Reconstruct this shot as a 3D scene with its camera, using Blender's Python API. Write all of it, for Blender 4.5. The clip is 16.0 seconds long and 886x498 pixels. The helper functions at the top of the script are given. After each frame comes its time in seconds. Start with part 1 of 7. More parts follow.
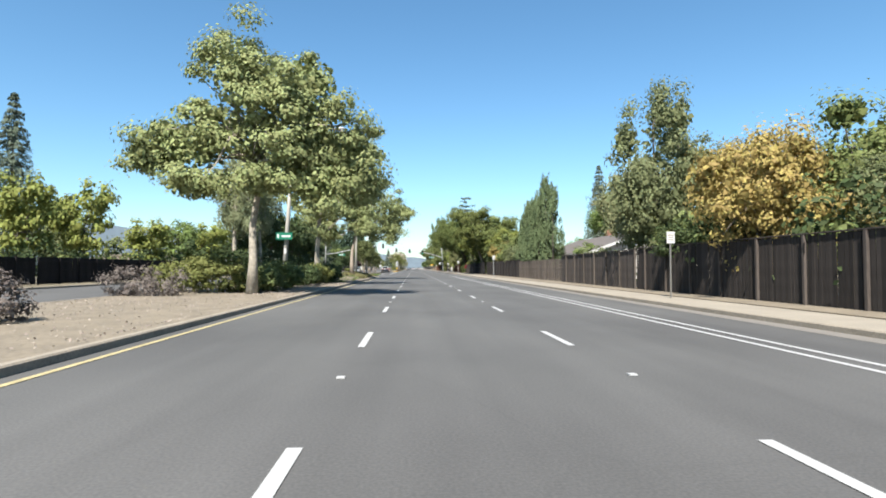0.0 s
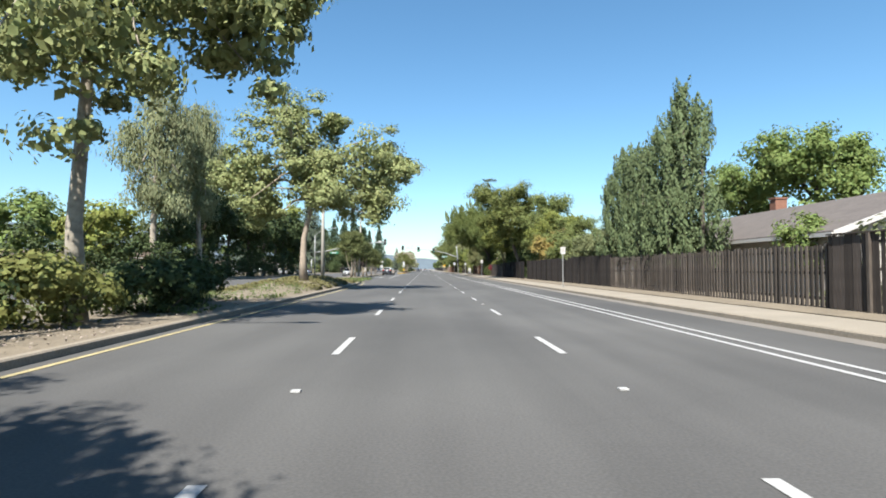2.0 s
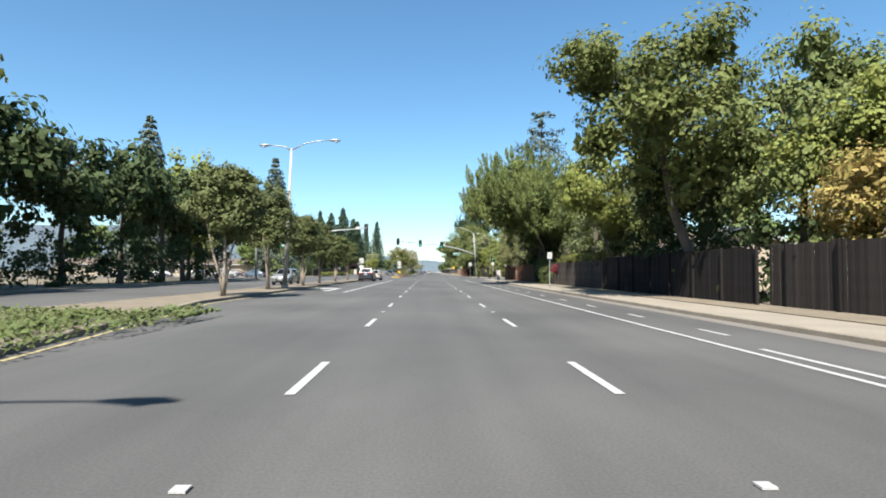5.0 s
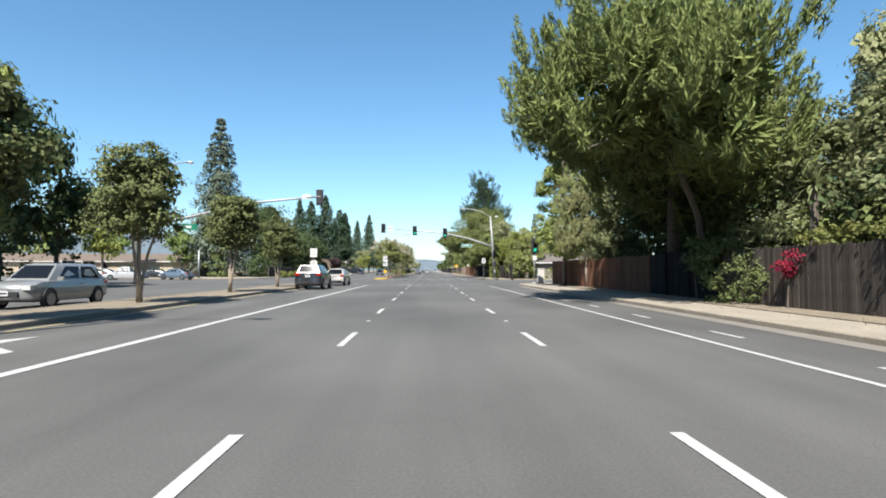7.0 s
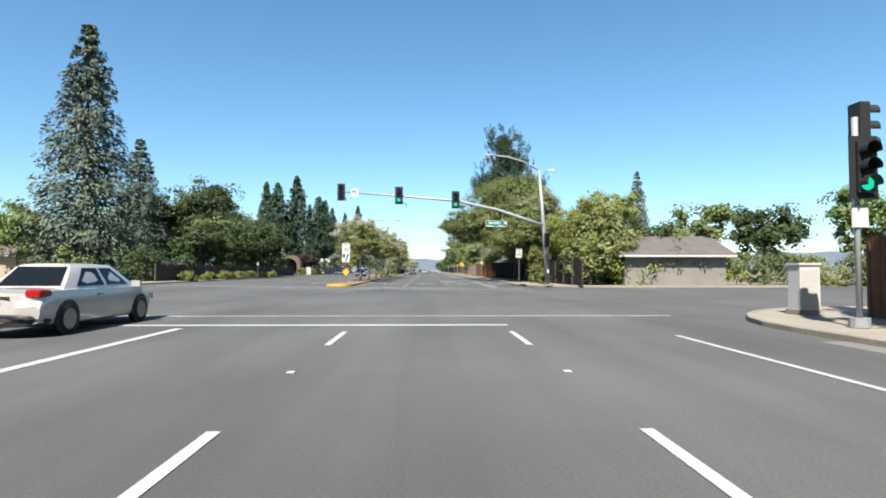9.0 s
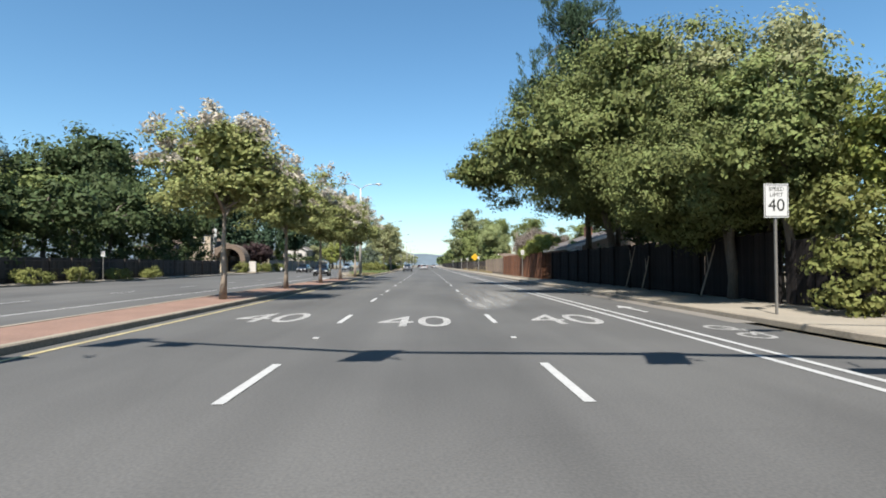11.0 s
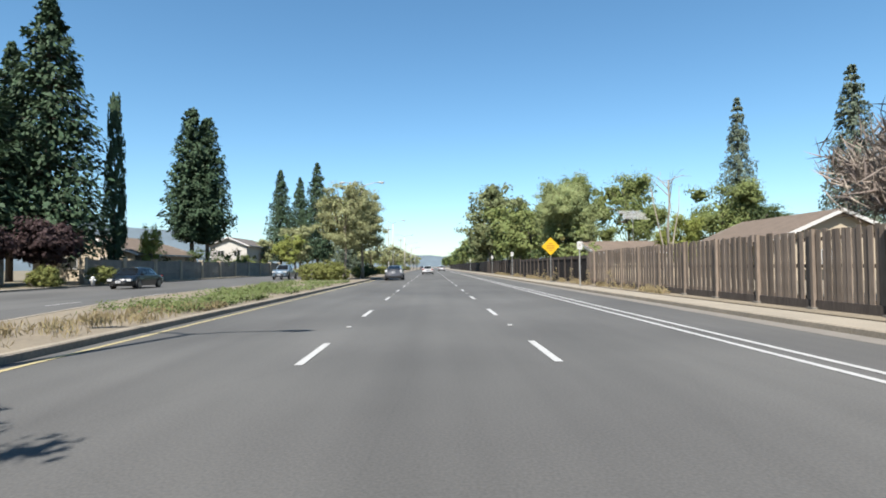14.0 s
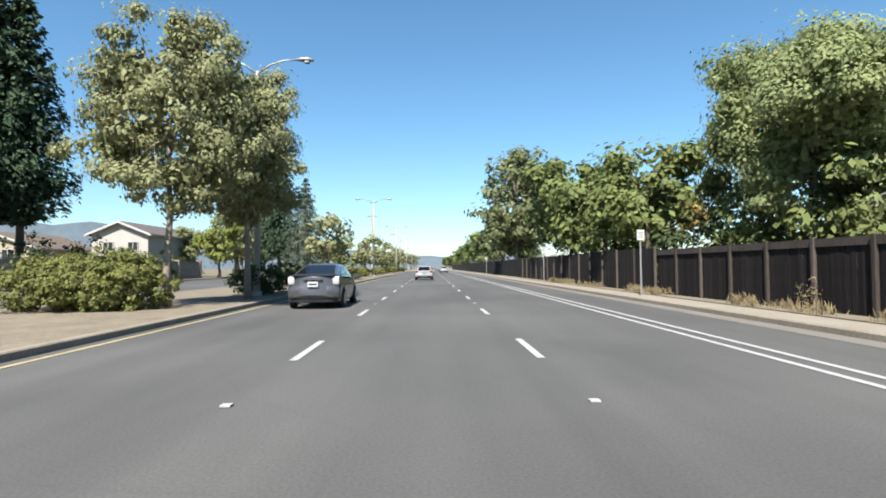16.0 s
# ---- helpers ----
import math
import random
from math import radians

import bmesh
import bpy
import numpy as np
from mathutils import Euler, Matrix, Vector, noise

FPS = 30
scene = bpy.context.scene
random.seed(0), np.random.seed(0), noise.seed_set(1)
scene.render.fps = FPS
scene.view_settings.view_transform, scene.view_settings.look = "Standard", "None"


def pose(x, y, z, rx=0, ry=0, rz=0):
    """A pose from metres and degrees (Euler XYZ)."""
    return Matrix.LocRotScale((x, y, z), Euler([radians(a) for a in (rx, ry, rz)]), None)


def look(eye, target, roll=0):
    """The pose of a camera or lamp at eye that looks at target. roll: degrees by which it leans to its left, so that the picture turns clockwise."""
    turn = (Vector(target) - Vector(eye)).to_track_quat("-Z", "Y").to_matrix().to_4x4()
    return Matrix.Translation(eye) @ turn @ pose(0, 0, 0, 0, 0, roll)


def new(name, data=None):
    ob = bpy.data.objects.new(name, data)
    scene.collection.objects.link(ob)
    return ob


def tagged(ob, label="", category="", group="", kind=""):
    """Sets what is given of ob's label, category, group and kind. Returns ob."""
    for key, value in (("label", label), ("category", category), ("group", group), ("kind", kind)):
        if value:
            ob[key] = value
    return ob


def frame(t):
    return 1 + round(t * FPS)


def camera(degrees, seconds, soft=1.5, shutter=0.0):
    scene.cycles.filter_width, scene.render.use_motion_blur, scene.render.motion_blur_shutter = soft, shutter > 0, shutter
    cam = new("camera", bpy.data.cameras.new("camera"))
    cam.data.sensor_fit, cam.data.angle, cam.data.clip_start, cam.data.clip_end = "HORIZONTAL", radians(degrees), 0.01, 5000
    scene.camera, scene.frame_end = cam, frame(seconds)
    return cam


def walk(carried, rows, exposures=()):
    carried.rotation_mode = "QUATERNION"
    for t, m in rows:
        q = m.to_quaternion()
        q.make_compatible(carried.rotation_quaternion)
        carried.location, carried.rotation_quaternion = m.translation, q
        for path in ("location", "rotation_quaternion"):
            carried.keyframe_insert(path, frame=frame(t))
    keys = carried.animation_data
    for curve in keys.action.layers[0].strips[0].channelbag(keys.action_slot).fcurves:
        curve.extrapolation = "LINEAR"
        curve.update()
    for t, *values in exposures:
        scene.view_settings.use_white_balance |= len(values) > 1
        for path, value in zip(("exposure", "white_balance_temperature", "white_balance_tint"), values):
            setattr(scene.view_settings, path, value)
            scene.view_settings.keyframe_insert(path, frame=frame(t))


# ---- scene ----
# camera and its way along the road
cam = camera(77.03, 16.0, soft=1.85)
PATH = [
    (0, pose(-0.914, 0.019, 1.322, 91.933, 0.002, -3.070)),
    (0.5, pose(-0.735, 7.595, 1.322, 91.832, -0.185, -2.938)),
    (1, pose(-0.566, 15.103, 1.322, 91.791, -0.314, -2.487)),
    (1.5, pose(-0.425, 22.494, 1.322, 91.981, 0.178, -2.039)),
    (2, pose(-0.400, 29.968, 1.322, 92.054, -0.041, -1.904)),
    (2.5, pose(-0.356, 37.371, 1.322, 92.222, -0.142, -1.786)),
    (3, pose(-0.345, 45.045, 1.322, 92.338, -0.706, -1.850)),
    (3.5, pose(-0.291, 52.750, 1.322, 92.264, -0.419, -1.771)),
    (5.8, pose(-0.300, 89.712, 1.322, 92.305, -0.164, -1.350)),
    (6, pose(-0.320, 93.086, 1.322, 92.247, -0.113, -1.369)),
    (6.5, pose(-0.307, 101.513, 1.322, 92.232, -0.316, -1.556)),
    (7, pose(-0.255, 109.375, 1.322, 92.195, -0.141, -1.571)),
    (7.5, pose(-0.208, 118.036, 1.322, 92.166, -0.147, -1.687)),
    (8, pose(-0.117, 126.957, 1.322, 92.278, -0.103, -1.601)),
    (8.2, pose(-0.131, 130.506, 1.322, 92.254, -0.064, -1.676)),
    (10.3, pose(0.151, 171.849, 1.322, 92.066, -0.156, -1.846)),
    (10.5, pose(0.167, 175.579, 1.322, 92.095, -0.456, -1.666)),
    (11, pose(0.200, 184.524, 1.322, 91.634, 0.011, -1.703)),
    (11.5, pose(0.254, 193.921, 1.322, 92.168, 0.477, -1.299)),
    (12, pose(0.165, 203.366, 1.322, 92.016, 0.243, -1.176)),
    (12.5, pose(0.165, 212.730, 1.322, 92.039, 0.466, -1.009)),
    (13, pose(0.108, 222.027, 1.322, 91.828, 0.286, -1.016)),
    (13.5, pose(0.037, 231.536, 1.322, 91.688, 0.340, -1.189)),
    (14, pose(0.027, 240.775, 1.322, 91.793, 0.565, -1.289)),
    (14.5, pose(0.024, 249.638, 1.322, 91.800, 0.604, -1.483)),
    (15, pose(0.060, 258.670, 1.322, 91.823, 0.660, -1.709)),
    (15.5, pose(0.141, 268.174, 1.322, 91.537, 0.424, -1.427)),
    (16, pose(0.186, 276.953, 1.322, 91.846, 0.451, -1.314)),
]

walk(cam, PATH, exposures=[(0.0, 1.49), (3.5, 1.49), (7.5, 1.44), (10.5, 1.39), (11.0, 1.31), (12.0, 1.34), (13.0, 1.37), (15.0, 1.31), (16.0, 1.41)])

# ---- daylight ----
SUN_AZ, SUN_EL = math.atan2(-0.22, -0.74), radians(52.3)   # direction towards the sun in plan (x, y)
world = bpy.data.worlds.new("world")
scene.world = world
world.use_nodes = True
wn = world.node_tree.nodes
sky = wn.new("ShaderNodeTexSky")
sky.sky_type, sky.sun_disc = "NISHITA", False
sky.sun_elevation, sky.sun_rotation = SUN_EL, SUN_AZ
sky.altitude, sky.air_density, sky.dust_density, sky.ozone_density = 50, 1.0, 0.45, 1.4
tone = wn.new("ShaderNodeHueSaturation")
tone.inputs["Hue"].default_value, tone.inputs["Saturation"].default_value = 0.488, 1.1
world.node_tree.links.new(sky.outputs[0], tone.inputs["Color"])
tint = wn.new("ShaderNodeMix")
tint.data_type, tint.blend_type = "RGBA", "MULTIPLY"
tint.inputs[0].default_value = 1.0
tint.inputs[7].default_value = (0.79, 0.94, 1.05, 1)
world.node_tree.links.new(tone.outputs[0], tint.inputs[6])
world.node_tree.links.new(tint.outputs[2], wn["Background"].inputs[0])
wn["Background"].inputs[1].default_value = 0.067
sun = new("sun", bpy.data.lights.new("sun", "SUN"))
sun.data.energy, sun.data.angle, sun.data.color = 5.0, radians(0.53), (1.0, 0.952, 0.885)
sun.matrix_basis = look((math.sin(SUN_AZ) * math.cos(SUN_EL) * 50, math.cos(SUN_AZ) * math.cos(SUN_EL) * 50, math.sin(SUN_EL) * 50), (0, 0, 0))


# ---- materials ----
def material(name, colour, rough=0.8, metal=0.0, scale=4.0, vary=0.25, fine=60.0, bump=0.2, spec=0.5, dark=None, stretch=(1, 1, 1), island=0.0, translucent=0.0, obrand=0.0):
    """A two-scale procedural surface: broad stains and fine grain in world size, with bump."""
    m = bpy.data.materials.new(name)
    m.use_nodes = True
    nt = m.node_tree
    N, L = nt.nodes, nt.links
    bsdf = N["Principled BSDF"]
    tc = N.new("ShaderNodeTexCoord")
    mp = N.new("ShaderNodeMapping")
    mp.inputs["Scale"].default_value = stretch
    L.new(tc.outputs["Object"], mp.inputs[0])
    n1, n2 = N.new("ShaderNodeTexNoise"), N.new("ShaderNodeTexNoise")
    n1.inputs["Scale"].default_value, n1.inputs["Detail"].default_value = scale, 5
    n2.inputs["Scale"].default_value, n2.inputs["Detail"].default_value = fine, 3
    L.new(mp.outputs[0], n1.inputs[0])
    L.new(mp.outputs[0], n2.inputs[0])
    add = N.new("ShaderNodeMath")
    add.operation = "MULTIPLY_ADD"
    add.inputs[1].default_value = 0.55
    L.new(n2.outputs[0], add.inputs[0])
    mul = N.new("ShaderNodeMath")
    mul.operation = "MULTIPLY"
    mul.inputs[1].default_value = 0.45
    L.new(n1.outputs[0], mul.inputs[0])
    L.new(mul.outputs[0], add.inputs[2])
    ramp = N.new("ShaderNodeValToRGB")
    lo = dark or tuple(c * (1 - vary) for c in colour)
    hi = tuple(min(1.0, c * (1 + vary)) for c in colour)
    ramp.color_ramp.elements[0].position, ramp.color_ramp.elements[1].position = 0.3, 0.7
    ramp.color_ramp.elements[0].color, ramp.color_ramp.elements[1].color = (*lo, 1), (*hi, 1)
    L.new(add.outputs[0], ramp.inputs[0])
    out = ramp.outputs[0]
    for amount, node, sock in ((island, "ShaderNodeNewGeometry", "Random Per Island"), (obrand, "ShaderNodeObjectInfo", "Random")):
        if amount:
            g = N.new(node)
            mr = N.new("ShaderNodeMapRange")
            mr.inputs[3].default_value, mr.inputs[4].default_value = 1 - amount, 1 + amount
            L.new(g.outputs[sock], mr.inputs[0])
            hsv = N.new("ShaderNodeHueSaturation")
            L.new(mr.outputs[0], hsv.inputs["Value"])
            if node == "ShaderNodeNewGeometry":
                mh = N.new("ShaderNodeMapRange")
                mh.inputs[3].default_value, mh.inputs[4].default_value = 0.485, 0.515
                L.new(g.outputs[sock], mh.inputs[0])
                L.new(mh.outputs[0], hsv.inputs["Hue"])
            L.new(out, hsv.inputs["Color"])
            out = hsv.outputs[0]
    L.new(out, bsdf.inputs["Base Color"])
    bsdf.inputs["Roughness"].default_value, bsdf.inputs["Metallic"].default_value = rough, metal
    bsdf.inputs["Specular IOR Level"].default_value = spec
    if bump:
        b = N.new("ShaderNodeBump")
        b.inputs["Strength"].default_value, b.inputs["Distance"].default_value = bump, 0.02
        L.new(add.outputs[0], b.inputs["Height"])
        L.new(b.outputs[0], bsdf.inputs["Normal"])
    if translucent:
        tr, mix = N.new("ShaderNodeBsdfTranslucent"), N.new("ShaderNodeMixShader")
        L.new(out, tr.inputs[0])
        mix.inputs[0].default_value = translucent
        L.new(bsdf.outputs[0], mix.inputs[1])
        L.new(tr.outputs[0], mix.inputs[2])
        L.new(mix.outputs[0], N["Material Output"].inputs[0])
    return m


def leaf(name, colour, vary=0.3, island=0.15, translucent=0.34):
    return material(name, colour, rough=0.68, scale=0.5, fine=2.5, vary=vary, bump=0, spec=0.16, island=island, translucent=translucent)


def glossy(name, colour, rough=0.25, metal=0.0, coat=0.0):
    m = bpy.data.materials.new(name)
    m.use_nodes = True
    b = m.node_tree.nodes["Principled BSDF"]
    b.inputs["Base Color"].default_value = (*colour, 1)
    b.inputs["Roughness"].default_value, b.inputs["Metallic"].default_value, b.inputs["Coat Weight"].default_value = rough, metal, coat
    return m


def lamp_glow(name, colour, strength):
    m = bpy.data.materials.new(name)
    m.use_nodes = True
    b = m.node_tree.nodes["Principled BSDF"]
    b.inputs["Base Color"].default_value, b.inputs["Emission Color"].default_value = (*colour, 1), (*colour, 1)
    b.inputs["Emission Strength"].default_value = strength
    return m


def asphalt():
    """Worn asphalt: long wheel-track streaks, broad patches, pale aggregate specks and thin cracks."""
    m = bpy.data.materials.new("asphalt")
    m.use_nodes = True
    N, L = m.node_tree.nodes, m.node_tree.links
    tc = N.new("ShaderNodeTexCoord")

    def tex(kind, scale, stretch, detail=4):
        mp = N.new("ShaderNodeMapping")
        mp.inputs["Scale"].default_value = stretch
        L.new(tc.outputs["Object"], mp.inputs[0])
        n = N.new(kind)
        n.inputs["Scale"].default_value = scale
        if kind == "ShaderNodeTexNoise":
            n.inputs["Detail"].default_value = detail
        L.new(mp.outputs[0], n.inputs[0])
        return n

    def mixed(a, b, blend, fac):
        x = N.new("ShaderNodeMix")
        x.data_type, x.blend_type = "RGBA", blend
        x.inputs[0].default_value = fac
        L.new(a, x.inputs[6])
        L.new(b, x.inputs[7])
        return x.outputs[2]

    def ramp(src, lo, hi, p0, p1):
        r = N.new("ShaderNodeValToRGB")
        r.color_ramp.elements[0].position, r.color_ramp.elements[1].position = p0, p1
        r.color_ramp.elements[0].color, r.color_ramp.elements[1].color = (*lo, 1), (*hi, 1)
        L.new(src, r.inputs[0])
        return r.outputs[0]
    base = ramp(tex("ShaderNodeTexNoise", 1.0, (1.1, 0.035, 1), 3).outputs[0], (0.0612, 0.0604, 0.0578), (0.0748, 0.0737, 0.0705), 0.32, 0.68)
    patch = ramp(tex("ShaderNodeTexNoise", 0.22, (1, 0.6, 1), 6).outputs[0], (0.8, 0.8, 0.8), (1.14, 1.14, 1.13), 0.35, 0.65)
    speck = ramp(tex("ShaderNodeTexNoise", 38, (1, 1, 1), 2).outputs[0], (0.84, 0.84, 0.85), (1.16, 1.15, 1.14), 0.3, 0.72)
    vor = tex("ShaderNodeTexVoronoi", 0.35, (1, 0.55, 1))
    vor.feature = "DISTANCE_TO_EDGE"
    crack = ramp(vor.outputs[0], (0.72, 0.72, 0.72), (1, 1, 1), 0.0, 0.012)
    col = mixed(mixed(mixed(base, patch, "MULTIPLY", 1.0), speck, "MULTIPLY", 1.0), crack, "MULTIPLY", 0.14)
    bs = N["Principled BSDF"]
    L.new(col, bs.inputs["Base Color"])
    bs.inputs["Roughness"].default_value, bs.inputs["Specular IOR Level"].default_value = 0.88, 0.35
    bp = N.new("ShaderNodeBump")
    bp.inputs["Strength"].default_value, bp.inputs["Distance"].default_value = 0.15, 0.01
    L.new(speck, bp.inputs["Height"])
    L.new(bp.outputs[0], bs.inputs["Normal"])
    return m


M_ASPHALT = asphalt()
M_PATCH = material("dark_patched_asphalt", (0.0363, 0.0348, 0.0329), 0.85, scale=2, fine=20, vary=0.2)
M_WHITE = material("road_paint_white", (0.3, 0.3, 0.29), 0.7, scale=3, fine=25, vary=0.18, bump=0.1)
M_FADED = material("worn_paint", (0.225, 0.222, 0.21), 0.8, scale=3, fine=14, vary=0.55, bump=0.1)
M_YELLOW = material("road_paint_yellow", (0.3, 0.251, 0.126), 0.7, scale=2, fine=14, vary=0.3, bump=0.1)
M_YELLOWHI = material("kerb_paint_yellow", (0.378, 0.251, 0.0193), 0.6, scale=2, fine=20, vary=0.15, bump=0.1)
M_KERB = material("kerb_concrete", (0.2, 0.172, 0.132), 0.9, scale=1.2, fine=22, vary=0.3)
M_GUTTER = material("gutter_concrete", (0.128, 0.116, 0.1), 0.9, scale=0.8, fine=25, vary=0.22)
M_WALK = material("pavement_concrete", (0.203, 0.179, 0.14), 0.9, scale=0.7, fine=24, vary=0.22)
M_DIRT = material("dry_soil", (0.138, 0.114, 0.0796), 0.95, scale=1.1, fine=11, vary=0.36, bump=0.6)
M_GROUND = material("dry_ground", (0.121, 0.101, 0.0629), 0.95, scale=0.15, fine=4, vary=0.35, bump=0.4)
M_BRICKPAVE = material("brick_pavers", (0.174, 0.104, 0.075), 0.9, scale=1.0, fine=20, vary=0.25, obrand=0.2)
M_BARK = material("grey_bark", (0.0819, 0.0677, 0.0532), 0.95, scale=2.5, fine=14, vary=0.4, bump=0.7, stretch=(1, 1, 0.25))
M_PALEBARK = material("mottled_pale_bark", (0.262, 0.236, 0.188), 0.9, scale=2.2, fine=7, vary=0.3, bump=0.4, dark=(0.128, 0.108, 0.082))
M_SMOOTHBARK = material("smooth_tan_bark", (0.226, 0.186, 0.142), 0.85, scale=2, fine=9, vary=0.25, bump=0.3)
L_SYC = leaf("sycamore_leaf", (0.204, 0.227, 0.096), island=0.17, translucent=0.24)
L_SYCPALE = leaf("dusty_sycamore_leaf", (0.226, 0.234, 0.118), island=0.17)
L_SILVER = leaf("silvery_green_leaf", (0.223, 0.254, 0.114), translucent=0.4)
L_DARK = leaf("dark_green_leaf", (0.0463, 0.0654, 0.0246), translucent=0.2)
L_OAK = leaf("oak_leaf", (0.127, 0.151, 0.0515), translucent=0.25)
L_LIVEOAK = leaf("live_oak_leaf", (0.099, 0.115, 0.038), island=0.17, translucent=0.1)
L_GREEN = leaf("fresh_green_leaf", (0.146, 0.193, 0.0605))
L_YELGREEN = leaf("yellow_green_leaf", (0.192, 0.212, 0.056))
L_GOLD = leaf("golden_leaf", (0.312, 0.243, 0.084), island=0.17)
L_GREY = leaf("grey_green_leaf", (0.144, 0.161, 0.0761))
L_CYP = leaf("cypress_spray", (0.093, 0.122, 0.056), island=0.17, translucent=0.15)
L_PINE = leaf("pine_needle", (0.142, 0.17, 0.056), island=0.17, translucent=0.2)
L_PEAR = leaf("ornamental_pear_leaf", (0.092, 0.106, 0.04), translucent=0.15)
L_LIGHTGREEN = leaf("light_green_leaf", (0.205, 0.24, 0.078), translucent=0.38)
L_OLIVE = leaf("drooping_olive_leaf", (0.165, 0.17, 0.078), translucent=0.3)
L_MIDGREEN = leaf("mid_green_leaf", (0.118, 0.134, 0.042), translucent=0.28)
L_RED = leaf("redwood_spray", (0.0376, 0.0622, 0.0329), island=0.17, translucent=0.12)
L_BLUE = leaf("blue_grey_conifer_spray", (0.0897, 0.112, 0.0788), island=0.17, translucent=0.12)
L_EUC = leaf("eucalyptus_leaf", (0.202, 0.219, 0.118))
L_CRAPE = leaf("crape_myrtle_leaf", (0.212, 0.228, 0.086))
L_BLOSSOM = leaf("cream_blossom", (0.415, 0.372, 0.309), vary=0.15, island=0.15)
L_PURPLE = leaf("purple_plum_leaf", (0.0516, 0.0329, 0.0329))
L_DRYBUSH = leaf("dry_purple_grey_twig", (0.126, 0.106, 0.0928), vary=0.3, island=0.17, translucent=0.1)
L_SHRUB = leaf("shrub_leaf", (0.144, 0.154, 0.0479))
L_IVY = leaf("ivy_leaf", (0.101, 0.125, 0.0459))
L_DRYIVY = leaf("browning_ivy_leaf", (0.138, 0.128, 0.056))
L_STRAW = leaf("dry_grass_blade", (0.256, 0.207, 0.117), vary=0.25, island=0.17)
L_TWIG = leaf("bare_twig", (0.2, 0.165, 0.14), vary=0.25, island=0.25, translucent=0.0)
L_FLOWER = leaf("red_bougainvillea_flower", (0.223, 0.0186, 0.0426), vary=0.3, island=0.2)
# Dark wood; on shaded stretches the colour also stands in for tree shade.
W_DARK = material("weathered_dark_shaded_wood", (0.0121, 0.0101, 0.00975), 0.9, scale=1.5, fine=22, vary=0.4, bump=0.5, stretch=(1, 1, 0.12), spec=0.2, obrand=0.35)
W_GREY = material("weathered_grey_brown_wood", (0.0546, 0.0452, 0.039), 0.9, scale=1.5, fine=22, vary=0.4, bump=0.5, stretch=(1, 1, 0.12), spec=0.2, obrand=0.35)
# Mid-dark boards; on the first fence the tone includes overhanging trees' shade.
W_DUSK = material("weathered_umber_shaded_wood", (0.029, 0.0242, 0.0212), 0.9, scale=1.5, fine=22, vary=0.4, bump=0.5, stretch=(1, 1, 0.12), spec=0.2, obrand=0.3)
W_STAKE = material("bleached_stake_wood", (0.082, 0.069, 0.058), 0.9, scale=1.5, fine=22, vary=0.4, bump=0.5, stretch=(1, 1, 0.12), spec=0.2, obrand=0.35)
W_RED = material("redwood_stain", (0.112, 0.051, 0.029), 0.85, scale=1.5, fine=22, vary=0.35, bump=0.4, stretch=(1, 1, 0.12), spec=0.2, obrand=0.25)
W_BROWN = material("brown_fence_wood", (0.142, 0.113, 0.09), 0.9, scale=1.5, fine=22, vary=0.35, bump=0.4, stretch=(1, 1, 0.12), spec=0.2, obrand=0.28)
M_GALV = material("galvanised_steel", (0.271, 0.275, 0.271), 0.5, 0.35, scale=2, fine=12, vary=0.12, bump=0.05)
M_CONCPOLE = material("concrete_pole", (0.33, 0.312, 0.272), 0.85, scale=1.5, fine=25, vary=0.15, bump=0.15)
M_SIGNPOST = material("sign_post_steel", (0.174, 0.165, 0.15), 0.55, 0.5, scale=3, fine=20, vary=0.2, bump=0.05)
M_SIGNWHITE = glossy("sign_white", (0.396, 0.396, 0.382), 0.45)
M_SIGNFADED = glossy("faded_orange_lettering", (0.3, 0.15, 0.006), 0.5)
M_SIGNBLACK = glossy("sign_black", (0.00967, 0.00967, 0.00967), 0.5)
M_SIGNGREEN = glossy("sign_green", (0, 0.112, 0.0629), 0.45)
M_SIGNYELLOW = glossy("sign_yellow", (0.445, 0.266, 0.00242), 0.45)
M_BLACK = material("matt_black_metal", (0.00874, 0.00874, 0.00874), 0.6, scale=3, fine=20, vary=0.2, bump=0.05)
M_GREENLIGHT = lamp_glow("green_signal_light", (0.008, 0.42, 0.25), 0.62)
M_DARKLENS = glossy("dark_lens", (0.0145, 0.0058, 0.00484), 0.3)
M_STUCCO = material("cream_stucco", (0.3, 0.251, 0.184), 0.9, scale=0.8, fine=30, vary=0.1, bump=0.3)
# Siding whose brown tone has the gable wall's shade put into it.
M_SHADEWALL = material("shade_browned_wood_siding", (0.12, 0.095, 0.075), 0.85, scale=0.7, fine=20, vary=0.15)
M_WHITEWALL = material("white_painted_siding", (0.339, 0.319, 0.29), 0.8, scale=0.7, fine=20, vary=0.1)
M_ROOF = material("grey_brown_shingle", (0.0842, 0.0725, 0.0653), 0.95, scale=1.2, fine=9, vary=0.3, bump=0.5, stretch=(1, 1, 3))
M_ROOFBROWN = material("brown_shingle", (0.101, 0.075, 0.0556), 0.95, scale=1.2, fine=9, vary=0.3, bump=0.5, stretch=(1, 1, 3))
M_TRIM = material("white_trim", (0.378, 0.367, 0.348), 0.6, scale=2, fine=20, vary=0.06, bump=0.05)
M_BRICK = material("red_brick", (0.174, 0.0819, 0.0532), 0.9, scale=3, fine=15, vary=0.25)
M_BLOCK = material("grey_block_wall", (0.165, 0.15, 0.128), 0.95, scale=0.7, fine=18, vary=0.2, bump=0.4, obrand=0.12)
M_GLASS = glossy("window_glass", (0.0121, 0.0145, 0.0169), 0.05)
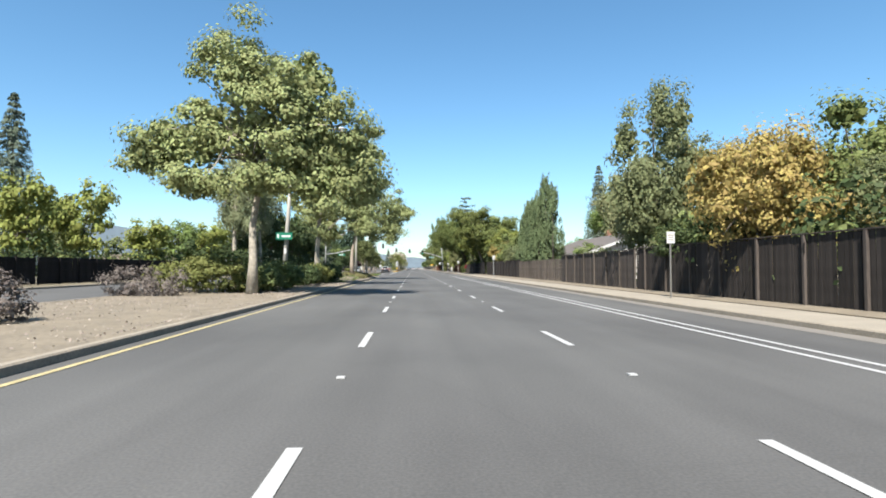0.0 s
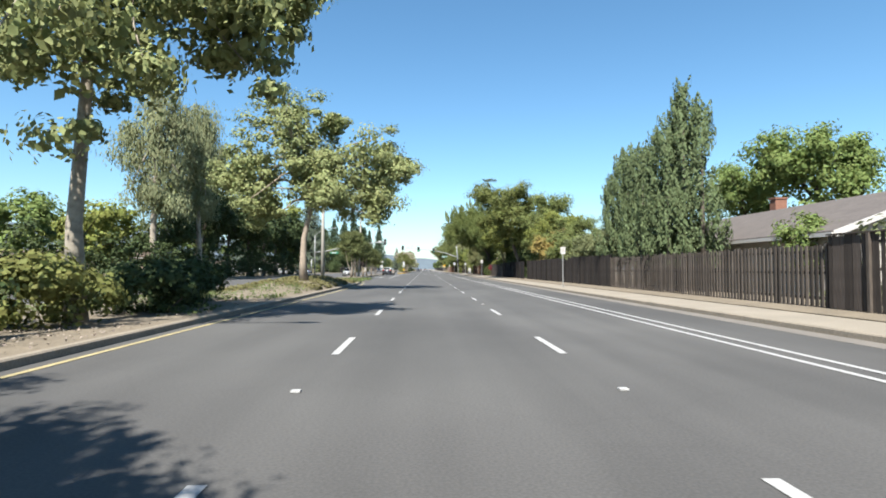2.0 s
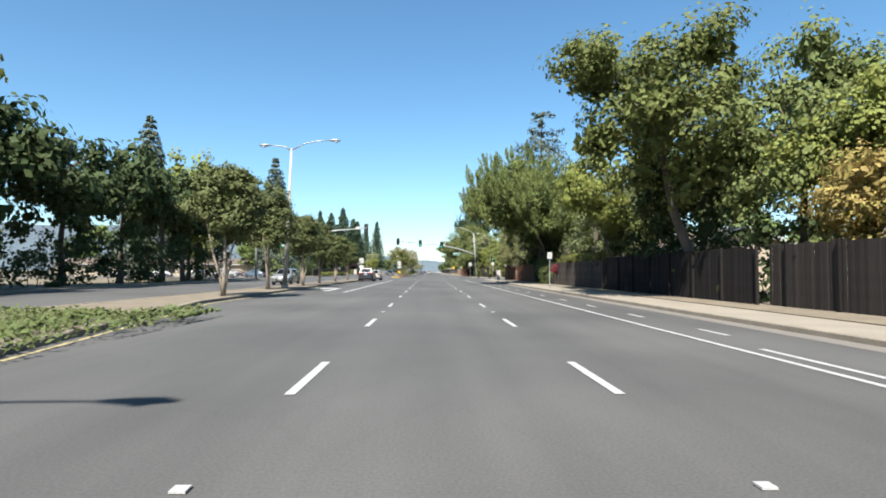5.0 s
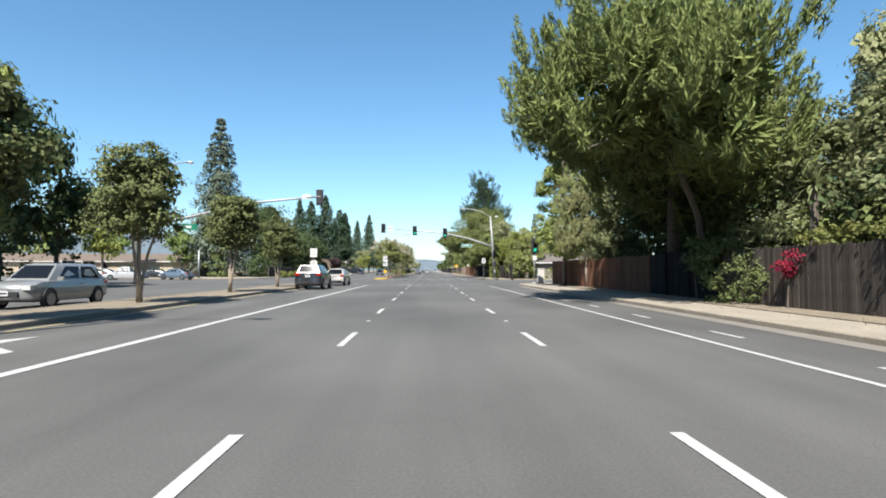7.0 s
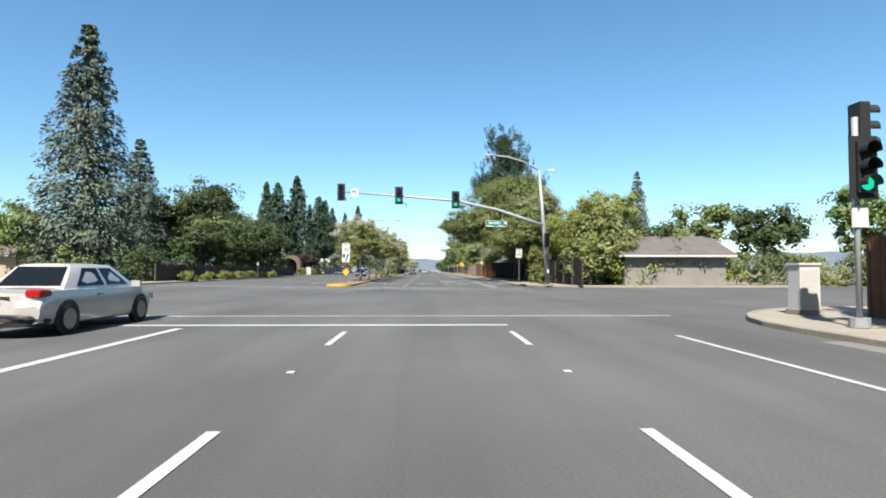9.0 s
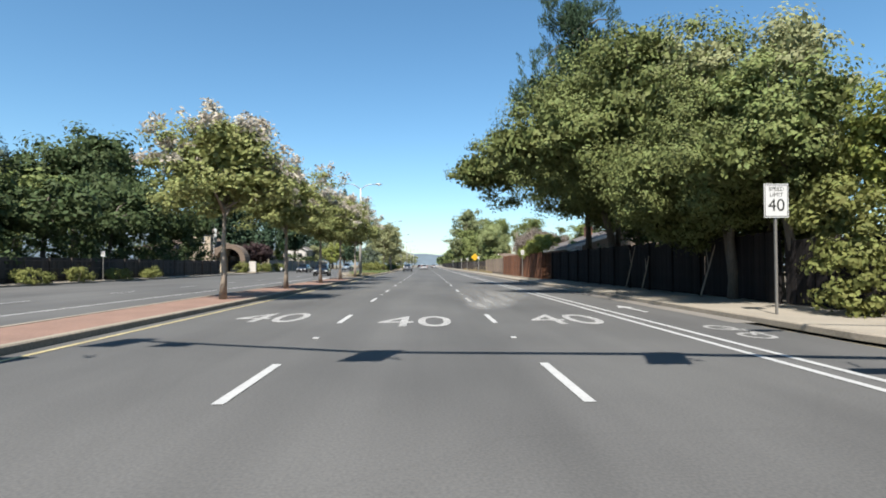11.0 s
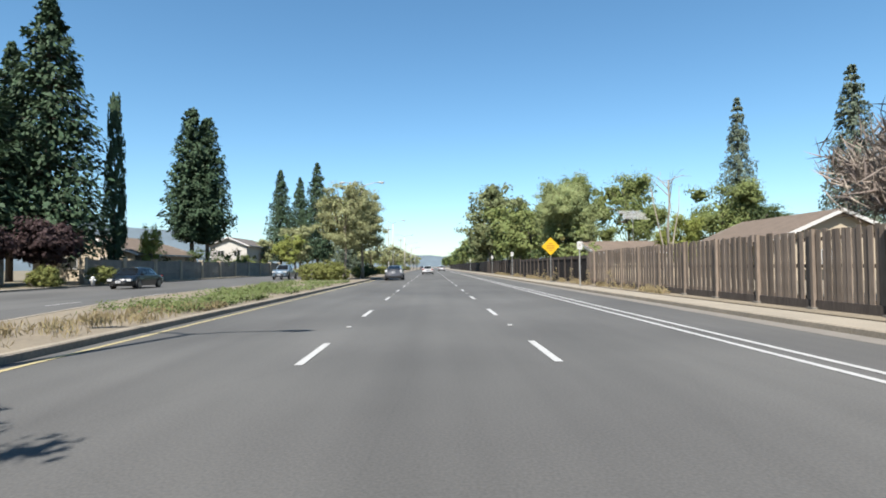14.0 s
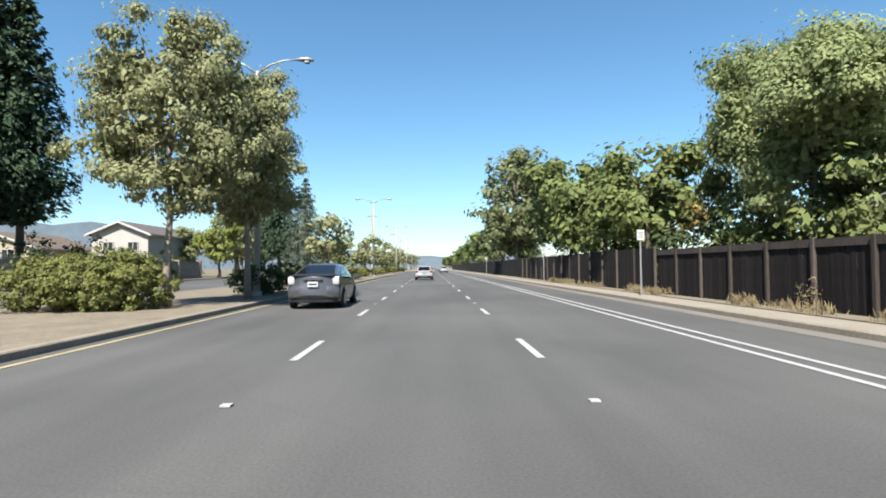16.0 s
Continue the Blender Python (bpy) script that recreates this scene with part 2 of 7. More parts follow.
M_HILL = material("hazy_hill", (0.0725, 0.0967, 0.116), 1.0, scale=0.004, fine=0.02, vary=0.18, bump=0)
M_TYRE = material("tyre_rubber", (0.00967, 0.00967, 0.00967), 0.85, scale=6, fine=40, vary=0.25, bump=0.1)
M_RIM = glossy("alloy_rim", (0.242, 0.242, 0.246), 0.3, 0.9)
M_CARGLASS = glossy("car_glass", (0.0058, 0.00677, 0.00774), 0.04)
M_CARGLASS.node_tree.nodes["Principled BSDF"].inputs["Specular IOR Level"].default_value = 0.22
M_TAIL = glossy("tail_light_red", (0.242, 0.00725, 0.0058), 0.15)
M_LAMPCLEAR = glossy("clear_lamp", (0.363, 0.363, 0.358), 0.12)
M_PLATE = glossy("plate_white", (0.363, 0.367, 0.378), 0.4)
M_PLASTIC = material("black_trim_plastic", (0.0121, 0.0121, 0.013), 0.6, scale=5, fine=40, vary=0.15, bump=0.05)
M_CHROME = glossy("chrome", (0.339, 0.339, 0.339), 0.12, 1.0)


def dust():
    """Thin spilled powder that fades out in long smears from its near end."""
    m = material("spilled_white_dust", (0.222, 0.22, 0.208), 0.95, scale=1.2, fine=14, vary=0.2, bump=0)
    N, L = m.node_tree.nodes, m.node_tree.links
    tc, mp, n = N.new("ShaderNodeTexCoord"), N.new("ShaderNodeMapping"), N.new("ShaderNodeTexNoise")
    mp.inputs["Scale"].default_value = (2.6, 0.16, 1)
    n.inputs["Scale"].default_value, n.inputs["Detail"].default_value = 1.0, 6
    L.new(tc.outputs["Object"], mp.inputs[0])
    L.new(mp.outputs[0], n.inputs[0])
    at = N.new("ShaderNodeAttribute")
    at.attribute_name = "thickness"
    mr = N.new("ShaderNodeMapRange")
    mr.inputs[1].default_value, mr.inputs[2].default_value, mr.inputs[4].default_value = 0.30, 0.60, 1.0
    L.new(n.outputs[0], mr.inputs[0])
    mu = N.new("ShaderNodeMath")
    mu.operation = "MULTIPLY"
    L.new(mr.outputs[0], mu.inputs[0])
    L.new(at.outputs["Fac"], mu.inputs[1])
    L.new(mu.outputs[0], N["Principled BSDF"].inputs["Alpha"])
    return m


M_DUST = dust()


# ---- builders ----
class Shape:
    """Collects plain geometry for one mesh."""

    def __init__(self):
        self.v, self.f = [], []

    def box(self, c, s, rz=0.0, tilt=0.0):
        n = len(self.v)
        m = Matrix.Translation(c) @ Matrix.Rotation(rz, 4, "Z") @ Matrix.Rotation(tilt, 4, "X")
        for dz in (-0.5, 0.5):
            for dx, dy in ((-0.5, -0.5), (0.5, -0.5), (0.5, 0.5), (-0.5, 0.5)):
                self.v.append(tuple(m @ Vector((dx * s[0], dy * s[1], dz * s[2]))))
        self.f += [tuple(n + i for i in q) for q in ((3, 2, 1, 0), (4, 5, 6, 7), (0, 1, 5, 4), (1, 2, 6, 5), (2, 3, 7, 6), (3, 0, 4, 7))]
        return self

    def prism(self, poly, z0, z1, top_only=False):
        n, k = len(self.v), len(poly)
        self.v += [(x, y, z0) for x, y in poly] + [(x, y, z1) for x, y in poly]
        self.f.append(tuple(range(n + k, n + 2 * k)))
        if not top_only:
            self.f += [(n + i, n + (i + 1) % k, n + k + (i + 1) % k, n + k + i) for i in range(k)]
        return self

    def tube(self, pts, radii, sides=8, cap=True):
        n = len(self.v)
        pts = [Vector(p) for p in pts]
        for i, p in enumerate(pts):
            d = (pts[min(i + 1, len(pts) - 1)] - pts[max(i - 1, 0)]).normalized()
            a = d.orthogonal().normalized() if abs(d.z) < 0.9 else Vector((1, 0, 0))
            a = (a - d * a.dot(d)).normalized()
            b = d.cross(a)
            for s in range(sides):
                t = 2 * math.pi * s / sides
                self.v.append(tuple(p + (a * math.cos(t) + b * math.sin(t)) * radii[i]))
        for i in range(len(pts) - 1):
            for s in range(sides):
                q, r = n + i * sides, (s + 1) % sides
                self.f.append((q + s, q + r, q + sides + r, q + sides + s))
        if cap:
            self.f += [tuple(n + s for s in reversed(range(sides))), tuple(n + (len(pts) - 1) * sides + s for s in range(sides))]
        return self

    def quad(self, *p):
        n = len(self.v)
        self.v += [tuple(q) for q in p]
        self.f.append(tuple(range(n, n + len(p))))
        return self

    def mesh(self, name, smooth=False):
        me = bpy.data.meshes.new(name)
        me.from_pydata(self.v, [], self.f)
        if smooth:
            me.polygons.foreach_set("use_smooth", [True] * len(me.polygons))
        me.update()
        return me


def part(name, shape, mat, parent=None, label="", smooth=False, at=None, kind=""):
    """Links one mesh as a thing (no parent) or as a part of one."""
    me = shape.mesh(name, smooth) if isinstance(shape, Shape) else shape
    if mat and not me.materials:
        me.materials.append(mat)
    ob = new(name, me)
    ob.parent = parent
    if at is not None:
        ob.matrix_basis = at
    return tagged(ob, label=label, kind=kind)


def thing(name, x, y, z, rz, label, category, group="", kind=""):
    ob = new(name)
    ob.empty_display_size = 0.2
    ob.matrix_basis = pose(x, y, z, 0, 0, rz)
    return tagged(ob, label, category, group, kind)


def lettering(name, text, size, mat, parent, at, stretch=1.0):
    """Built-in font, turned into a mesh part."""
    cu = bpy.data.curves.new(name, "FONT")
    cu.body, cu.size, cu.align_x, cu.align_y = text, size, "CENTER", "CENTER"
    tmp = bpy.data.objects.new(name, cu)
    me = bpy.data.meshes.new_from_object(tmp)
    bpy.data.objects.remove(tmp)
    me.transform(Matrix.Diagonal((1, stretch, 1, 1)))
    me.materials.clear()
    return part(name, me, mat, parent, at=at)


def leaves(name, centre, size, up, aspect=0.62, rng=None, fold=0.12, along=None):
    """A mesh of small folded leaves: centre (n, 3), size (n), up (n, 3) rough normals."""
    n = len(centre)
    up = up / (np.linalg.norm(up, axis=1)[:, None] + 1e-9)
    t = rng.normal(size=(n, 3)) if along is None else along + rng.normal(size=(n, 3)) * 0.25
    t -= up * (t * up).sum(1)[:, None]
    t /= np.linalg.norm(t, axis=1)[:, None] + 1e-9
    b = np.cross(up, t)
    s = size[:, None]
    v = np.empty((n, 4, 3), np.float32)
    v[:, 0] = centre - t * s * 0.5
    v[:, 1] = centre + b * s * aspect * 0.5 + up * s * fold * 0.4
    v[:, 2] = centre + t * s * 0.5
    v[:, 3] = centre - b * s * aspect * 0.5 + up * s * fold * 0.4
    me = bpy.data.meshes.new(name)
    me.vertices.add(n * 4)
    me.vertices.foreach_set("co", v.ravel())
    q = np.arange(n * 4, dtype=np.int32).reshape(n, 4)
    tri = np.stack([q[:, [0, 1, 2]], q[:, [0, 2, 3]]], 1).reshape(-1)
    me.loops.add(len(tri))
    me.loops.foreach_set("vertex_index", tri)
    me.polygons.add(n * 2)
    me.polygons.foreach_set("loop_start", np.arange(0, n * 6, 3, dtype=np.int32))
    me.update(calc_edges=True)
    me.validate()
    return me


def ripple(rng, d, freq):
    """A smooth random value of about -1 to 1 over directions or places d."""
    out = np.zeros(len(d))
    for k in range(5):
        out += np.sin(d @ (rng.normal(size=3) * freq) + rng.uniform(0, 6.28))
    return out / 2.2


def clump_points(rng, lobes, n_clumps, per, clump_r, flat=0.75, inner=0.45, gaps=0.14):
    """Leafy puffs on the uneven skins of lobes (x, y, z, rx, ry, rz): puff centres, then leaf places on each puff and their outward ways."""
    lobes = np.array(lobes, float)
    w = (lobes[:, 3] * lobes[:, 4] + lobes[:, 4] * lobes[:, 5] + lobes[:, 3] * lobes[:, 5])
    m = int(n_clumps * 1.5)
    pick = rng.choice(len(lobes), m, p=w / w.sum())
    d = rng.normal(size=(m, 3))
    d /= np.linalg.norm(d, axis=1)[:, None]
    r = inner + (1.0 - inner) * rng.random(m) ** 0.45
    r *= 1 + 0.2 * ripple(rng, d * 2.2 + lobes[pick, :3], 1.0)
    c = lobes[pick, :3] + d * lobes[pick, 3:] * r[:, None]
    keep = np.argsort(ripple(rng, c, 0.9) + rng.normal(size=m) * 0.35)[int(m * gaps):]
    keep = rng.permutation(keep)[:n_clumps]
    c = c[keep]
    n = len(c)
    rad = clump_r * rng.uniform(0.5, 1.2, n)
    o = rng.normal(size=(n, per, 3))
    o[..., 2] = np.where(o[..., 2] < 0, o[..., 2] * 0.6, o[..., 2])
    o /= np.linalg.norm(o, axis=2)[..., None]
    depth = 0.35 + 0.65 * rng.random((n, per)) ** 0.5
    lump = 1 + 0.25 * rng.normal(size=(n, per))
    p = (c[:, None] + o * (depth * lump)[..., None] * rad[:, None, None] * np.array((1, 1, flat)) * 0.85).reshape(-1, 3)
    mid = (lobes[:, :3] * w[:, None]).sum(0) / w.sum()
    out = (c - mid) / (np.linalg.norm(c - mid, axis=1)[:, None] + 1e-6)
    up = (out[:, None] * 0.35 + o + np.array((0, 0, 0.35)) + rng.normal(size=(n, per, 3)) * 0.3).reshape(-1, 3)
    return c, p, up


def wood(rng, base_r, trunk, targets, limbs=9, sides=8, stems=0):
    """A tapered trunk through the given points with limbs from its upper part to some clump centres."""
    s = Shape()
    k = len(trunk)
    radii = [base_r * (1.25 if i == 0 else 1 - 0.62 * i / (k - 1)) for i in range(k)]
    s.tube(trunk, radii, sides)
    for j in range(stems):                                      # further stems that leave the foot at a lean
        a = 2 * math.pi * j / stems + rng.random()
        h = trunk[-1][2]
        lean = rng.uniform(0.13, 0.24) * h
        q = [(trunk[0][0] + math.cos(a) * lean * f ** 1.2 + 0.12 * rng.normal() * f, trunk[0][1] + math.sin(a) * lean * f ** 1.2, h * f * 0.95) for f in (0.0, 0.25, 0.5, 0.78, 1.0)]
        n = len(s.v)
        s.tube(q, [base_r * f for f in (0.8, 0.62, 0.5, 0.36, 0.2)], sides)
        s.f.append((n, n + 1, 0))
    top = Vector(trunk[-1])
    fork = Vector(trunk[-2])
    idx = rng.choice(len(targets), min(limbs, len(targets)), replace=False)
    for j, i in enumerate(idx):
        a = fork.lerp(top, rng.random())
        e = Vector(targets[i])
        m = a.lerp(e, 0.45) + Vector((rng.normal() * 0.2, rng.normal() * 0.2, 0.12 * (e - a).length))
        r0 = base_r * rng.uniform(0.28, 0.48)
        n = len(s.v)
        near = min(range(k * sides), key=lambda q: (Vector(s.v[q]) - a).length)
        s.f.append((n, n + 1, near))
        s.tube([a, m, a.lerp(e, 0.75) + Vector((0, 0, 0.1)), e], [r0, r0 * 0.6, r0 * 0.35, r0 * 0.12], 5, False)
    return s


def broadleaf(name, seed, lobes, trunk, base_r, bark, leafmat, n_clumps, per, clump_r, size, limbs=9, flat=0.75, inner=0.45, blossom=0, droop=False, needle=False, stems=0, heart=1.0, twigs=False, cap=0.3):
    """Trunk and crown meshes of one broadleaved tree about its base."""
    rng = np.random.default_rng(seed)
    c, p, up = clump_points(rng, lobes, n_clumps, per, clump_r, flat, inner)
    sz = size * rng.uniform(0.6, 1.3, len(p))
    k = len(p) // 6                                            # coarse inner foliage that closes the crown
    lob = np.array(lobes, float)
    pick = rng.integers(0, len(lob), k)
    d = rng.normal(size=(k, 3))
    d /= np.linalg.norm(d, axis=1)[:, None]
    core = lob[pick, :3] + d * lob[pick, 3:] * (rng.random(k) ** 0.5 * 0.74)[:, None]
    p, up, sz = np.concatenate([p, core]), np.concatenate([up, rng.normal(size=(k, 3))]), np.concatenate([sz, min(size * 1.8, cap) * rng.uniform(0.7, 1.3, k)])
    k = int(k * 0.6 * heart)                                               # the shaded heart of the crown
    pick = rng.integers(0, len(lob), k)
    d = rng.normal(size=(k, 3))
    d /= np.linalg.norm(d, axis=1)[:, None]
    inside = lob[pick, :3] + d * np.maximum(lob[pick, 3:] * 0.62 - 0.2, 0.1) * (rng.random(k) ** 0.4)[:, None]
    p, up, sz = np.concatenate([p, inside]), np.concatenate([up, rng.normal(size=(k, 3)) + np.array((0, 0, 0.6))]), np.concatenate([sz, min(cap * 1.12, size * 3.0) * rng.uniform(0.8, 1.3, k)])
    along = np.tile(np.array((0, 0, -1.0)), (len(p), 1)) if droop else None
    crown = leaves("crown", p, sz, up if not droop else up * np.array((1, 1, 0.1)), rng=rng, along=along, aspect=0.35 if droop else 0.62)
    if needle:
        crown = leaves("crown", p, sz, up * np.array((1, 1, 0.35)), rng=rng, aspect=0.3, along=np.tile(np.array((0, 0, 0.4)), (len(p), 1)) + up / (np.linalg.norm(up, axis=1)[:, None] + 1e-9) + rng.normal(size=(len(p), 3)) * 0.6)
    if twigs:
        crown = leaves("crown", p, rng.uniform(0.5, 1.1, len(p)), rng.normal(size=p.shape), rng=rng, aspect=0.016, fold=0.1, along=up / (np.linalg.norm(up, axis=1)[:, None] + 1e-9) + np.array((0, 0, 0.8)))
    crown.materials.append(leafmat)
    tm = wood(rng, base_r, trunk, c, limbs, stems=stems).mesh("trunk", True)
    tm.materials.append(bark)
    meshes = [("trunk", tm), ("crown", crown)]
    if blossom:
        top = c[c[:, 2] > np.median(c[:, 2]) - 0.3]
        q = top[rng.integers(0, len(top), blossom)]
        mid = np.array(lobes)[:, :3].mean(0)
        way = (q - mid) / np.linalg.norm(q - mid, axis=1)[:, None]
        q = q + way * clump_r * rng.uniform(0.3, 0.75, blossom)[:, None] + np.array((0, 0, clump_r * 0.3))
        q = (q[:, None] + rng.normal(size=(blossom, 9, 3)) * 0.09).reshape(-1, 3)
        bm = leaves("blossom", q, rng.uniform(0.08, 0.17, len(q)), rng.normal(size=q.shape), rng=rng)
        bm.materials.append(L_BLOSSOM)
        meshes.append(("blossom", bm))
    return meshes


def tufted_pine(name, seed, lobes, trunk, base_r, leafmat, n_tufts, per, length, width, needle, limbs=22):
    """A bushy pine: bottle-brush tufts that curl upwards all over the lobes, dark boughs within."""
    rng = np.random.default_rng(seed)
    lob = np.array(lobes, float)
    area = lob[:, 3] * lob[:, 4] + lob[:, 3] * lob[:, 5] + lob[:, 4] * lob[:, 5]
    plumes = n_tufts * 2 // 6
    pick = np.repeat(rng.choice(len(lob), plumes, p=area / area.sum()), 6)
    lead = rng.normal(size=(plumes, 3))
    lead /= np.linalg.norm(lead, axis=1)[:, None]
    reach = np.repeat(rng.uniform(0.76, 1.18, plumes), 6)
    d = np.repeat(lead, 6, axis=0)
    base = lob[pick, :3] + d * lob[pick, 3:] * reach[:, None] + rng.normal(size=d.shape) * length * np.array((0.24, 0.24, 0.42))
    depth = (((base[:, None] - lob[None, :, :3]) / lob[None, :, 3:]) ** 2).sum(2)
    keep = np.where((depth > 0.55).all(1) & (d[:, 2] > -0.8) & (ripple(rng, base, 1.5) > -0.8))[0][:n_tufts]
    base, d = base[keep], d[keep]
    axis = d * 0.5 + np.array((0, 0, 0.9)) + rng.normal(size=d.shape) * 0.09
    axis /= np.linalg.norm(axis, axis=1)[:, None]
    ln = length * rng.uniform(0.65, 1.3, len(d))
    k = len(d)
    s = rng.random((k, per))
    r = rng.normal(size=(k, per, 3))
    r -= axis[:, None] * (r * axis[:, None]).sum(2)[..., None]
    r /= np.linalg.norm(r, axis=2)[..., None]
    body = np.minimum(1, s * 4 + 0.25) * (1 - s) ** 0.45
    P = base[:, None] + axis[:, None] * (s * ln[:, None])[..., None] + r * (body * width * rng.uniform(0.4, 1, (k, per)))[..., None]
    A = axis[:, None] * 0.95 + r * 0.5
    U = r + axis[:, None] * 0.25 + rng.normal(size=r.shape) * 0.35
    Z = needle * rng.uniform(0.7, 1.3, (k, per))
    m = n_tufts * 15
    pick = rng.choice(len(lob), m, p=area / area.sum())
    way = rng.normal(size=(m, 3))
    way /= np.linalg.norm(way, axis=1)[:, None]
    core = lob[pick, :3] + way * lob[pick, 3:] * (rng.random(m) ** 0.5 * 0.76)[:, None]
    P = np.concatenate([P.reshape(-1, 3), core])
    U = np.concatenate([U.reshape(-1, 3), rng.normal(size=(m, 3)) + np.array((0, 0, 0.5))])
    A = np.concatenate([A.reshape(-1, 3), way + np.array((0, 0, 0.4))])
    Z = np.concatenate([Z.ravel(), rng.uniform(0.45, 0.9, m)])
    crown = leaves("crown", P, Z, U, aspect=0.17, rng=rng, along=A)
    crown.materials.append(leafmat)
    tm = wood(rng, base_r, trunk, base, limbs).mesh("trunk", True)
    tm.materials.append(M_BARK)
    return [("trunk", tm), ("crown", crown)]


def conifer(name, seed, h, r, z0, base_r, leafmat, levels, arms, per, size, droop=0.25, power=0.85, upturn=0.0, gap=0.2, bark=None):
    """A spired conifer: whorls of sprayed branches on a straight trunk."""
    rng = np.random.default_rng(seed)
    s = Shape()
    s.tube([(0, 0, 0), (0, 0, h * 0.5), (0, 0, h * 0.97)], [base_r, base_r * 0.55, 0.03], 8)
    P, U, A = [], [], []
    for i in range(levels):
        f = (i + rng.uniform(-0.3, 0.3)) / levels
        f = min(max(f, 0), 0.99)
        z = z0 + (h - z0) * f
        reach = r * (1 - f) ** power + 0.12
        if f < 0.12:
            reach *= 0.72 + 2.2 * f
        for a in range(max(3, int(arms * (1 - 0.45 * f)))):
            if rng.random() < gap * 0.5:
                continue
            t = 2 * math.pi * (a + rng.random()) / arms * (arms / max(3, int(arms * (1 - 0.45 * f))))
            l = reach * rng.uniform(0.68, 1.12)
            d = np.array((math.cos(t), math.sin(t), 0))
            k = max(4, int(per * (0.35 + 0.65 * l / r)))
            u = rng.random(k) ** 0.6
            pts = np.array((0, 0, z)) + d * (u * l)[:, None] + np.array((0, 0, 1.0)) * (-droop * l * u ** 1.6 + upturn * l * u ** 2)[:, None]
            side = np.array((-d[1], d[0], 0))
            pts = pts + side * (rng.normal(size=k) * 0.16 * l * (1 - 0.5 * u))[:, None] + np.array((0, 0, 1)) * (rng.normal(size=k) * 0.055 * l + rng.normal(size=k) * 0.08)[:, None]
            P.append(pts)
            U.append(np.array((0, 0, 1.0)) + d * 0.5 + rng.normal(size=(k, 3)) * 0.45)
            A.append(np.tile(d + np.array((0, 0, -droop + upturn)), (k, 1)))
            if l > 1.2 and rng.random() < 0.5:
                s.tube([(0, 0, z), tuple(np.array((0, 0, z)) + d * l * 0.8 + np.array((0, 0, -droop * l * 0.6)))], [0.05, 0.015], 4, False)
    P, U, A = np.concatenate(P), np.concatenate(U), np.concatenate(A)
    crown = leaves("crown", P, size * rng.uniform(0.6, 1.3, len(P)), U, aspect=0.5, rng=rng, along=A)
    crown.materials.append(leafmat)
    tm = s.mesh("trunk", True)
    tm.materials.append(bark or M_BARK)
    return [("trunk", tm), ("crown", crown)]


def spire(name, seed, cones, plumes, size, leafmat, trunk_h=0.6, tall=0.55, sprays=32, slim=0.3):
    """Upright cypress: pointed plumes of small sprays that cover slim cones (x, y, r, h)."""
    rng = np.random.default_rng(seed)
    P, U, A = [], [], []
    s = Shape()
    for x, y, r, h in cones:
        n = int(plumes * math.pi * r * h)
        f = rng.random(n) ** 1.1
        t = rng.random(n) * 2 * math.pi
        prof = np.minimum(1, (f + 0.03) * 6) ** 0.5 * (1 - f) ** 0.6
        rr = r * prof * (1 + 0.16 * np.sin(t * 3 + f * 7 + seed + x * 3)) * rng.uniform(0.66, 1.08, n)
        out = np.stack([np.cos(t), np.sin(t), 0 * t], 1)
        base = np.stack([x + np.cos(t) * rr, y + np.sin(t) * rr, trunk_h + f * h], 1)
        k = sprays
        u = rng.random((n, k))
        way = rng.normal(size=(n, k, 3))
        way[..., 2] *= 0.2
        way /= np.linalg.norm(way, axis=2)[..., None]
        ln = tall * rng.uniform(0.6, 1.5, n)
        axis = out * 0.22 + np.array((0, 0, 1.0))
        wide = (slim * tall) * np.minimum(1, u * 3 + 0.3) * (1 - u) ** 0.75
        P.append((base[:, None] + axis[:, None] * (u * ln[:, None])[..., None] + way * wide[..., None]).reshape(-1, 3))
        U.append((way + out[:, None] * 0.7 + np.array((0, 0, 0.2)) + rng.normal(size=way.shape) * 0.2).reshape(-1, 3))
        A.append((np.tile(axis[:, None], (1, k, 1)) + way * 0.3).reshape(-1, 3))
        s.tube([(x, y, 0), (x, y, trunk_h + h * 0.8)], [max(0.07, r * 0.14), 0.03], 7)
    P, U, A = np.concatenate(P), np.concatenate(U), np.concatenate(A)
    crown = leaves("crown", P, size * rng.uniform(0.6, 1.5, len(P)), U, aspect=0.42, rng=rng, along=A)
    crown.materials.append(leafmat)
    tm = s.mesh("trunk", True)
    tm.materials.append(M_BARK)
    return [("trunk", tm), ("crown", crown)]


def plant(name, meshes, x, y, z, rz, scale, label, category="tree", group=""):
    """One plant as a thing whose parts share the given meshes."""
    if x > 30:
        z = -0.06
    ob = thing(name, x, y, z, rz, label, category, group)
    ob.scale = (scale, scale, scale) if not isinstance(scale, tuple) else scale
    for n, me in meshes:
        o = new(n, me)
        o.parent = ob
    return ob


# ---- ground, road, kerbs ----
FAR = 1400
CROSS0, CROSS1 = 164.0, 182.0       # the cross street
part("ground", Shape().quad((-3000, -400, -0.06), (3000, -400, -0.06), (3000, 4500, -0.06), (-3000, 4500, -0.06)), M_GROUND, label="dry tan soil and grass reaching the hills", kind="structure")
road = Shape()
for y0, y1, x0, x1 in ((-80, CROSS0, -24.5, 7.4), (CROSS0, CROSS1, -160, 160), (CROSS1, FAR, -27.0, 7.4)):
    road.quad((x0, y0, 0), (x1, y0, 0), (x1, y1, 0), (x0, y1, 0))
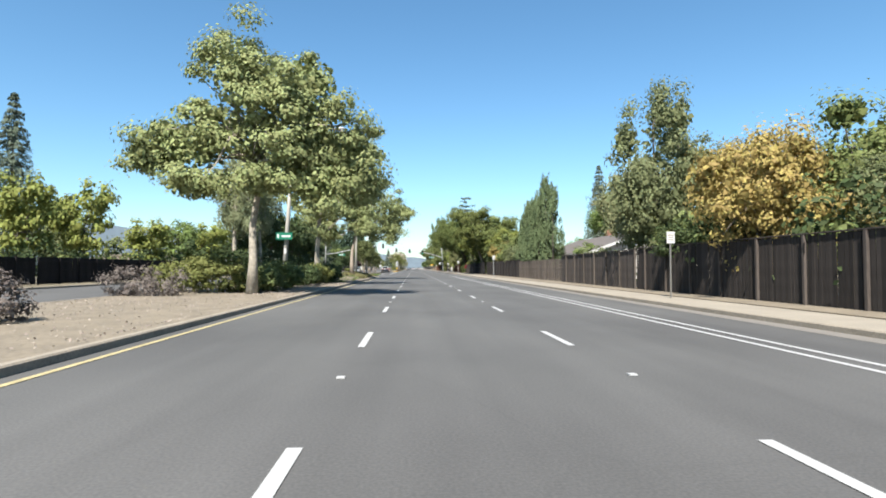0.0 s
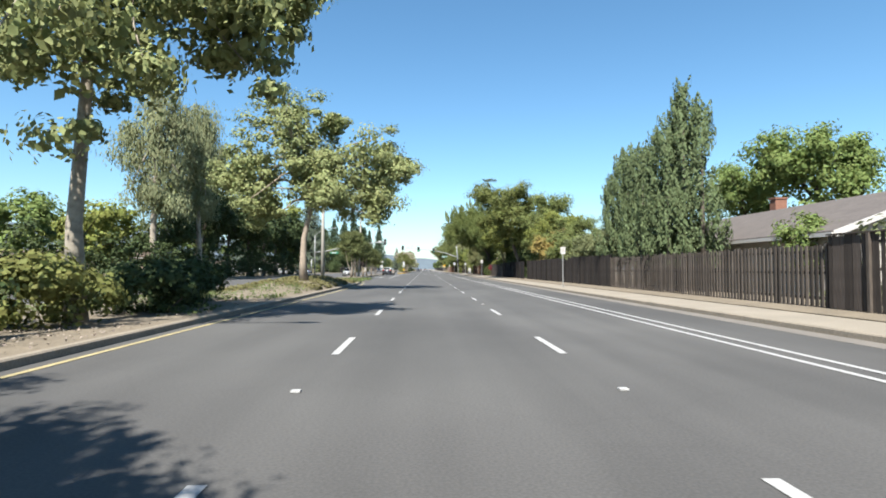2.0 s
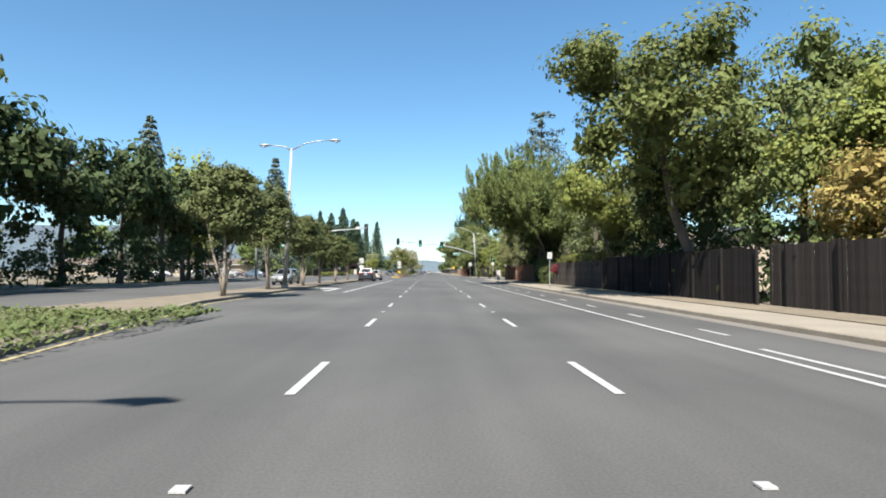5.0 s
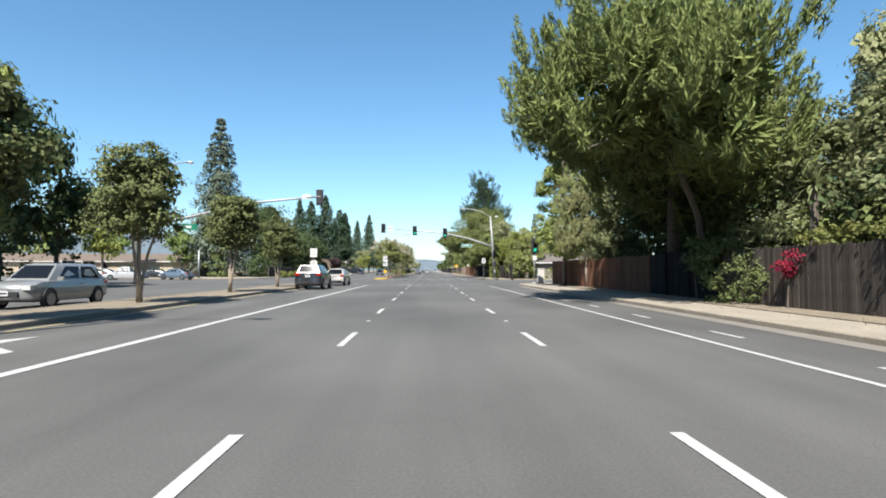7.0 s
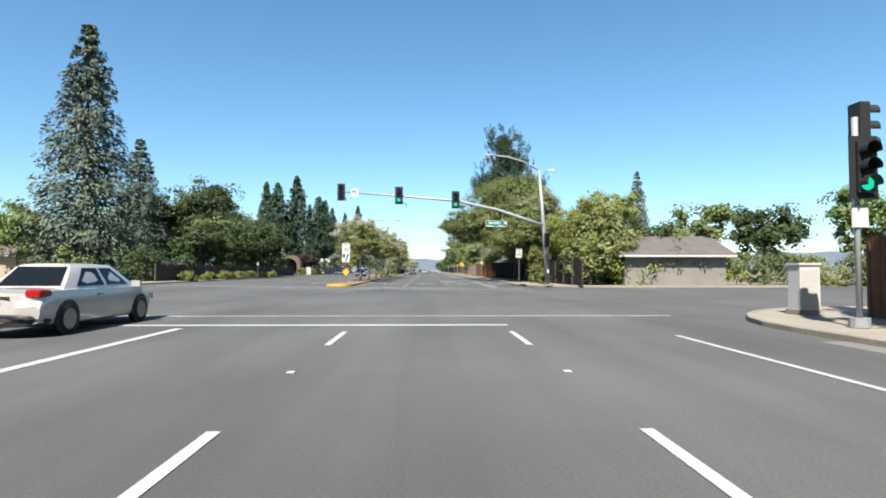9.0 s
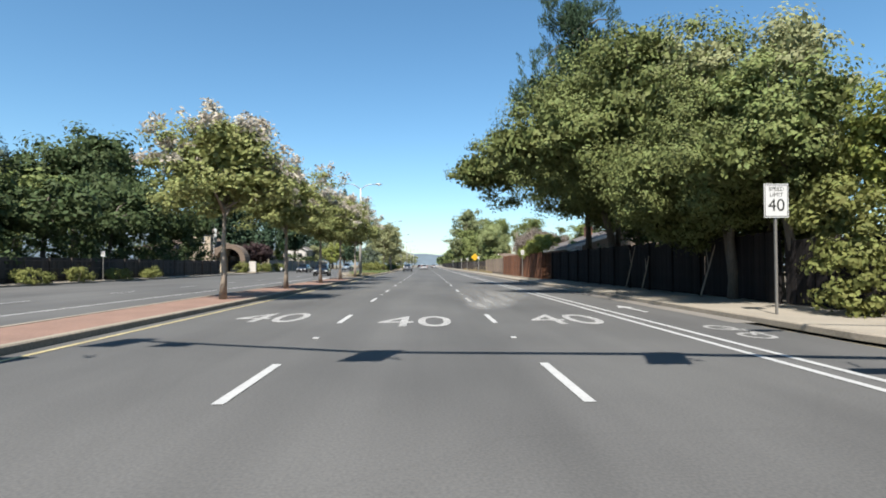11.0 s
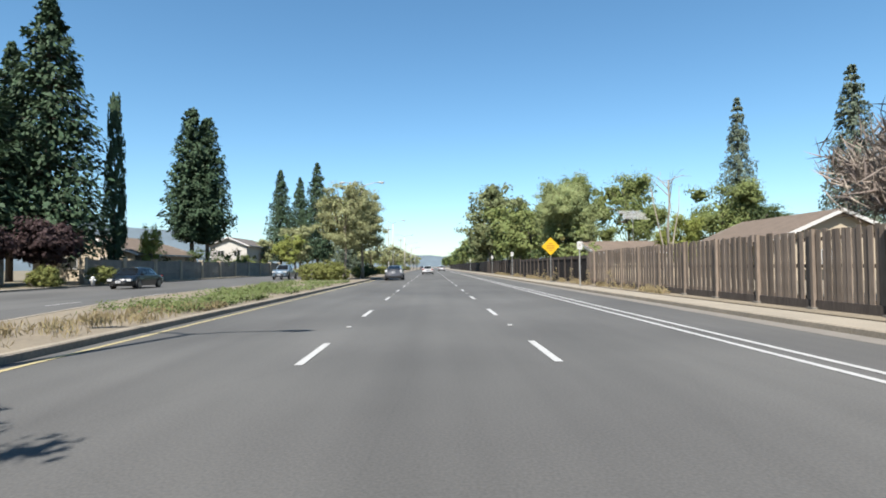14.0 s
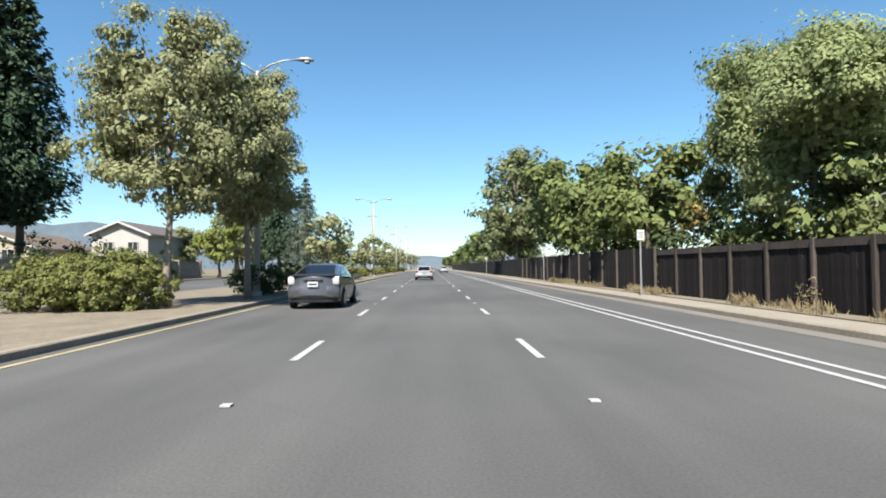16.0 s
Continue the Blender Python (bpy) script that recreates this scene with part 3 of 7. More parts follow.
for y0, y1, x0, x1 in ((150, CROSS0, 7.4, 40), (150, CROSS0, -160, -24.5), (CROSS1, 190, 7.4, 160), (CROSS1, 190, -160, -27.0)):
    road.quad((x0, y0, 0), (x1, y0, 0), (x1, y1, 0), (x0, y1, 0))
part("road", road, M_ASPHALT, label="worn grey asphalt of a wide suburban road", kind="structure")


def inset(poly, d):
    """The polygon (counter-clockwise) shrunk by d."""
    out, k = [], len(poly)
    for i in range(k):
        a, b, c = (Vector(poly[(i + j) % k]) for j in (-1, 0, 1))
        n1, n2 = (b - a).orthogonal().normalized(), (c - b).orthogonal().normalized()
        n = n1 + n2
        out.append(tuple(b + n * (d / max(0.35, n.dot(n1)))))
    return out


def kerbed(name, poly, h, fill, label, kind="structure", width=0.16, kerb_mat=None):
    """A raised area with a concrete kerb round it and a fill a little below the kerb's top."""
    inner = inset(poly, width)
    base = part(name, Shape().prism(inner, 0.0, h - 0.012), fill, label=label, kind=kind)
    k = Shape()
    lip = inset(poly, 0.025)
    n = len(poly)
    for i in range(n):
        j = (i + 1) % n
        k.quad((*poly[i], 0), (*poly[j], 0), (*poly[j], h - 0.025), (*poly[i], h - 0.025))
        k.quad((*poly[i], h - 0.025), (*poly[j], h - 0.025), (*lip[j], h), (*lip[i], h))
        k.quad((*lip[i], h), (*lip[j], h), (*inner[j], h), (*inner[i], h))
        k.quad((*inner[i], h), (*inner[j], h), (*inner[j], 0), (*inner[i], 0))
    part("kerb", k, kerb_mat or M_KERB, base, "stained concrete kerb")
    return base


def arc(cx, cy, r, a0, a1, n=8):
    return [(cx + r * math.cos(radians(a0 + (a1 - a0) * i / n)), cy + r * math.sin(radians(a0 + (a1 - a0) * i / n))) for i in range(n + 1)]


H = 0.14
median_a = [(-5.85, -60), (-5.85, 74), (-6.3, 82), (-7.8, 91), (-9.35, 99), (-9.45, 120), (-9.5, 158)] + arc(-10.9, 158.4, 1.4, 0, 180, 6) + [(-12.3, 150), (-12.35, 110), (-12.6, 98), (-13.6, 86), (-13.8, -60)]
kerbed("median_strip_south", median_a, H, M_DIRT, "bare tan soil median with a kerb")
median_b = arc(-6.95, 190.6, 0.98, 180, 360, 8)[::1] + [(-5.98, 205), (-5.98, 236), (-8.3, 236), (-8.25, 205)]
kerbed("median_strip_paved", median_b, H, M_BRICKPAVE, "narrow median paved with red brick pavers")
median_c = [(-5.98, 236.02), (-5.95, 330), (-5.9, FAR), (-13.2, FAR), (-13.2, 290), (-12.6, 265), (-8.6, 247), (-8.3, 236.02)]
kerbed("median_strip_north", median_c, H, M_DIRT, "bare soil median with ivy and shrubs")
part("yellow_kerb_nose", Shape().prism(arc(-6.95, 190.6, 1.05, 180, 360, 10) + [(-5.88, 191.5), (-8.02, 191.5)], 0.004, H + 0.02), M_YELLOWHI, label="bright yellow painted kerb at the median nose", kind="structure")
walk_a = [(7.75, -60), (30, -60), (30, 164.0), (14.2, 164.0)] + arc(14.2, 157.55, 6.45, 90, 180, 8) + [(7.75, 150)]
kerbed("pavement_south_east", walk_a, H, M_WALK, "sunlit concrete pavement beside the fences")
walk_b = [(7.75, 196.0)] + arc(14.5, 194.2, 6.75, 180, 270, 8) + [(30, 187.4), (30, FAR), (7.75, FAR)]
kerbed("pavement_north_east", walk_b, H, M_WALK, "sunlit concrete pavement beside the fences")
walk_c = [(-24.0, 150)] + arc(-31, 155, 7.0, 0, 90, 8) + [(-90, 162), (-90, -60), (-24.0, -60)]
kerbed("pavement_south_west", walk_c, H, M_GROUND, "dry verge and parking lot edge")
walk_d = [(-24.5, 196)] + [(-24.5, 260), (-27, 285), (-27, FAR), (-90, FAR), (-90, 188)] + arc(-32, 196, 7.5, 270, 360, 8)
kerbed("pavement_north_west", walk_d, H, M_WALK, "concrete pavement along the far side")
gut = Shape()
for y0, y1 in ((-60, 156), (197, FAR)):
    gut.quad((7.2, y0, 0.005), (7.75, y0, 0.005), (7.75, y1, 0.005), (7.2, y1, 0.005))
part("gutter", gut, M_GUTTER, label="pale concrete gutter pan", kind="structure")
# soil strip along the fences, sitting on the pavement
for x0, y0, y1 in ((9.9, -60, 158), (11.2, 196, 231), (9.0, 231, 420)):
    part("soil_strip", Shape().prism([(x0, y0), (29.7, y0), (29.7, y1), (x0, y1)], H - 0.005, H + 0.02), M_DIRT, label="dry soil strip along the fence foot", kind="structure")


part("garden_ground", Shape().prism([(-89.5, 202), (-27.3, 202), (-27.3, 700), (-89.5, 700)], H - 0.005, H + 0.02), M_GROUND, label="dry garden soil behind the far pavement", kind="structure")


def mound(x, y):
    """Height of the low soil mound on the southern median."""
    e = math.exp(-((y - 68) / 9.5) ** 4)
    return 0.5 * e * math.sin(math.pi * min(1, max(0, (x + 10.7) / 4.4))) ** 0.8 if -10.7 < x < -6.3 else 0.0


hump = Shape()
nx, ny = 16, 40
for j in range(ny + 1):
    for i in range(nx + 1):
        x, y = -13.45 + 7.2 * i / nx, 53 + 28 * j / ny
        hump.v.append((x, y, H - 0.02 + mound(x, y) + (0.03 * noise.noise((x, y, 0)) if 0 < i < nx else 0)))
for j in range(ny):
    for i in range(nx):
        q = j * (nx + 1) + i
        hump.f.append((q, q + 1, q + nx + 2, q + nx + 1))
part("soil_mound", hump, M_DIRT, smooth=True, label="low mound of dry soil on the median", kind="structure")

# ---- paint ----
PER, DASH = 7.315, 2.134
Z1 = 0.008


def stripe(name, x0, y0, x1, y1, w, mat, parent, z=Z1):
    d = Vector((x1 - x0, y1 - y0)).normalized()
    n = Vector((d.y, -d.x)) * w / 2
    return part(name, Shape().quad((x0 - n.x, y0 - n.y, z), (x0 + n.x, y0 + n.y, z), (x1 + n.x, y1 + n.y, z), (x1 - n.x, y1 - n.y, z)), mat, parent)


def dashes(name, x, phase, k0, k1, group):
    ob = thing(name, x, 0, 0, 0, "white broken lane line on the asphalt", "lane line", kind="structure")
    me = Shape().quad((-0.06, 0, Z1), (0.06, 0, Z1), (0.06, DASH, Z1), (-0.06, DASH, Z1)).mesh("dash")
    me.materials.append(M_WHITE)
    dot = Shape().prism([(-0.05, -0.05), (0.05, -0.05), (0.05, 0.05), (-0.05, 0.05)], 0.006, 0.022).mesh("road_stud")
    dot.materials.append(M_WHITE)
    for k in range(k0, k1):
        o = new("dash", me)
        o.parent, o.location = ob, (0, phase + PER * k, 0)
        if k % 2 == 0 and k < k0 + 40:
            d = new("road_stud", dot)
            d.parent, d.location = ob, (0, phase + PER * k + DASH + (PER - DASH) / 2, 0)
    return ob


for sx in (-1.775, 1.775):
    dashes("lane_line", sx, 2.053, -5, 22, "lane lines")
    dashes("lane_line", sx, 14.312, 24, 110, "lane lines")
marks = thing("edge_lines", 0, 0, 0, 0, "solid painted edge lines, slightly worn", "road marking", kind="structure")
for x, y0, y1, mat, w in ((-5.5, -60, 74, M_YELLOW, 0.11), (5.0, -60, 157, M_WHITE, 0.12), (5.42, -60, 86, M_WHITE, 0.12), (-5.62, 190.5, FAR, M_YELLOW, 0.11),
                          (5.0, 187.5, FAR, M_WHITE, 0.12), (5.4, 189, FAR, M_WHITE, 0.12), (-5.55, 111, 158.5, M_WHITE, 0.2), (-10.75, 198, 262, M_WHITE, 0.12)):
    stripe("edge_line", x, y0, x, y1, w, mat, marks)
for a, b in (((-5.5, 74), (-6.0, 82)), ((-6.0, 82), (-7.5, 91)), ((-7.5, 91), (-9.05, 99)), ((-9.05, 99), (-9.15, 150))):
    stripe("edge_line", *a, *b, 0.11, M_YELLOW, marks)
for k in range(12):
    stripe("bike_lane_dash", 5.95, 88 + k * 4.6, 5.95, 89.3 + k * 4.6, 0.11, M_WHITE, marks)
for k in range(18):
    stripe("far_lane_dash", -14.3, 196 + k * PER, -14.3, 198.1 + k * PER, 0.11, M_WHITE, marks)
cw = thing("crosswalk", 0, 0, 0, 0, "two white crosswalk lines across the road", "crosswalk", kind="structure")
for pts in ([(-22, 192.0), (-5.7, 185.3), (0.5, 183.3), (7.2, 183.4)], [(-22, 195.0), (-8.4, 189.9)], [(-5.9, 188.6), (-1.5, 186.6), (2.5, 186.1), (7.2, 186.1)]):
    for a, b in zip(pts, pts[1:]):
        stripe("crosswalk_line", *a, *b, 0.3, M_WHITE, cw)
stripe("stop_line", -9.2, 159.2, 1.9, 159.2, 0.3, M_WHITE, cw)
for y0 in (161.8,):
    stripe("crosswalk_line", -9.5, y0, 7.0, y0, 0.25, M_FADED, cw)
for x, y, rz, lab in ((-7.35, 113.3, 0, "white left turn arrow painted in the turn lane"), (-9.4, 241.4, 180, "white left turn arrow painted beyond the median")):
    turn = thing("turn_arrow", x, y, 0, rz, lab, "road marking", kind="structure")
    part("arrow", Shape().quad((0.1, -0.4, Z1), (0.5, -0.4, Z1), (0.5, 5.2, Z1), (0.1, 4.2, Z1)).quad((0.1, 4.2, Z1), (0.5, 5.2, Z1), (-0.5, 6.0, Z1), (-0.5, 4.7, Z1)).quad((-0.5, 3.4, Z1), (-0.5, 7.3, Z1), (-1.55, 5.3, Z1)), M_WHITE, turn)
for x, y in ((-3.6, 198.5), (-0.05, 197.5), (3.55, 197.9)):
    n40 = thing("speed_number", x, y, 0, 0, "white number 40 painted on the lane, partly worn", "road marking", kind="structure")
    lettering("numerals", "40", 1.75, M_FADED, n40, pose(0, 0, Z1), 1.9)
dust_sheet = Shape()
thick = []
nu, nv = 14, 26
for j in range(nv + 1):
    for i in range(nu + 1):
        u, v = i / nu, j / nv
        wide = 0.35 + 1.9 * min(1, v * 2.2) ** 0.8
        dust_sheet.v.append((1.85 + 2.0 * v ** 0.7 + (u - 0.5) * 2 * wide * (0.9 + 0.2 * noise.noise((j * 0.3, 0, 0))), 200.6 + 19 * v, Z1 + 0.002))
        thick.append(max(0.0, 1 - abs(2 * u - 1) ** 2.2) * (1 - v) ** 1.1 * min(1, v * 9) * (1.0 + 0.6 * math.exp(-(v / 0.12) ** 2)) * 0.85)
for j in range(nv):
    for i in range(nu):
        q = j * (nu + 1) + i
        dust_sheet.f.append((q, q + 1, q + nu + 2, q + nu + 1))
dm0 = dust_sheet.mesh("dust_smear")
dm0.attributes.new("thickness", "FLOAT", "POINT").data.foreach_set("value", thick)
part("dust_smear", dm0, M_DUST, label="smear of spilled white dust on asphalt", kind="stuff")
bike = thing("bike_lane_symbol", 6.35, 194.3, 0, 0, "worn white bicycle symbol and arrow in the bike lane", "road marking", kind="structure")
for cy in (0.45, 1.75):
    ring = Shape()
    for k in range(14):
        a0, a1 = 2 * math.pi * k / 14, 2 * math.pi * (k + 1) / 14
        ring.quad(*[(r * math.cos(a), cy + 0.45 * r / 0.3 * math.sin(a), Z1) for r, a in ((0.21, a0), (0.3, a0), (0.3, a1), (0.21, a1))])
    part("wheel_mark", ring, M_FADED, bike)
for a, b in (((0, 0.5), (0.28, 1.1)), ((0.28, 1.1), (0, 1.7)), ((0.28, 0.7), (0.3, 1.5))):
    stripe("frame_mark", *a, *b, 0.08, M_FADED, bike, Z1 + 0.002)
part("arrow", Shape().quad((-0.06, 5.6, Z1), (0.06, 5.6, Z1), (0.06, 7.2, Z1), (-0.06, 7.2, Z1)).quad((-0.25, 7.2, Z1), (0.25, 7.2, Z1), (0, 8.1, Z1)), M_WHITE, bike)
part("storm_drain", Shape().box((0, 0, 0.09), (0.03, 1.1, 0.11)), M_SIGNBLACK, label="dark storm drain slot in the kerb", kind="structure", at=pose(8.05, 192.3, 0, 0, 0, 17))
for x, y in ((-3.8, 179.2), (-3.05, 181.3)):
    mh = part("manhole_cover", Shape().prism(arc(0, 0, 0.3, 0, 345, 23), 0.002, 0.012), M_PATCH, at=pose(x, y, 0), label="round dark iron manhole cover in the asphalt")
    tagged(mh, category="manhole cover", group="manhole covers")
    collar = Shape()
    for k in range(24):
        a0, a1 = 2 * math.pi * k / 24, 2 * math.pi * (k + 1) / 24
        collar.quad(*[(r * math.cos(a), r * math.sin(a), 0.006) for r, a in ((0.42, a0), (0.5, a0), (0.5, a1), (0.42, a1))])
    part("collar", collar, M_PATCH, mh, "dark tar ring round the cover")

# ---- distant hills ----
hill = Shape()
prev = None
for i in range(121):
    a = radians(-75 + 150 * i / 120)
    r = 3600
    x, y = math.sin(a) * r, math.cos(a) * r
    z = 75 + 55 * noise.noise((i * 0.13, 0.3, 0)) + 22 * noise.noise((i * 0.5, 4.1, 0)) + 190 * math.exp(-((i - 32) / 10) ** 2) + 40 * math.exp(-((i - 45) / 9) ** 2)
    cur = ((x * 0.94, y * 0.94, -20), (x, y, z * 0.95))
    if prev:
        hill.quad(prev[0], cur[0], cur[1], prev[1])
    prev = cur
tagged(part("distant_hills", hill, M_HILL, smooth=True, label="low hazy blue hills on the horizon"), kind="structure", category="hills")


# ---- trees ----
SYC = [broadleaf("sycamore", 11, [(-2.6, 0, 6.2, 2.5, 2.5, 1.7), (2.4, 0.3, 6.4, 2.7, 2.7, 2.0), (-0.6, 0.6, 9.4, 2.0, 2.0, 2.0), (1.6, -0.8, 8.2, 2.2, 2.2, 1.8), (0, 0, 7.2, 3.2, 3, 2.2), (-4.3, 0, 5.7, 1.3, 1.4, 1.1), (4.3, 0, 5.8, 1.4, 1.6, 1.5), (2.5, 0.2, 9.0, 1.4, 1.5, 1.3), (2.9, -0.7, 4.4, 1.9, 1.8, 1.1), (0.6, -1.2, 4.6, 1.5, 1.5, 0.9), (-2.2, -1.0, 4.4, 1.3, 1.3, 0.8)],
                 [(0, 0, 0), (0.05, 0, 1.4), (0.0, 0.05, 2.9), (0.3, 0.1, 4.8), (0.1, 0, 7.5)], 0.22, M_PALEBARK, L_SYC, 150, 215, 0.92, 0.185, 30, stems=0, heart=0.8, flat=0.68),
       broadleaf("sycamore", 12, [(0, 0, 9.5, 2.2, 2.2, 3.4), (-1.8, 0.5, 7.2, 2.3, 2.2, 2.2), (2.0, 0, 7.6, 2.4, 2.4, 2.4), (0.5, -0.8, 5.6, 2.2, 2.4, 1.5), (3.2, 0.4, 9.2, 1.4, 1.5, 1.3), (3.5, 0.3, 6.6, 1.7, 1.9, 1.4)],
                 [(0, 0, 0), (-0.1, 0, 2), (0.05, 0, 4.2), (0.2, 0, 6.5), (0.1, 0, 9.5)], 0.2, M_PALEBARK, L_SYC, 92, 200, 0.82, 0.185, 20, heart=0.1, flat=0.6),
       broadleaf("sycamore", 13, [(-0.8, 0, 9.4, 2.4, 2.5, 3.0), (4.0, 0, 7.6, 2.5, 2.6, 2.6), (4.5, 0.3, 5.0, 1.8, 1.8, 1.6), (6.0, 0.2, 7.2, 1.3, 1.3, 1.1), (-3.4, 0, 7.0, 2.1, 2.3, 2.2), (-2.6, 0, 4.7, 1.7, 1.8, 1.3), (0.8, 0, 6.8, 2.6, 2.8, 2.2), (1.6, -1.6, 5.2, 1.9, 1.6, 1.3), (-4.6, 0.2, 6.2, 1.0, 1.0, 0.9), (1.8, 0, 10.0, 1.2, 1.3, 1.0)],
                 [(0, 0, 0), (-0.05, 0, 1.3), (0.0, 0, 2.7), (0.4, 0, 4.6), (0.1, 0, 7.6)], 0.25, M_SMOOTHBARK, L_SYC, 170, 215, 0.92, 0.185, 30, heart=0.7, flat=0.7)]
PALE = broadleaf("plane_tree", 14, [(0, 0, 7.0, 2.6, 2.6, 2.8), (-2.0, 0, 5.6, 1.9, 1.9, 1.7), (2.0, 0, 5.4, 2.1, 2.1, 1.8), (0.4, 0, 4.4, 2.4, 2.4, 1.2), (0.8, 0, 8.8, 1.5, 1.5, 1.3), (-1.6, 0, 7.8, 1.7, 1.8, 1.5), (2.0, 0.1, 7.4, 1.8, 1.8, 1.5)],
                 [(0, 0, 0), (0, 0, 1.4), (0.1, 0, 3), (0, 0.1, 4.6), (0.1, 0, 6.6)], 0.17, M_SMOOTHBARK, L_SYCPALE, 135, 150, 0.85, 0.17, 14, flat=0.68)
MEDTREE = [broadleaf("ornamental_pear", 21 + i, [(0, 0, 4.4, 1.75, 1.75, 1.5), (0.3, 0.1, 3.5, 1.7, 1.7, 1.0), (-0.4, 0, 5.2, 1.2, 1.2, 1.0), (0.5, 0, 5.0, 1.2, 1.2, 1.1)],
                     [(0, 0, 0), (0.03, 0, 0.9), (0.05, 0, 1.8), (0.02, 0, 2.9), (0, 0, 4)], 0.1, M_SMOOTHBARK, L_PEAR, 125, 95, 0.55, 0.14, 14, stems=2) for i in range(2)]
CRAPE = [broadleaf("crape_myrtle", 31 + i, [(0, 0, 4.5, 1.75, 1.75, 1.25), (0.6, 0, 3.7, 1.6, 1.6, 0.95), (-0.7, 0.2, 3.8, 1.6, 1.6, 1.0), (0.1, 0, 5.2, 1.0, 1.0, 0.8)],
                   [(0, 0, 0), (0.03, 0, 0.8), (0.0, 0, 1.7), (0.02, 0, 2.5), (0, 0, 3.8)], 0.09, M_SMOOTHBARK, L_CRAPE, 120, 140, 0.55, 0.108, 13, blossom=400, heart=1.6) for i in range(2)]
OAK = broadleaf("oak", 41, [(0.5, 0, 6.4, 4.1, 4.6, 2.6), (-3.3, 0, 5.2, 2.3, 2.4, 1.5), (-4.7, 0.4, 5.0, 1.5, 1.7, 1.1), (3.4, 0, 5.2, 2.8, 2.8, 2.0), (0, -3, 5.4, 2.8, 2.8, 1.9), (0.5, 0.5, 8.4, 2.6, 2.6, 1.7), (0, 3, 5.4, 2.6, 2.6, 2.0), (1.6, 0.5, 3.7, 2.6, 3.2, 1.2), (3.2, 2.4, 3.2, 2.2, 2.4, 1.3), (0.6, -2.2, 3.9, 2.2, 2.2, 1.0), (3.2, -2.2, 3.4, 2.0, 2.2, 1.3)],
                [(1.9, 0, 0), (1.8, 0, 1.2), (1.5, 0.1, 2.6), (0.9, 0, 4.2), (0, 0, 6)], 0.24, M_BARK, L_LIVEOAK, 250, 215, 1.0, 0.132, 22, inner=0.6, flat=0.62, stems=1, heart=3.6, cap=0.38)


def crown_of(seed, w, h, z0, leafmat, n=95, per=135, clump=0.9, size=0.17, bark=None, trunk_r=0.2, limbs=9, loose=0.55, lean=0.0):
    """A general uneven crown of half-width w between heights z0 and h, built from many bulges."""
    rng = np.random.default_rng(seed)
    mid, half = (z0 + h) / 2, (h - z0) / 2
    lobes = [(0, 0, mid - half * 0.05, w * 0.7, w * 0.7, half * 0.8)]
    for i in range(11):
        a = i * 2.4 + rng.random()
        f = rng.uniform(-0.85, 0.8)
        q = w * math.sqrt(max(0.1, 1 - 0.75 * f * f)) * rng.uniform(0.5, 0.72)
        k = rng.uniform(0.24, 0.42)
        lobes.append((math.cos(a) * q, math.sin(a) * q, mid + f * half * 0.75, w * k, w * k, half * k * 0.8))
    lobes = [(q[0] + lean, *q[1:]) for q in lobes]
    return broadleaf("tree", seed, lobes, [(0, 0, 0), (0.1 + lean * 0.15, 0, max(0.5, z0 * 0.5)), (lean * 0.4, 0.1, max(0.9, z0)), (0.1 + lean * 0.75, 0, z0 + half * 0.6), (lean, 0, mid)], trunk_r, bark or M_BARK, leafmat, n, per, clump, size, limbs, inner=loose, heart=2.0, flat=0.7)


CROWNS = {"dark": (51, 3.2, 8, 1.6, L_DARK), "oakish": (52, 3.4, 7.5, 1.2, L_OAK), "green": (53, 3.0, 8.5, 1.6, L_GREEN), "yelgreen": (54, 3.0, 7.5, 1.2, L_YELGREEN), "gold": (55, 3.2, 7.2, 0.6, L_GOLD),
          "grey": (56, 3.0, 9.5, 0.8, L_GREY), "purple": (58, 2.4, 5.5, 1.4, L_PURPLE), "syc": (59, 3.0, 8, 1.8, L_SYCPALE)}
ROUND = {k: crown_of(*v, n=100, per=112, size=0.17) for k, v in CROWNS.items()}
WILLOW = crown_of(68, 3.2, 8.4, 1.0, L_SILVER, n=190, per=165, clump=0.75, size=0.122, loose=0.5)
EUC = broadleaf("tree", 57, [(0, 0, 10.2, 1.5, 1.5, 2.0), (-0.9, 0, 7.8, 1.4, 1.5, 1.8), (1.0, 0.2, 7.4, 1.4, 1.5, 2.0), (-0.3, 0, 5.2, 1.4, 1.4, 1.4), (1.3, 0, 9.6, 1.0, 1.1, 1.4), (-1.5, 0.1, 9.2, 0.9, 0.9, 1.1), (0.9, 0, 4.6, 0.9, 1.0, 1.0)],
                [(0, 0, 0), (0.05, 0, 1.8), (0, 0.1, 3.8), (0.15, 0, 6.0), (0, 0, 9.6)], 0.24, M_PALEBARK, L_EUC, 120, 95, 0.85, 0.24, 14, inner=0.4, droop=True, flat=1.2)
HIGH = {"dark": crown_of(66, 3.5, 9.0, 2.7, L_MIDGREEN, lean=-1.5), "oakish": crown_of(62, 3.5, 9.5, 3.2, L_OAK, lean=-0.8), "syc": crown_of(63, 3.4, 10.5, 3.3, L_SYCPALE, lean=-0.8), "yelgreen": crown_of(64, 3.2, 8.6, 3.0, L_YELGREEN, lean=-0.6), "overhang": crown_of(67, 2.9, 9.6, 2.4, L_YELGREEN, lean=-1.9)}
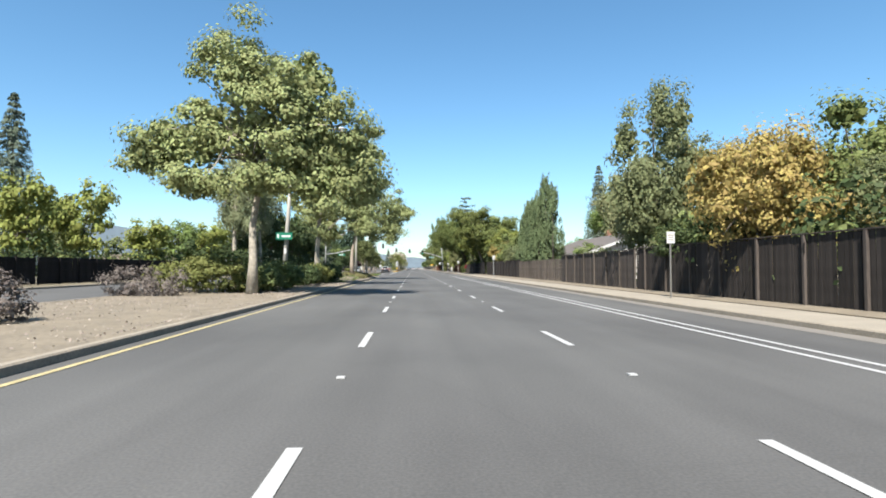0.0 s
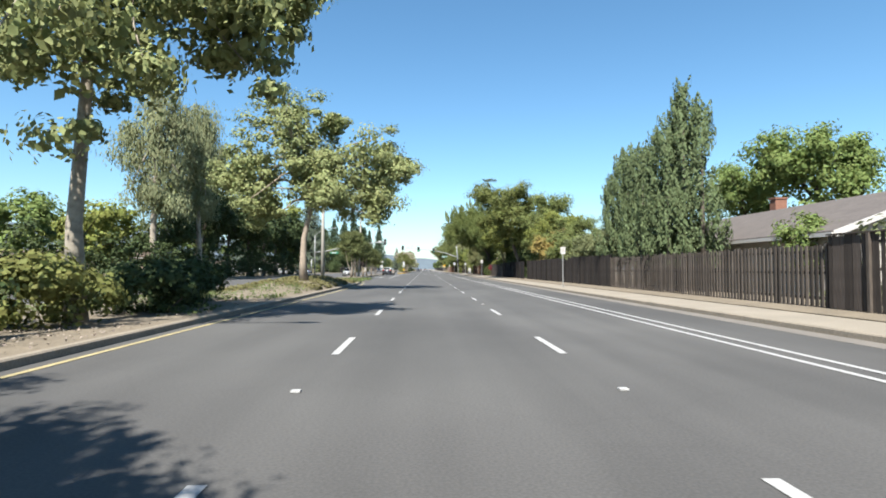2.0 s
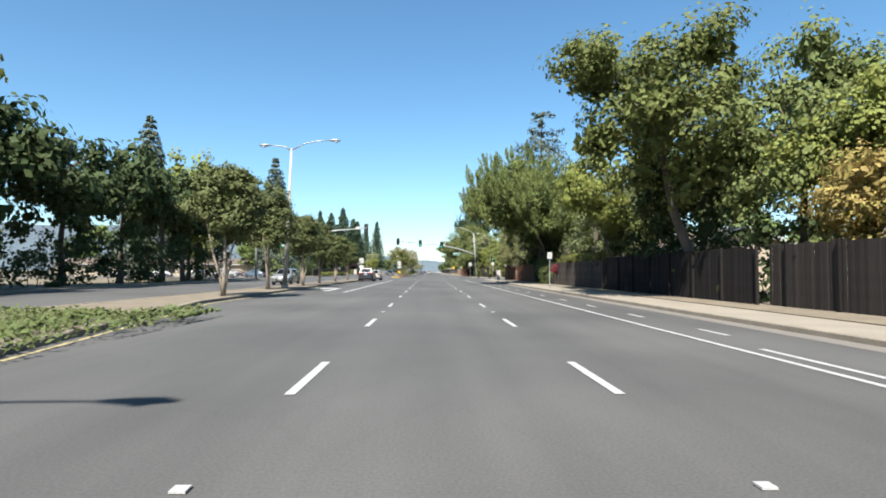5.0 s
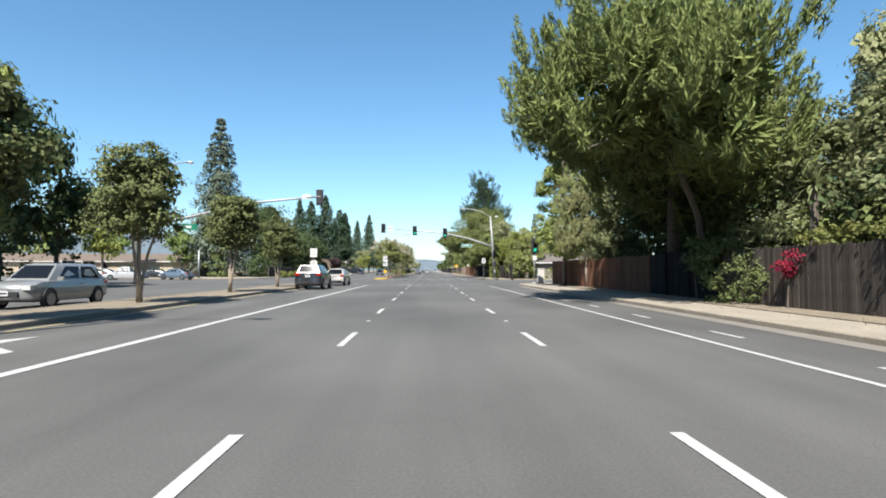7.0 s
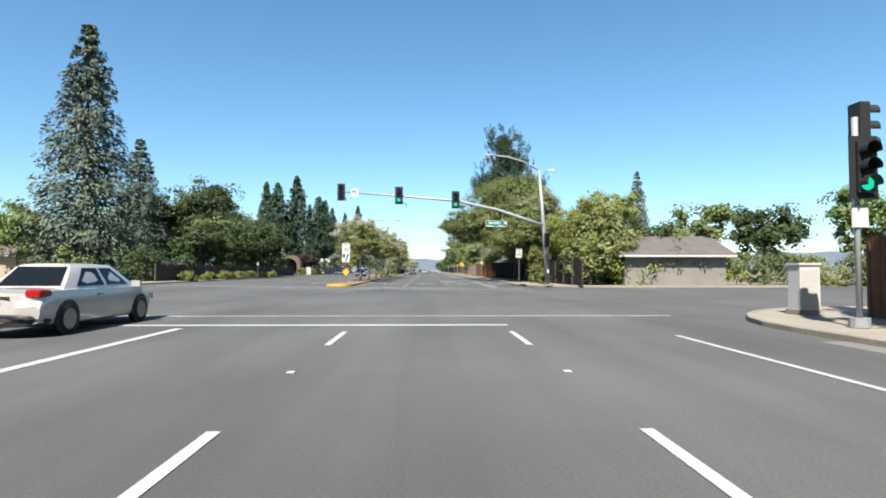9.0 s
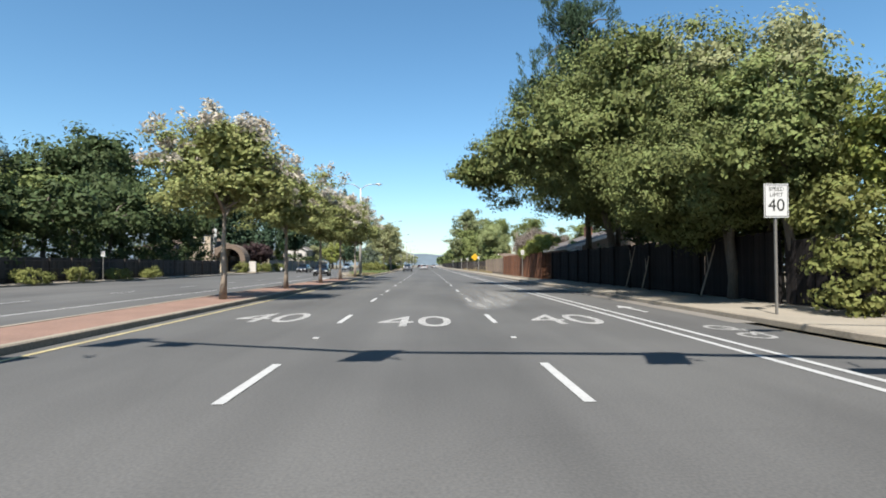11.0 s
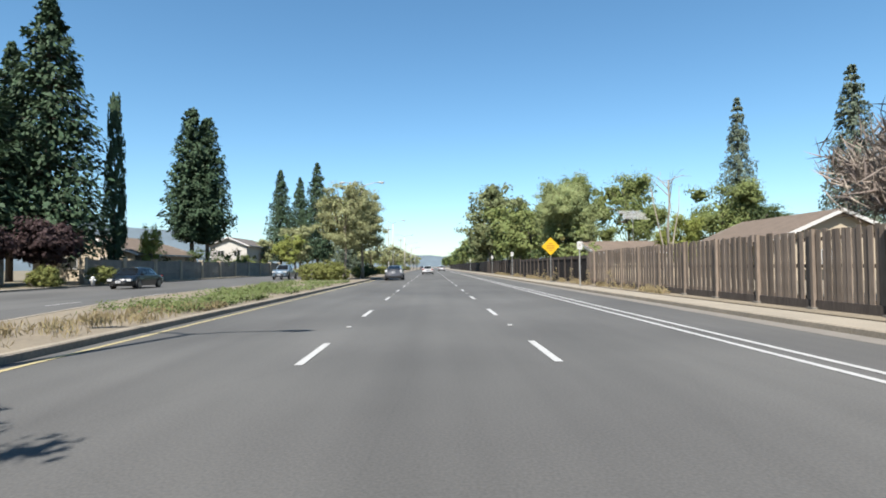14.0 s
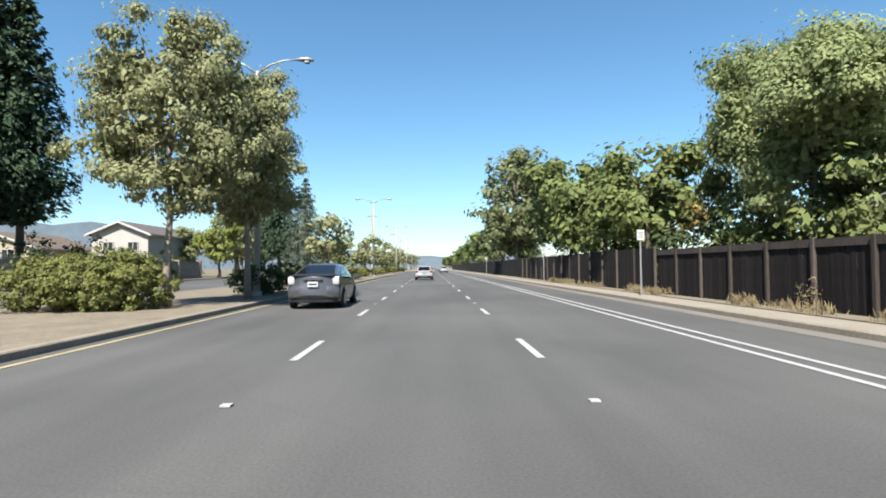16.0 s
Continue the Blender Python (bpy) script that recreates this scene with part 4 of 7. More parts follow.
POPLAR = broadleaf("tree", 91, [(-0.2, 0, 13.4, 0.45, 0.45, 1.0), (0.2, 0, 11.9, 0.85, 0.85, 1.2), (-0.5, 0.2, 10.6, 0.95, 0.95, 1.0), (0.8, 0, 10.0, 1.1, 1.1, 1.3), (-0.9, 0, 8.9, 1.1, 1.1, 1.0), (0.2, 0, 8.0, 1.8, 1.8, 1.6), (-1.6, 0.2, 7.7, 0.9, 0.9, 0.7), (1.5, 0, 7.0, 1.2, 1.3, 1.4), (0, 0, 5.4, 2.1, 2.1, 1.7), (-1.2, 0, 4.2, 1.2, 1.4, 1.3), (1.2, 0.1, 3.6, 1.5, 1.5, 1.5), (-0.2, -0.3, 2.8, 1.6, 1.5, 1.0)],
                   [(0, 0, 0), (0.05, 0, 2.5), (0, 0.1, 5.5), (0.05, 0, 9.0), (0, 0, 12.6)], 0.16, M_BARK, L_LIGHTGREEN, 175, 115, 0.55, 0.15, 22, inner=0.35, heart=1.2)
WEEPING = broadleaf("tree", 92, [(0, 0, 7.0, 1.5, 1.5, 1.3), (-1.0, -0.3, 5.9, 1.3, 1.3, 1.2), (1.0, 0, 6.4, 1.3, 1.4, 1.5), (0.2, -0.4, 4.5, 1.9, 1.8, 1.5), (-1.1, 0, 3.4, 1.3, 1.3, 1.2), (1.2, 0, 3.2, 1.5, 1.5, 1.4)],
                    [(0.2, 0, 0), (0.1, 0, 1.4), (0.3, 0.1, 3.0), (0.1, 0, 5.0), (0, 0, 6.8)], 0.13, M_SMOOTHBARK, L_OLIVE, 130, 105, 0.6, 0.19, 14, inner=0.4, droop=True, flat=1.1)
SLENDER = broadleaf("tree", 93, [(0, 0, 7.1, 1.1, 1.1, 1.1), (-0.7, 0, 5.8, 1.1, 1.1, 1.1), (0.9, 0, 6.0, 1.1, 1.2, 1.2), (0.1, 0, 4.3, 1.5, 1.5, 1.3), (-0.6, -0.2, 3.0, 1.3, 1.3, 1.1), (1.0, 0, 2.8, 1.3, 1.3, 1.2)],
                    [(0, 0, 0), (-0.1, 0, 1.3), (0.1, 0, 2.8), (0, 0, 4.6), (0.1, 0, 6.6)], 0.1, M_SMOOTHBARK, L_GREY, 95, 90, 0.5, 0.15, 16, inner=0.4, stems=1, heart=0.6)
FARROUND = {k: crown_of(*v, n=70, per=52, clump=1.0, size=0.36) for k, v in CROWNS.items()}
DISTANT = {k: crown_of(*v, n=45, per=18, clump=1.1, size=0.68, limbs=5) for k, v in CROWNS.items()}
TWIGGY = broadleaf("tree", 61, [(0, 0, 3.7, 2.5, 2.5, 1.6), (1.2, 0.5, 3.2, 1.6, 1.6, 1.2), (-1.2, -0.6, 3.4, 1.6, 1.6, 1.3)], [(0, 0, 0), (0.1, 0, 0.8), (0, 0.1, 1.6), (0.1, 0, 2.6), (0, 0, 4.4)], 0.16, M_BARK, L_TWIG, 130, 62, 0.75, 0.2, 60, stems=3, heart=0.0, twigs=True)
PINE = tufted_pine("pine", 71, [(0, 0, 8.0, 3.3, 3.4, 2.6), (-3.3, 0.5, 8.6, 1.8, 1.9, 1.6), (-3.6, -0.6, 6.9, 1.6, 1.8, 1.2), (1.2, -2.6, 7.6, 2.0, 1.8, 1.6), (-1.4, -2.6, 8.4, 1.7, 1.7, 1.5), (-2.0, -1, 6.5, 2.0, 2.6, 1.3), (1.7, 0, 7.2, 2.2, 2.8, 2.0), (0, 0, 10.6, 2.3, 2.4, 1.9), (-2.2, 0, 9.9, 1.6, 1.8, 1.5), (2.4, 1, 9.2, 2.2, 2.2, 1.8), (1.5, -3.2, 7.6, 1.8, 2.0, 1.6), (0.6, -4.2, 7.3, 1.9, 1.8, 1.4), (2.0, -1.4, 9.6, 1.6, 2.0, 1.6), (1.4, -3.8, 5.6, 1.7, 1.5, 1.2), (2.2, 3.6, 6.4, 2.8, 2.6, 1.6), (-0.8, 3.0, 7.0, 2.4, 2.4, 1.6), (3.2, 0.2, 5.6, 2.2, 2.8, 1.0), (1.3, 5.2, 7.0, 2.2, 2.2, 1.7), (4.6, 6.0, 8.2, 2.4, 2.4, 2.2), (7.2, 7.5, 6.4, 2.2, 2.4, 2.4), (7.4, 4.0, 6.2, 2.2, 2.4, 2.4), (3.0, 5.4, 5.2, 2.6, 2.4, 2.0), (5.4, 4.0, 4.4, 2.2, 2.8, 2.0), (2.6, 7.2, 6.6, 2.2, 2.0, 1.7), (5.6, 6.8, 4.4, 2.0, 2.2, 1.9)],
                   [(3.3, 1.6, 0), (3.25, 1.5, 1.8), (2.8, 1.2, 3.6), (1.2, 0.4, 6.4), (0, 0, 9.6)], 0.2, L_PINE, 1850, 58, 0.95, 0.22, 0.27)
TALLPINE = tufted_pine("pine", 72, [(0, 0, 12.5, 3.6, 3.4, 3.2), (-2.8, -0.5, 13.0, 2.0, 2.2, 2.2), (2.6, 0, 12.0, 2.4, 2.4, 2.4), (0.2, 0, 16.2, 2.7, 2.6, 2.2), (-0.6, 0, 18.6, 1.8, 1.8, 1.7), (-2.6, 0, 10.2, 1.8, 2.0, 1.5), (1.6, -1, 9.0, 2.4, 2.2, 1.7)],
                       [(0.4, 0, 0), (0.3, 0, 4), (0.1, 0.1, 9), (0, 0, 14), (0, 0, 18)], 0.24, L_RED, 620, 40, 1.1, 0.34, 0.3)
REDWOOD = conifer("redwood", 81, 17, 5.6, 2.2, 0.4, L_RED, 44, 13, 46, 0.5, droop=0.16, upturn=0.12, power=0.72)
SPRUCE = conifer("cedar", 82, 20, 6.2, 1.5, 0.42, L_BLUE, 32, 14, 84, 0.42, droop=0.14, gap=0.2, upturn=0.0, power=0.78)
BROADRED = conifer("redwood", 86, 17, 4.3, 3.7, 0.36, L_RED, 38, 13, 58, 0.5, droop=0.1, upturn=0.26, power=0.6)
ITALIAN = spire("italian_cypress", 83, [(0, 0, 0.8, 10.5)], 9, 0.24, L_RED, tall=0.8)
JUNIPER = spire("juniper", 84, [(0, 0, 1.3, 11.4), (0.2, 0.9, 1.3, 10.8), (-0.3, 2.0, 1.5, 9.6), (0.6, -0.8, 1.2, 10.3), (0.2, 3.6, 1.7, 8.8), (-0.1, 5.2, 1.7, 8.7), (0.9, 1.0, 1.6, 9.4), (0.1, 6.8, 1.7, 9.0), (-0.7, 0.4, 1.2, 8.8), (0.1, 8.4, 1.7, 9.3), (0.1, 9.9, 1.6, 8.8), (0, 11.2, 1.3, 7.6)], 3.0, 0.165, L_CYP, trunk_h=1.5, tall=1.05, sprays=64, slim=0.27)
DEODAR = conifer("deodar_cedar", 85, 18.6, 5.2, 6.0, 0.4, L_BLUE, 15, 12, 95, 0.36, droop=-0.02, gap=0.3, power=0.4)

# sycamores on the median
TALLPLANE = "tall sycamore with mottled pale trunk on the median"
plant("sycamore_tree", SYC[0], -8.3, 26.0, H, 0, (1.06, 0.95, 1.1), "broad sycamore with mottled pale limbs on the median", group="median sycamores")
plant("sycamore_tree", SYC[1], -8.1, 42.6, H, 0, (1.02, 0.98, 1.06), TALLPLANE, group="median sycamores")
plant("sycamore_tree", SYC[2], -8.0, 65.3, H + 0.42, 0, 1.0, "large spreading sycamore on the dry median", group="median sycamores")
plant("plane_tree", PALE, -8.25, 295.0, H, 0, (0.82, 0.82, 0.95), "dusty olive plane tree with slim trunk on the median", group="median plane trees")
plant("plane_tree", PALE, -7.05, 299.2, H, 130, (0.84, 0.84, 0.93), "dusty olive plane tree with slim trunk on the median", group="median plane trees")
for i, (x, y, s) in enumerate(((-9.5, 330, 0.9), (-8.5, 352, 0.8), (-9, 385, 0.9), (-8.6, 430, 1.0), (-9.2, 480, 1.0), (-9, 540, 1.1), (-9, 610, 1.1))):
    plant("plane_tree", DISTANT["syc"], x, y, H, i * 70, s * 0.9, "dusty olive plane tree far along the median", group="median plane trees")
# small street trees of the median
for i, (x, y, s) in enumerate(((-9.9, 102.8, 1.1), (-10.6, 112.4, 1.12), (-10.5, 121.9, 1.02), (-10.75, 130.0, 0.98), (-10.85, 139.6, 0.94), (-10.9, 149.2, 0.84))):
    plant("street_tree", MEDTREE[i % 2], x, y, H, i * 75, (s, s, s * 0.93), "small round dusty green street tree on the median", group="median street trees")
for i, (x, y, s) in enumerate(((-6.9, 204.2, 1.07), (-6.9, 212.9, 1.05), (-6.8, 221.6, 1.02), (-6.85, 230.4, 1.1), (-6.7, 238.6, 1.14))):
    plant("crape_myrtle", CRAPE[i % 2], x, y, H, i * 75, (s * 1.24, s * 1.24, s), "crape myrtle with cream blossom on the brick median", group="crape myrtles")
# east side, behind the fences
for key, x, y, s, rz, lab in (("grey", 13.3, 32.0, (1.0, 1.0, 1.4), 0, "tall grey-green airy tree behind the fence"), ("grey", 16.4, 34.2, (1.0, 1.0, 1.2), 140, "tall grey-green airy tree behind the fence"), ("syc", 14.5, 38.6, (0.88, 0.88, 1.2), 90, "pale green airy tree behind the fence"),
                              ("gold", 12.2, 20.6, (0.84, 0.84, 1.0), 0, "golden autumn tree behind the fence"), ("gold", 14.8, 23.4, (0.95, 0.95, 1.1), 100, "golden autumn tree behind the fence"), ("oakish", 18.4, 22.6, 1.22, 40, "olive-green tree behind the golden trees"), ("grey", 14.4, 17.0, 0.56, 30, "olive-grey tree behind the fence"),
                              ("oakish", 17.5, 13.0, 1.2, 10, "olive-green tree behind the fence"), ("green", 16.0, 53.0, 0.45, 0, "small green garden tree"),
                              ("yelgreen", 15.2, 95.0, 1.15, 0, "yellow-green rounded tree behind the fence"), ("gold", 14.2, 93.0, 0.85, 30, "dry golden shrub tree behind the fence"), ("oakish", 14.4, 86.9, 0.95, 60, "olive tree behind the fence"), ("oakish", 15.6, 79.5, 0.72, 60, "olive shrub tree behind the fence"), ("dark", 14.8, 71.0, 0.66, 60, "dark bushy tree beside the junipers"),
                              ("oakish", 14.2, 97.5, (1.15, 1.15, 1.5), 80, "big olive-green tree behind the fence"), ("dark", 16.5, 110, (1.3, 1.3, 1.5), 80, "big dark tree behind the fence"), ("syc", 18.5, 130.5, (1.25, 1.25, 1.5), 20, "olive-grey tree behind the house"),
                              ("dark", 15.6, 147.0, (1.15, 1.15, 1.4), 40, "dark tree behind the red fence"), ("dark", 14.6, 143.5, 1.1, 150, "dark tree behind the red fence"), ("dark", 17, 140.0, 1.4, 150, "dark tree behind the fence")):
    plant("garden_tree", (ROUND if x < 15.7 or y < 40 or 130 < y < 160 else FARROUND)[key], x, y, H, rz, s, lab)
plant("garden_tree", ROUND["green"], 28.5, 70, H, 0, (1.55, 1.55, 1.6), "bright green tree behind the house")
plant("garden_tree", ROUND["dark"], 13.0, 26.2, H, 0, (0.72, 0.72, 0.58), "low dark tree beside the golden trees")
plant("garden_tree", ROUND["green"], 27.0, 76.5, H, 60, (1.25, 1.25, 1.35), "bright green tree behind the house")
plant("garden_tree", POPLAR, 10.5, 153.0, H, 0, 1.0, "tall slim light green tree behind the red fence")
plant("garden_tree", WEEPING, 11.0, 149.0, H, 0, 1.0, "drooping olive-leaved tree behind the red fence")
plant("garden_tree", SLENDER, 12.4, 146.4, H, 0, 1.0, "slender grey-green tree behind the red fence")
plant("garden_tree", HIGH["overhang"], 12.1, 112.4, H, 0, (0.95, 1.0, 1.03), "tall yellow-green tree overhanging the fence")
plant("garden_tree", HIGH["dark"], 12.2, 102.4, H, 0, (1.45, 1.6, 1.45), "big mid-green tree overhanging fence and pavement")
plant("garden_tree", ROUND["dark"], 14.0, 105.2, H, 0, (1.15, 1.15, 1.35), "dense dark tree against the fence")
plant("garden_tree", ROUND["grey"], 14.8, 131.2, H, 130, (1.0, 1.0, 0.98), "pale grey-green tree beside the pine")
plant("garden_tree", ROUND["grey"], 16.4, 125.4, H, 0, (1.4, 1.4, 1.02), "big rounded grey-green tree behind the fence")
plant("garden_tree", ROUND["yelgreen"], 18.4, 281.2, H, 0, (0.6, 0.6, 0.7), "yellow-green garden tree behind the brown fence")
plant("garden_tree", ROUND["oakish"], 22.2, 302, H, 120, (1.4, 1.4, 1.62), "mid-green tree behind the house")
plant("garden_tree", ROUND["oakish"], 14.2, 113.6, H, 0, (1.0, 1.0, 1.2), "olive tree against the fence")
plant("juniper_tree", JUNIPER, 13.2, 58.6, H, 0, (0.95, 1.0, 0.8), "dense grey-green upright junipers behind the fence")
plant("pine_tree", PINE, 8.5, 131.8, H, 0, (1.05, 1.15, 1.03), "huge bushy pine overhanging the fence and pavement")
plant("deodar_tree", DEODAR, 11.9, 136.6, H, 0, (0.84, 0.84, 1.02), "tall layered cedar behind the pine")
plant("conifer_tree", SPRUCE, 62, 185, H, 0, (1.15, 1.15, 1.85), "grey-green cone shaped conifer behind the houses")
for key, x, y, s, rz, lab in (("yelgreen", 15.4, 192.5, 1.1, 70, "yellow-green tree behind the corner ivy"),
                              ("green", 14.5, 236, 0.45, 90, "green tree in the garden"),
                              ("oakish", 14.8, 300.5, (1.1, 1.1, 1.55), 0, "mid-green tree behind the old fence"),
                              ("oakish", 12.0, 307, 1.1, 10, "dense green tree over the fence"), ("oakish", 12.0, 314, 1.25, 110, "dense green tree over the fence"), ("oakish", 12.0, 322, 1.45, 210, "dense green tree over the fence"), ("dark", 14.5, 333, 1.4, 10, "dense green tree over the fence"), ("grey", 11.9, 352, 2.0, 10, "tall grey-green tree behind the fence"), ("grey", 15.5, 359, 2.15, 80, "tall grey-green tree behind the fence"), ("gold", 17, 318, 1.2, 80, "dry golden tree behind the fence")):
    plant("garden_tree", (ROUND if x < 15.7 and y < 305 else FARROUND)[key], x, y, H, rz, s, lab)
plant("garden_tree", WILLOW, 13.6, 296.0, H, 50, (1.28, 1.28, 1.4), "tall silvery green feathery tree behind the old fence")
plant("garden_tree", ROUND["yelgreen"], 12.9, 189.7, H, 0, (0.8, 0.8, 1.0), "yellow-green tree wrapped in ivy at the corner")
plant("oak_tree", OAK, 9.4, 218.2, H, 0, (1.3, 1.5, 1.38), "huge dark spreading oak over the fence and lane")
plant("oak_tree", OAK, 11.6, 212.8, H, -30, (0.95, 0.95, 1.3), "dark spreading oak over the fence")
plant("oak_tree", OAK, 9.35, 208.2, H, 12, (1.12, 1.1, 1.22), "dense dark oak shading the pavement")
plant("oak_tree", OAK, 10.2, 202.4, H, 60, (0.78, 0.78, 0.8), "dense dark oak shading the pavement")
plant("garden_tree", HIGH["syc"], 12.2, 203.2, H, 0, (0.95, 0.95, 0.95), "olive-grey tree leaning over the fence")
plant("garden_tree", HIGH["oakish"], 11.2, 200.8, H, 20, 0.8, "olive-green tree leaning over the fence")
plant("garden_tree", HIGH["yelgreen"], 13.6, 197.2, H, -20, 0.82, "yellow-green tree behind the fence")
plant("garden_tree", HIGH["oakish"], 14.6, 221.0, H, -20, 0.9, "olive tree beside the big oak")
plant("pine_tree", TALLPINE, 11.6, 224.4, H, 0, (1.0, 1.0, 1.03), "tall dark pine behind the oak")
plant("bare_tree", TWIGGY, 14.0, 255.4, H, 0, 1.08, "leafless grey-brown twiggy tree behind the fence")
plant("bare_tree", TWIGGY, 14.2, 250.0, H, 100, 1.0, "leafless grey-brown twiggy tree behind the fence")
plant("conifer_tree", SPRUCE, 38, 308, H, 0, (0.6, 0.6, 1.12), "slim tall conifer behind the gardens")
plant("conifer_tree", SPRUCE, 72, 333, H, 40, (1.15, 1.15, 1.8), "tall cone shaped conifer far behind the gardens")
# west side
for key, x, y, s, rz, lab in (("yelgreen", -31, 45, (0.9, 0.9, 1.2), 0, "yellow-green tree behind the far fence"), ("yelgreen", -31, 52.5, (0.95, 0.95, 1.3), 70, "yellow-green tree behind the far fence"), ("yelgreen", -31, 65, (1.0, 1.0, 0.95), 0, "yellow-green rounded tree behind the far fence"), ("yelgreen", -31, 81, (1.05, 1.05, 1.05), 50, "yellow-green rounded tree behind the far fence"),
                              ("yelgreen", -32, 36, 1.1, 150, "yellow-green tree behind the far fence"), ("grey", -37, 58, 1.0, 0, "grey-green tree behind the far fence"), ("green", -31, 73, (1.0, 1.0, 0.9), 20, "green rounded tree behind the far fence"), ("yelgreen", -31.5, 86, 1.1, 0, "yellow-green tree beside the office"),
                              ("dark", -31, 96.5, (1.2, 1.2, 1.1), 30, "dark green tree beside the office"), ("dark", -29.5, 104, (1.5, 1.5, 1.75), 0, "big dark green tree across the road"), ("dark", -29, 112, (1.5, 1.5, 1.8), 60, "big dark green tree across the road"), ("yelgreen", -34, 113, (1.5, 1.5, 2.6), 60, "tall yellow-green tree across the road"), ("dark", -28.5, 120, (1.5, 1.5, 1.75), 120, "big dark green tree across the road"),
                              ("dark", -28.5, 128, (1.5, 1.5, 1.85), 10, "big dark green tree across the road"), ("dark", -28.5, 136, (1.5, 1.5, 1.8), 80, "big dark green tree across the road"), ("dark", -27.8, 139.5, (1.35, 1.35, 1.6), 200, "big dark green tree across the road"), ("dark", -30.2, 149, (1.2, 1.2, 1.95), 70, "tall dark green tree by the parking lot"), ("yelgreen", -29, 143.5, (1.4, 1.4, 2.15), 10, "tall yellow-green tree by the parking lot"), ("yelgreen", -50, 196, (1.3, 1.3, 1.8), 80, "yellow-green tree beyond the parking lot"), ("green", -41, 203, 1.0, 80, "green tree beyond the parking lot"),
                              ("dark", -31, 222, (1.3, 1.3, 1.1), 0, "rounded oak across the road"), ("dark", -29.5, 216, (1.2, 1.2, 1.0), 0, "dark oak across the road"), ("dark", -28.8, 227.5, (1.3, 1.3, 1.15), 40, "dark oak across the road"), ("dark", -28.8, 236.5, (1.3, 1.3, 1.2), 90, "dark oak across the road"), ("dark", -29.5, 154, (1.2, 1.2, 1.25), 30, "dark green tree at the corner of the lot"), ("oakish", -34, 232, (1.4, 1.4, 1.3), 100, "rounded oak across the road"), ("dark", -30, 241, (1.4, 1.4, 1.35), 200, "rounded oak across the road"), ("dark", -30, 249, (1.3, 1.3, 1.5), 200, "dark oak across the road"), ("dark", -30, 256, (1.1, 1.1, 1.3), 20, "dark oak across the road"),
                              ("purple", -29.5, 284, 1.0, 0, "dark purple plum tree by the wall"), ("purple", -31, 279.5, 0.9, 60, "dark purple plum tree by the wall"), ("yelgreen", -30.6, 302.5, (0.45, 0.45, 0.86), 0, "yellow-green garden tree behind the wall"), ("syc", -34.6, 356, 0.95, 0, "olive tree behind the block wall"), ("oakish", -31.5, 334, 0.5, 90, "small dark tree behind the block wall"), ("yelgreen", -28, 352, 1.1, 30, "yellow-green tree across the road"), ("syc", -30, 365, 1.4, 60, "olive tree across the road")):
    plant("roadside_tree", FARROUND[key], x, y, H, rz, s, lab)
for x, y, w, h, rz in ((-47, 260, 3.1, 2.9, 0), (-56.5, 264, 2.2, 2.5, 200), (-39.5, 252, 1.8, 2.0, 60)):
    plant("roadside_tree", ROUND["dark"], x, y, H, rz, (w, w, h), "huge rounded dark oak behind the far gardens", group="far oaks")
plant("eucalyptus", EUC, -29.4, 90.2, H, 0, (1.75, 1.75, 1.72), "tall eucalyptus with pale bare trunk", group="eucalyptus trees")
plant("eucalyptus", EUC, -27.0, 96.6, H, 100, (1.5, 1.5, 1.75), "tall eucalyptus with pale bare trunk", group="eucalyptus trees")
plant("eucalyptus", EUC, -30.5, 107, H, 200, (1.4, 1.4, 1.85), "tall eucalyptus with pale bare trunk", group="eucalyptus trees")
for mesh, x, y, s, lab in ((SPRUCE, -42.6, 60, (0.6, 0.6, 1.0), "blue-grey conifer behind the far fence"), (SPRUCE, -36, 205.5, (1.1, 1.1, 1.4), "tall layered conifer beyond the crossing"), (SPRUCE, -53, 250, (1.15, 1.15, 1.3), "tall layered cedar behind the oaks"), (BROADRED, -33.5, 319.8, (1.0, 1.0, 1.42), "dense dark redwood behind the wall"), (BROADRED, -31.9, 321.2, (0.92, 0.92, 1.36), "dense dark redwood behind the wall"),
                           (REDWOOD, -33.4, 290, (1.1, 1.1, 1.5), "dense dark redwood behind the wall"), (REDWOOD, -37, 285, (1.1, 1.1, 1.35), "dense dark redwood behind the wall"), (ITALIAN, -31.5, 297, (1.3, 1.3, 1.63), "slim dark Italian cypress behind the wall"), (REDWOOD, -43, 402, (1.05, 1.05, 1.75), "tall dark redwood in the distance"), (REDWOOD, -37, 400, (0.9, 0.9, 1.6), "tall dark redwood in the distance"), (REDWOOD, -29.5, 387, (1.0, 1.0, 1.7), "tall dark redwood in the distance"), (REDWOOD, -44, 300, (0.9, 0.9, 1.5), "redwood behind the gardens far away"), (SPRUCE, -37.6, 151, (0.85, 0.85, 1.12), "grey thin conifer behind the dark trees"), (SPRUCE, -16.5, 352, (0.55, 0.55, 0.68), "blue-grey conifer beyond the plane trees")):
    plant("conifer_tree", mesh, x, y, H, x * 31, s, lab)
dead_rng = np.random.default_rng(65)
dead_wood = wood(dead_rng, 0.085, [(0, 0, 0), (0.1, 0, 1.6), (0, 0.1, 3.4), (0.2, 0, 5.0), (0.1, 0, 6.6)], [(dead_rng.normal() * 0.8, dead_rng.normal() * 0.8, dead_rng.uniform(6.2, 7.6)) for q in range(12)], 12, stems=3)
DEAD = [("trunk", dead_wood.mesh("trunk", True))]
DEAD[0][1].materials.append(M_PALEBARK)
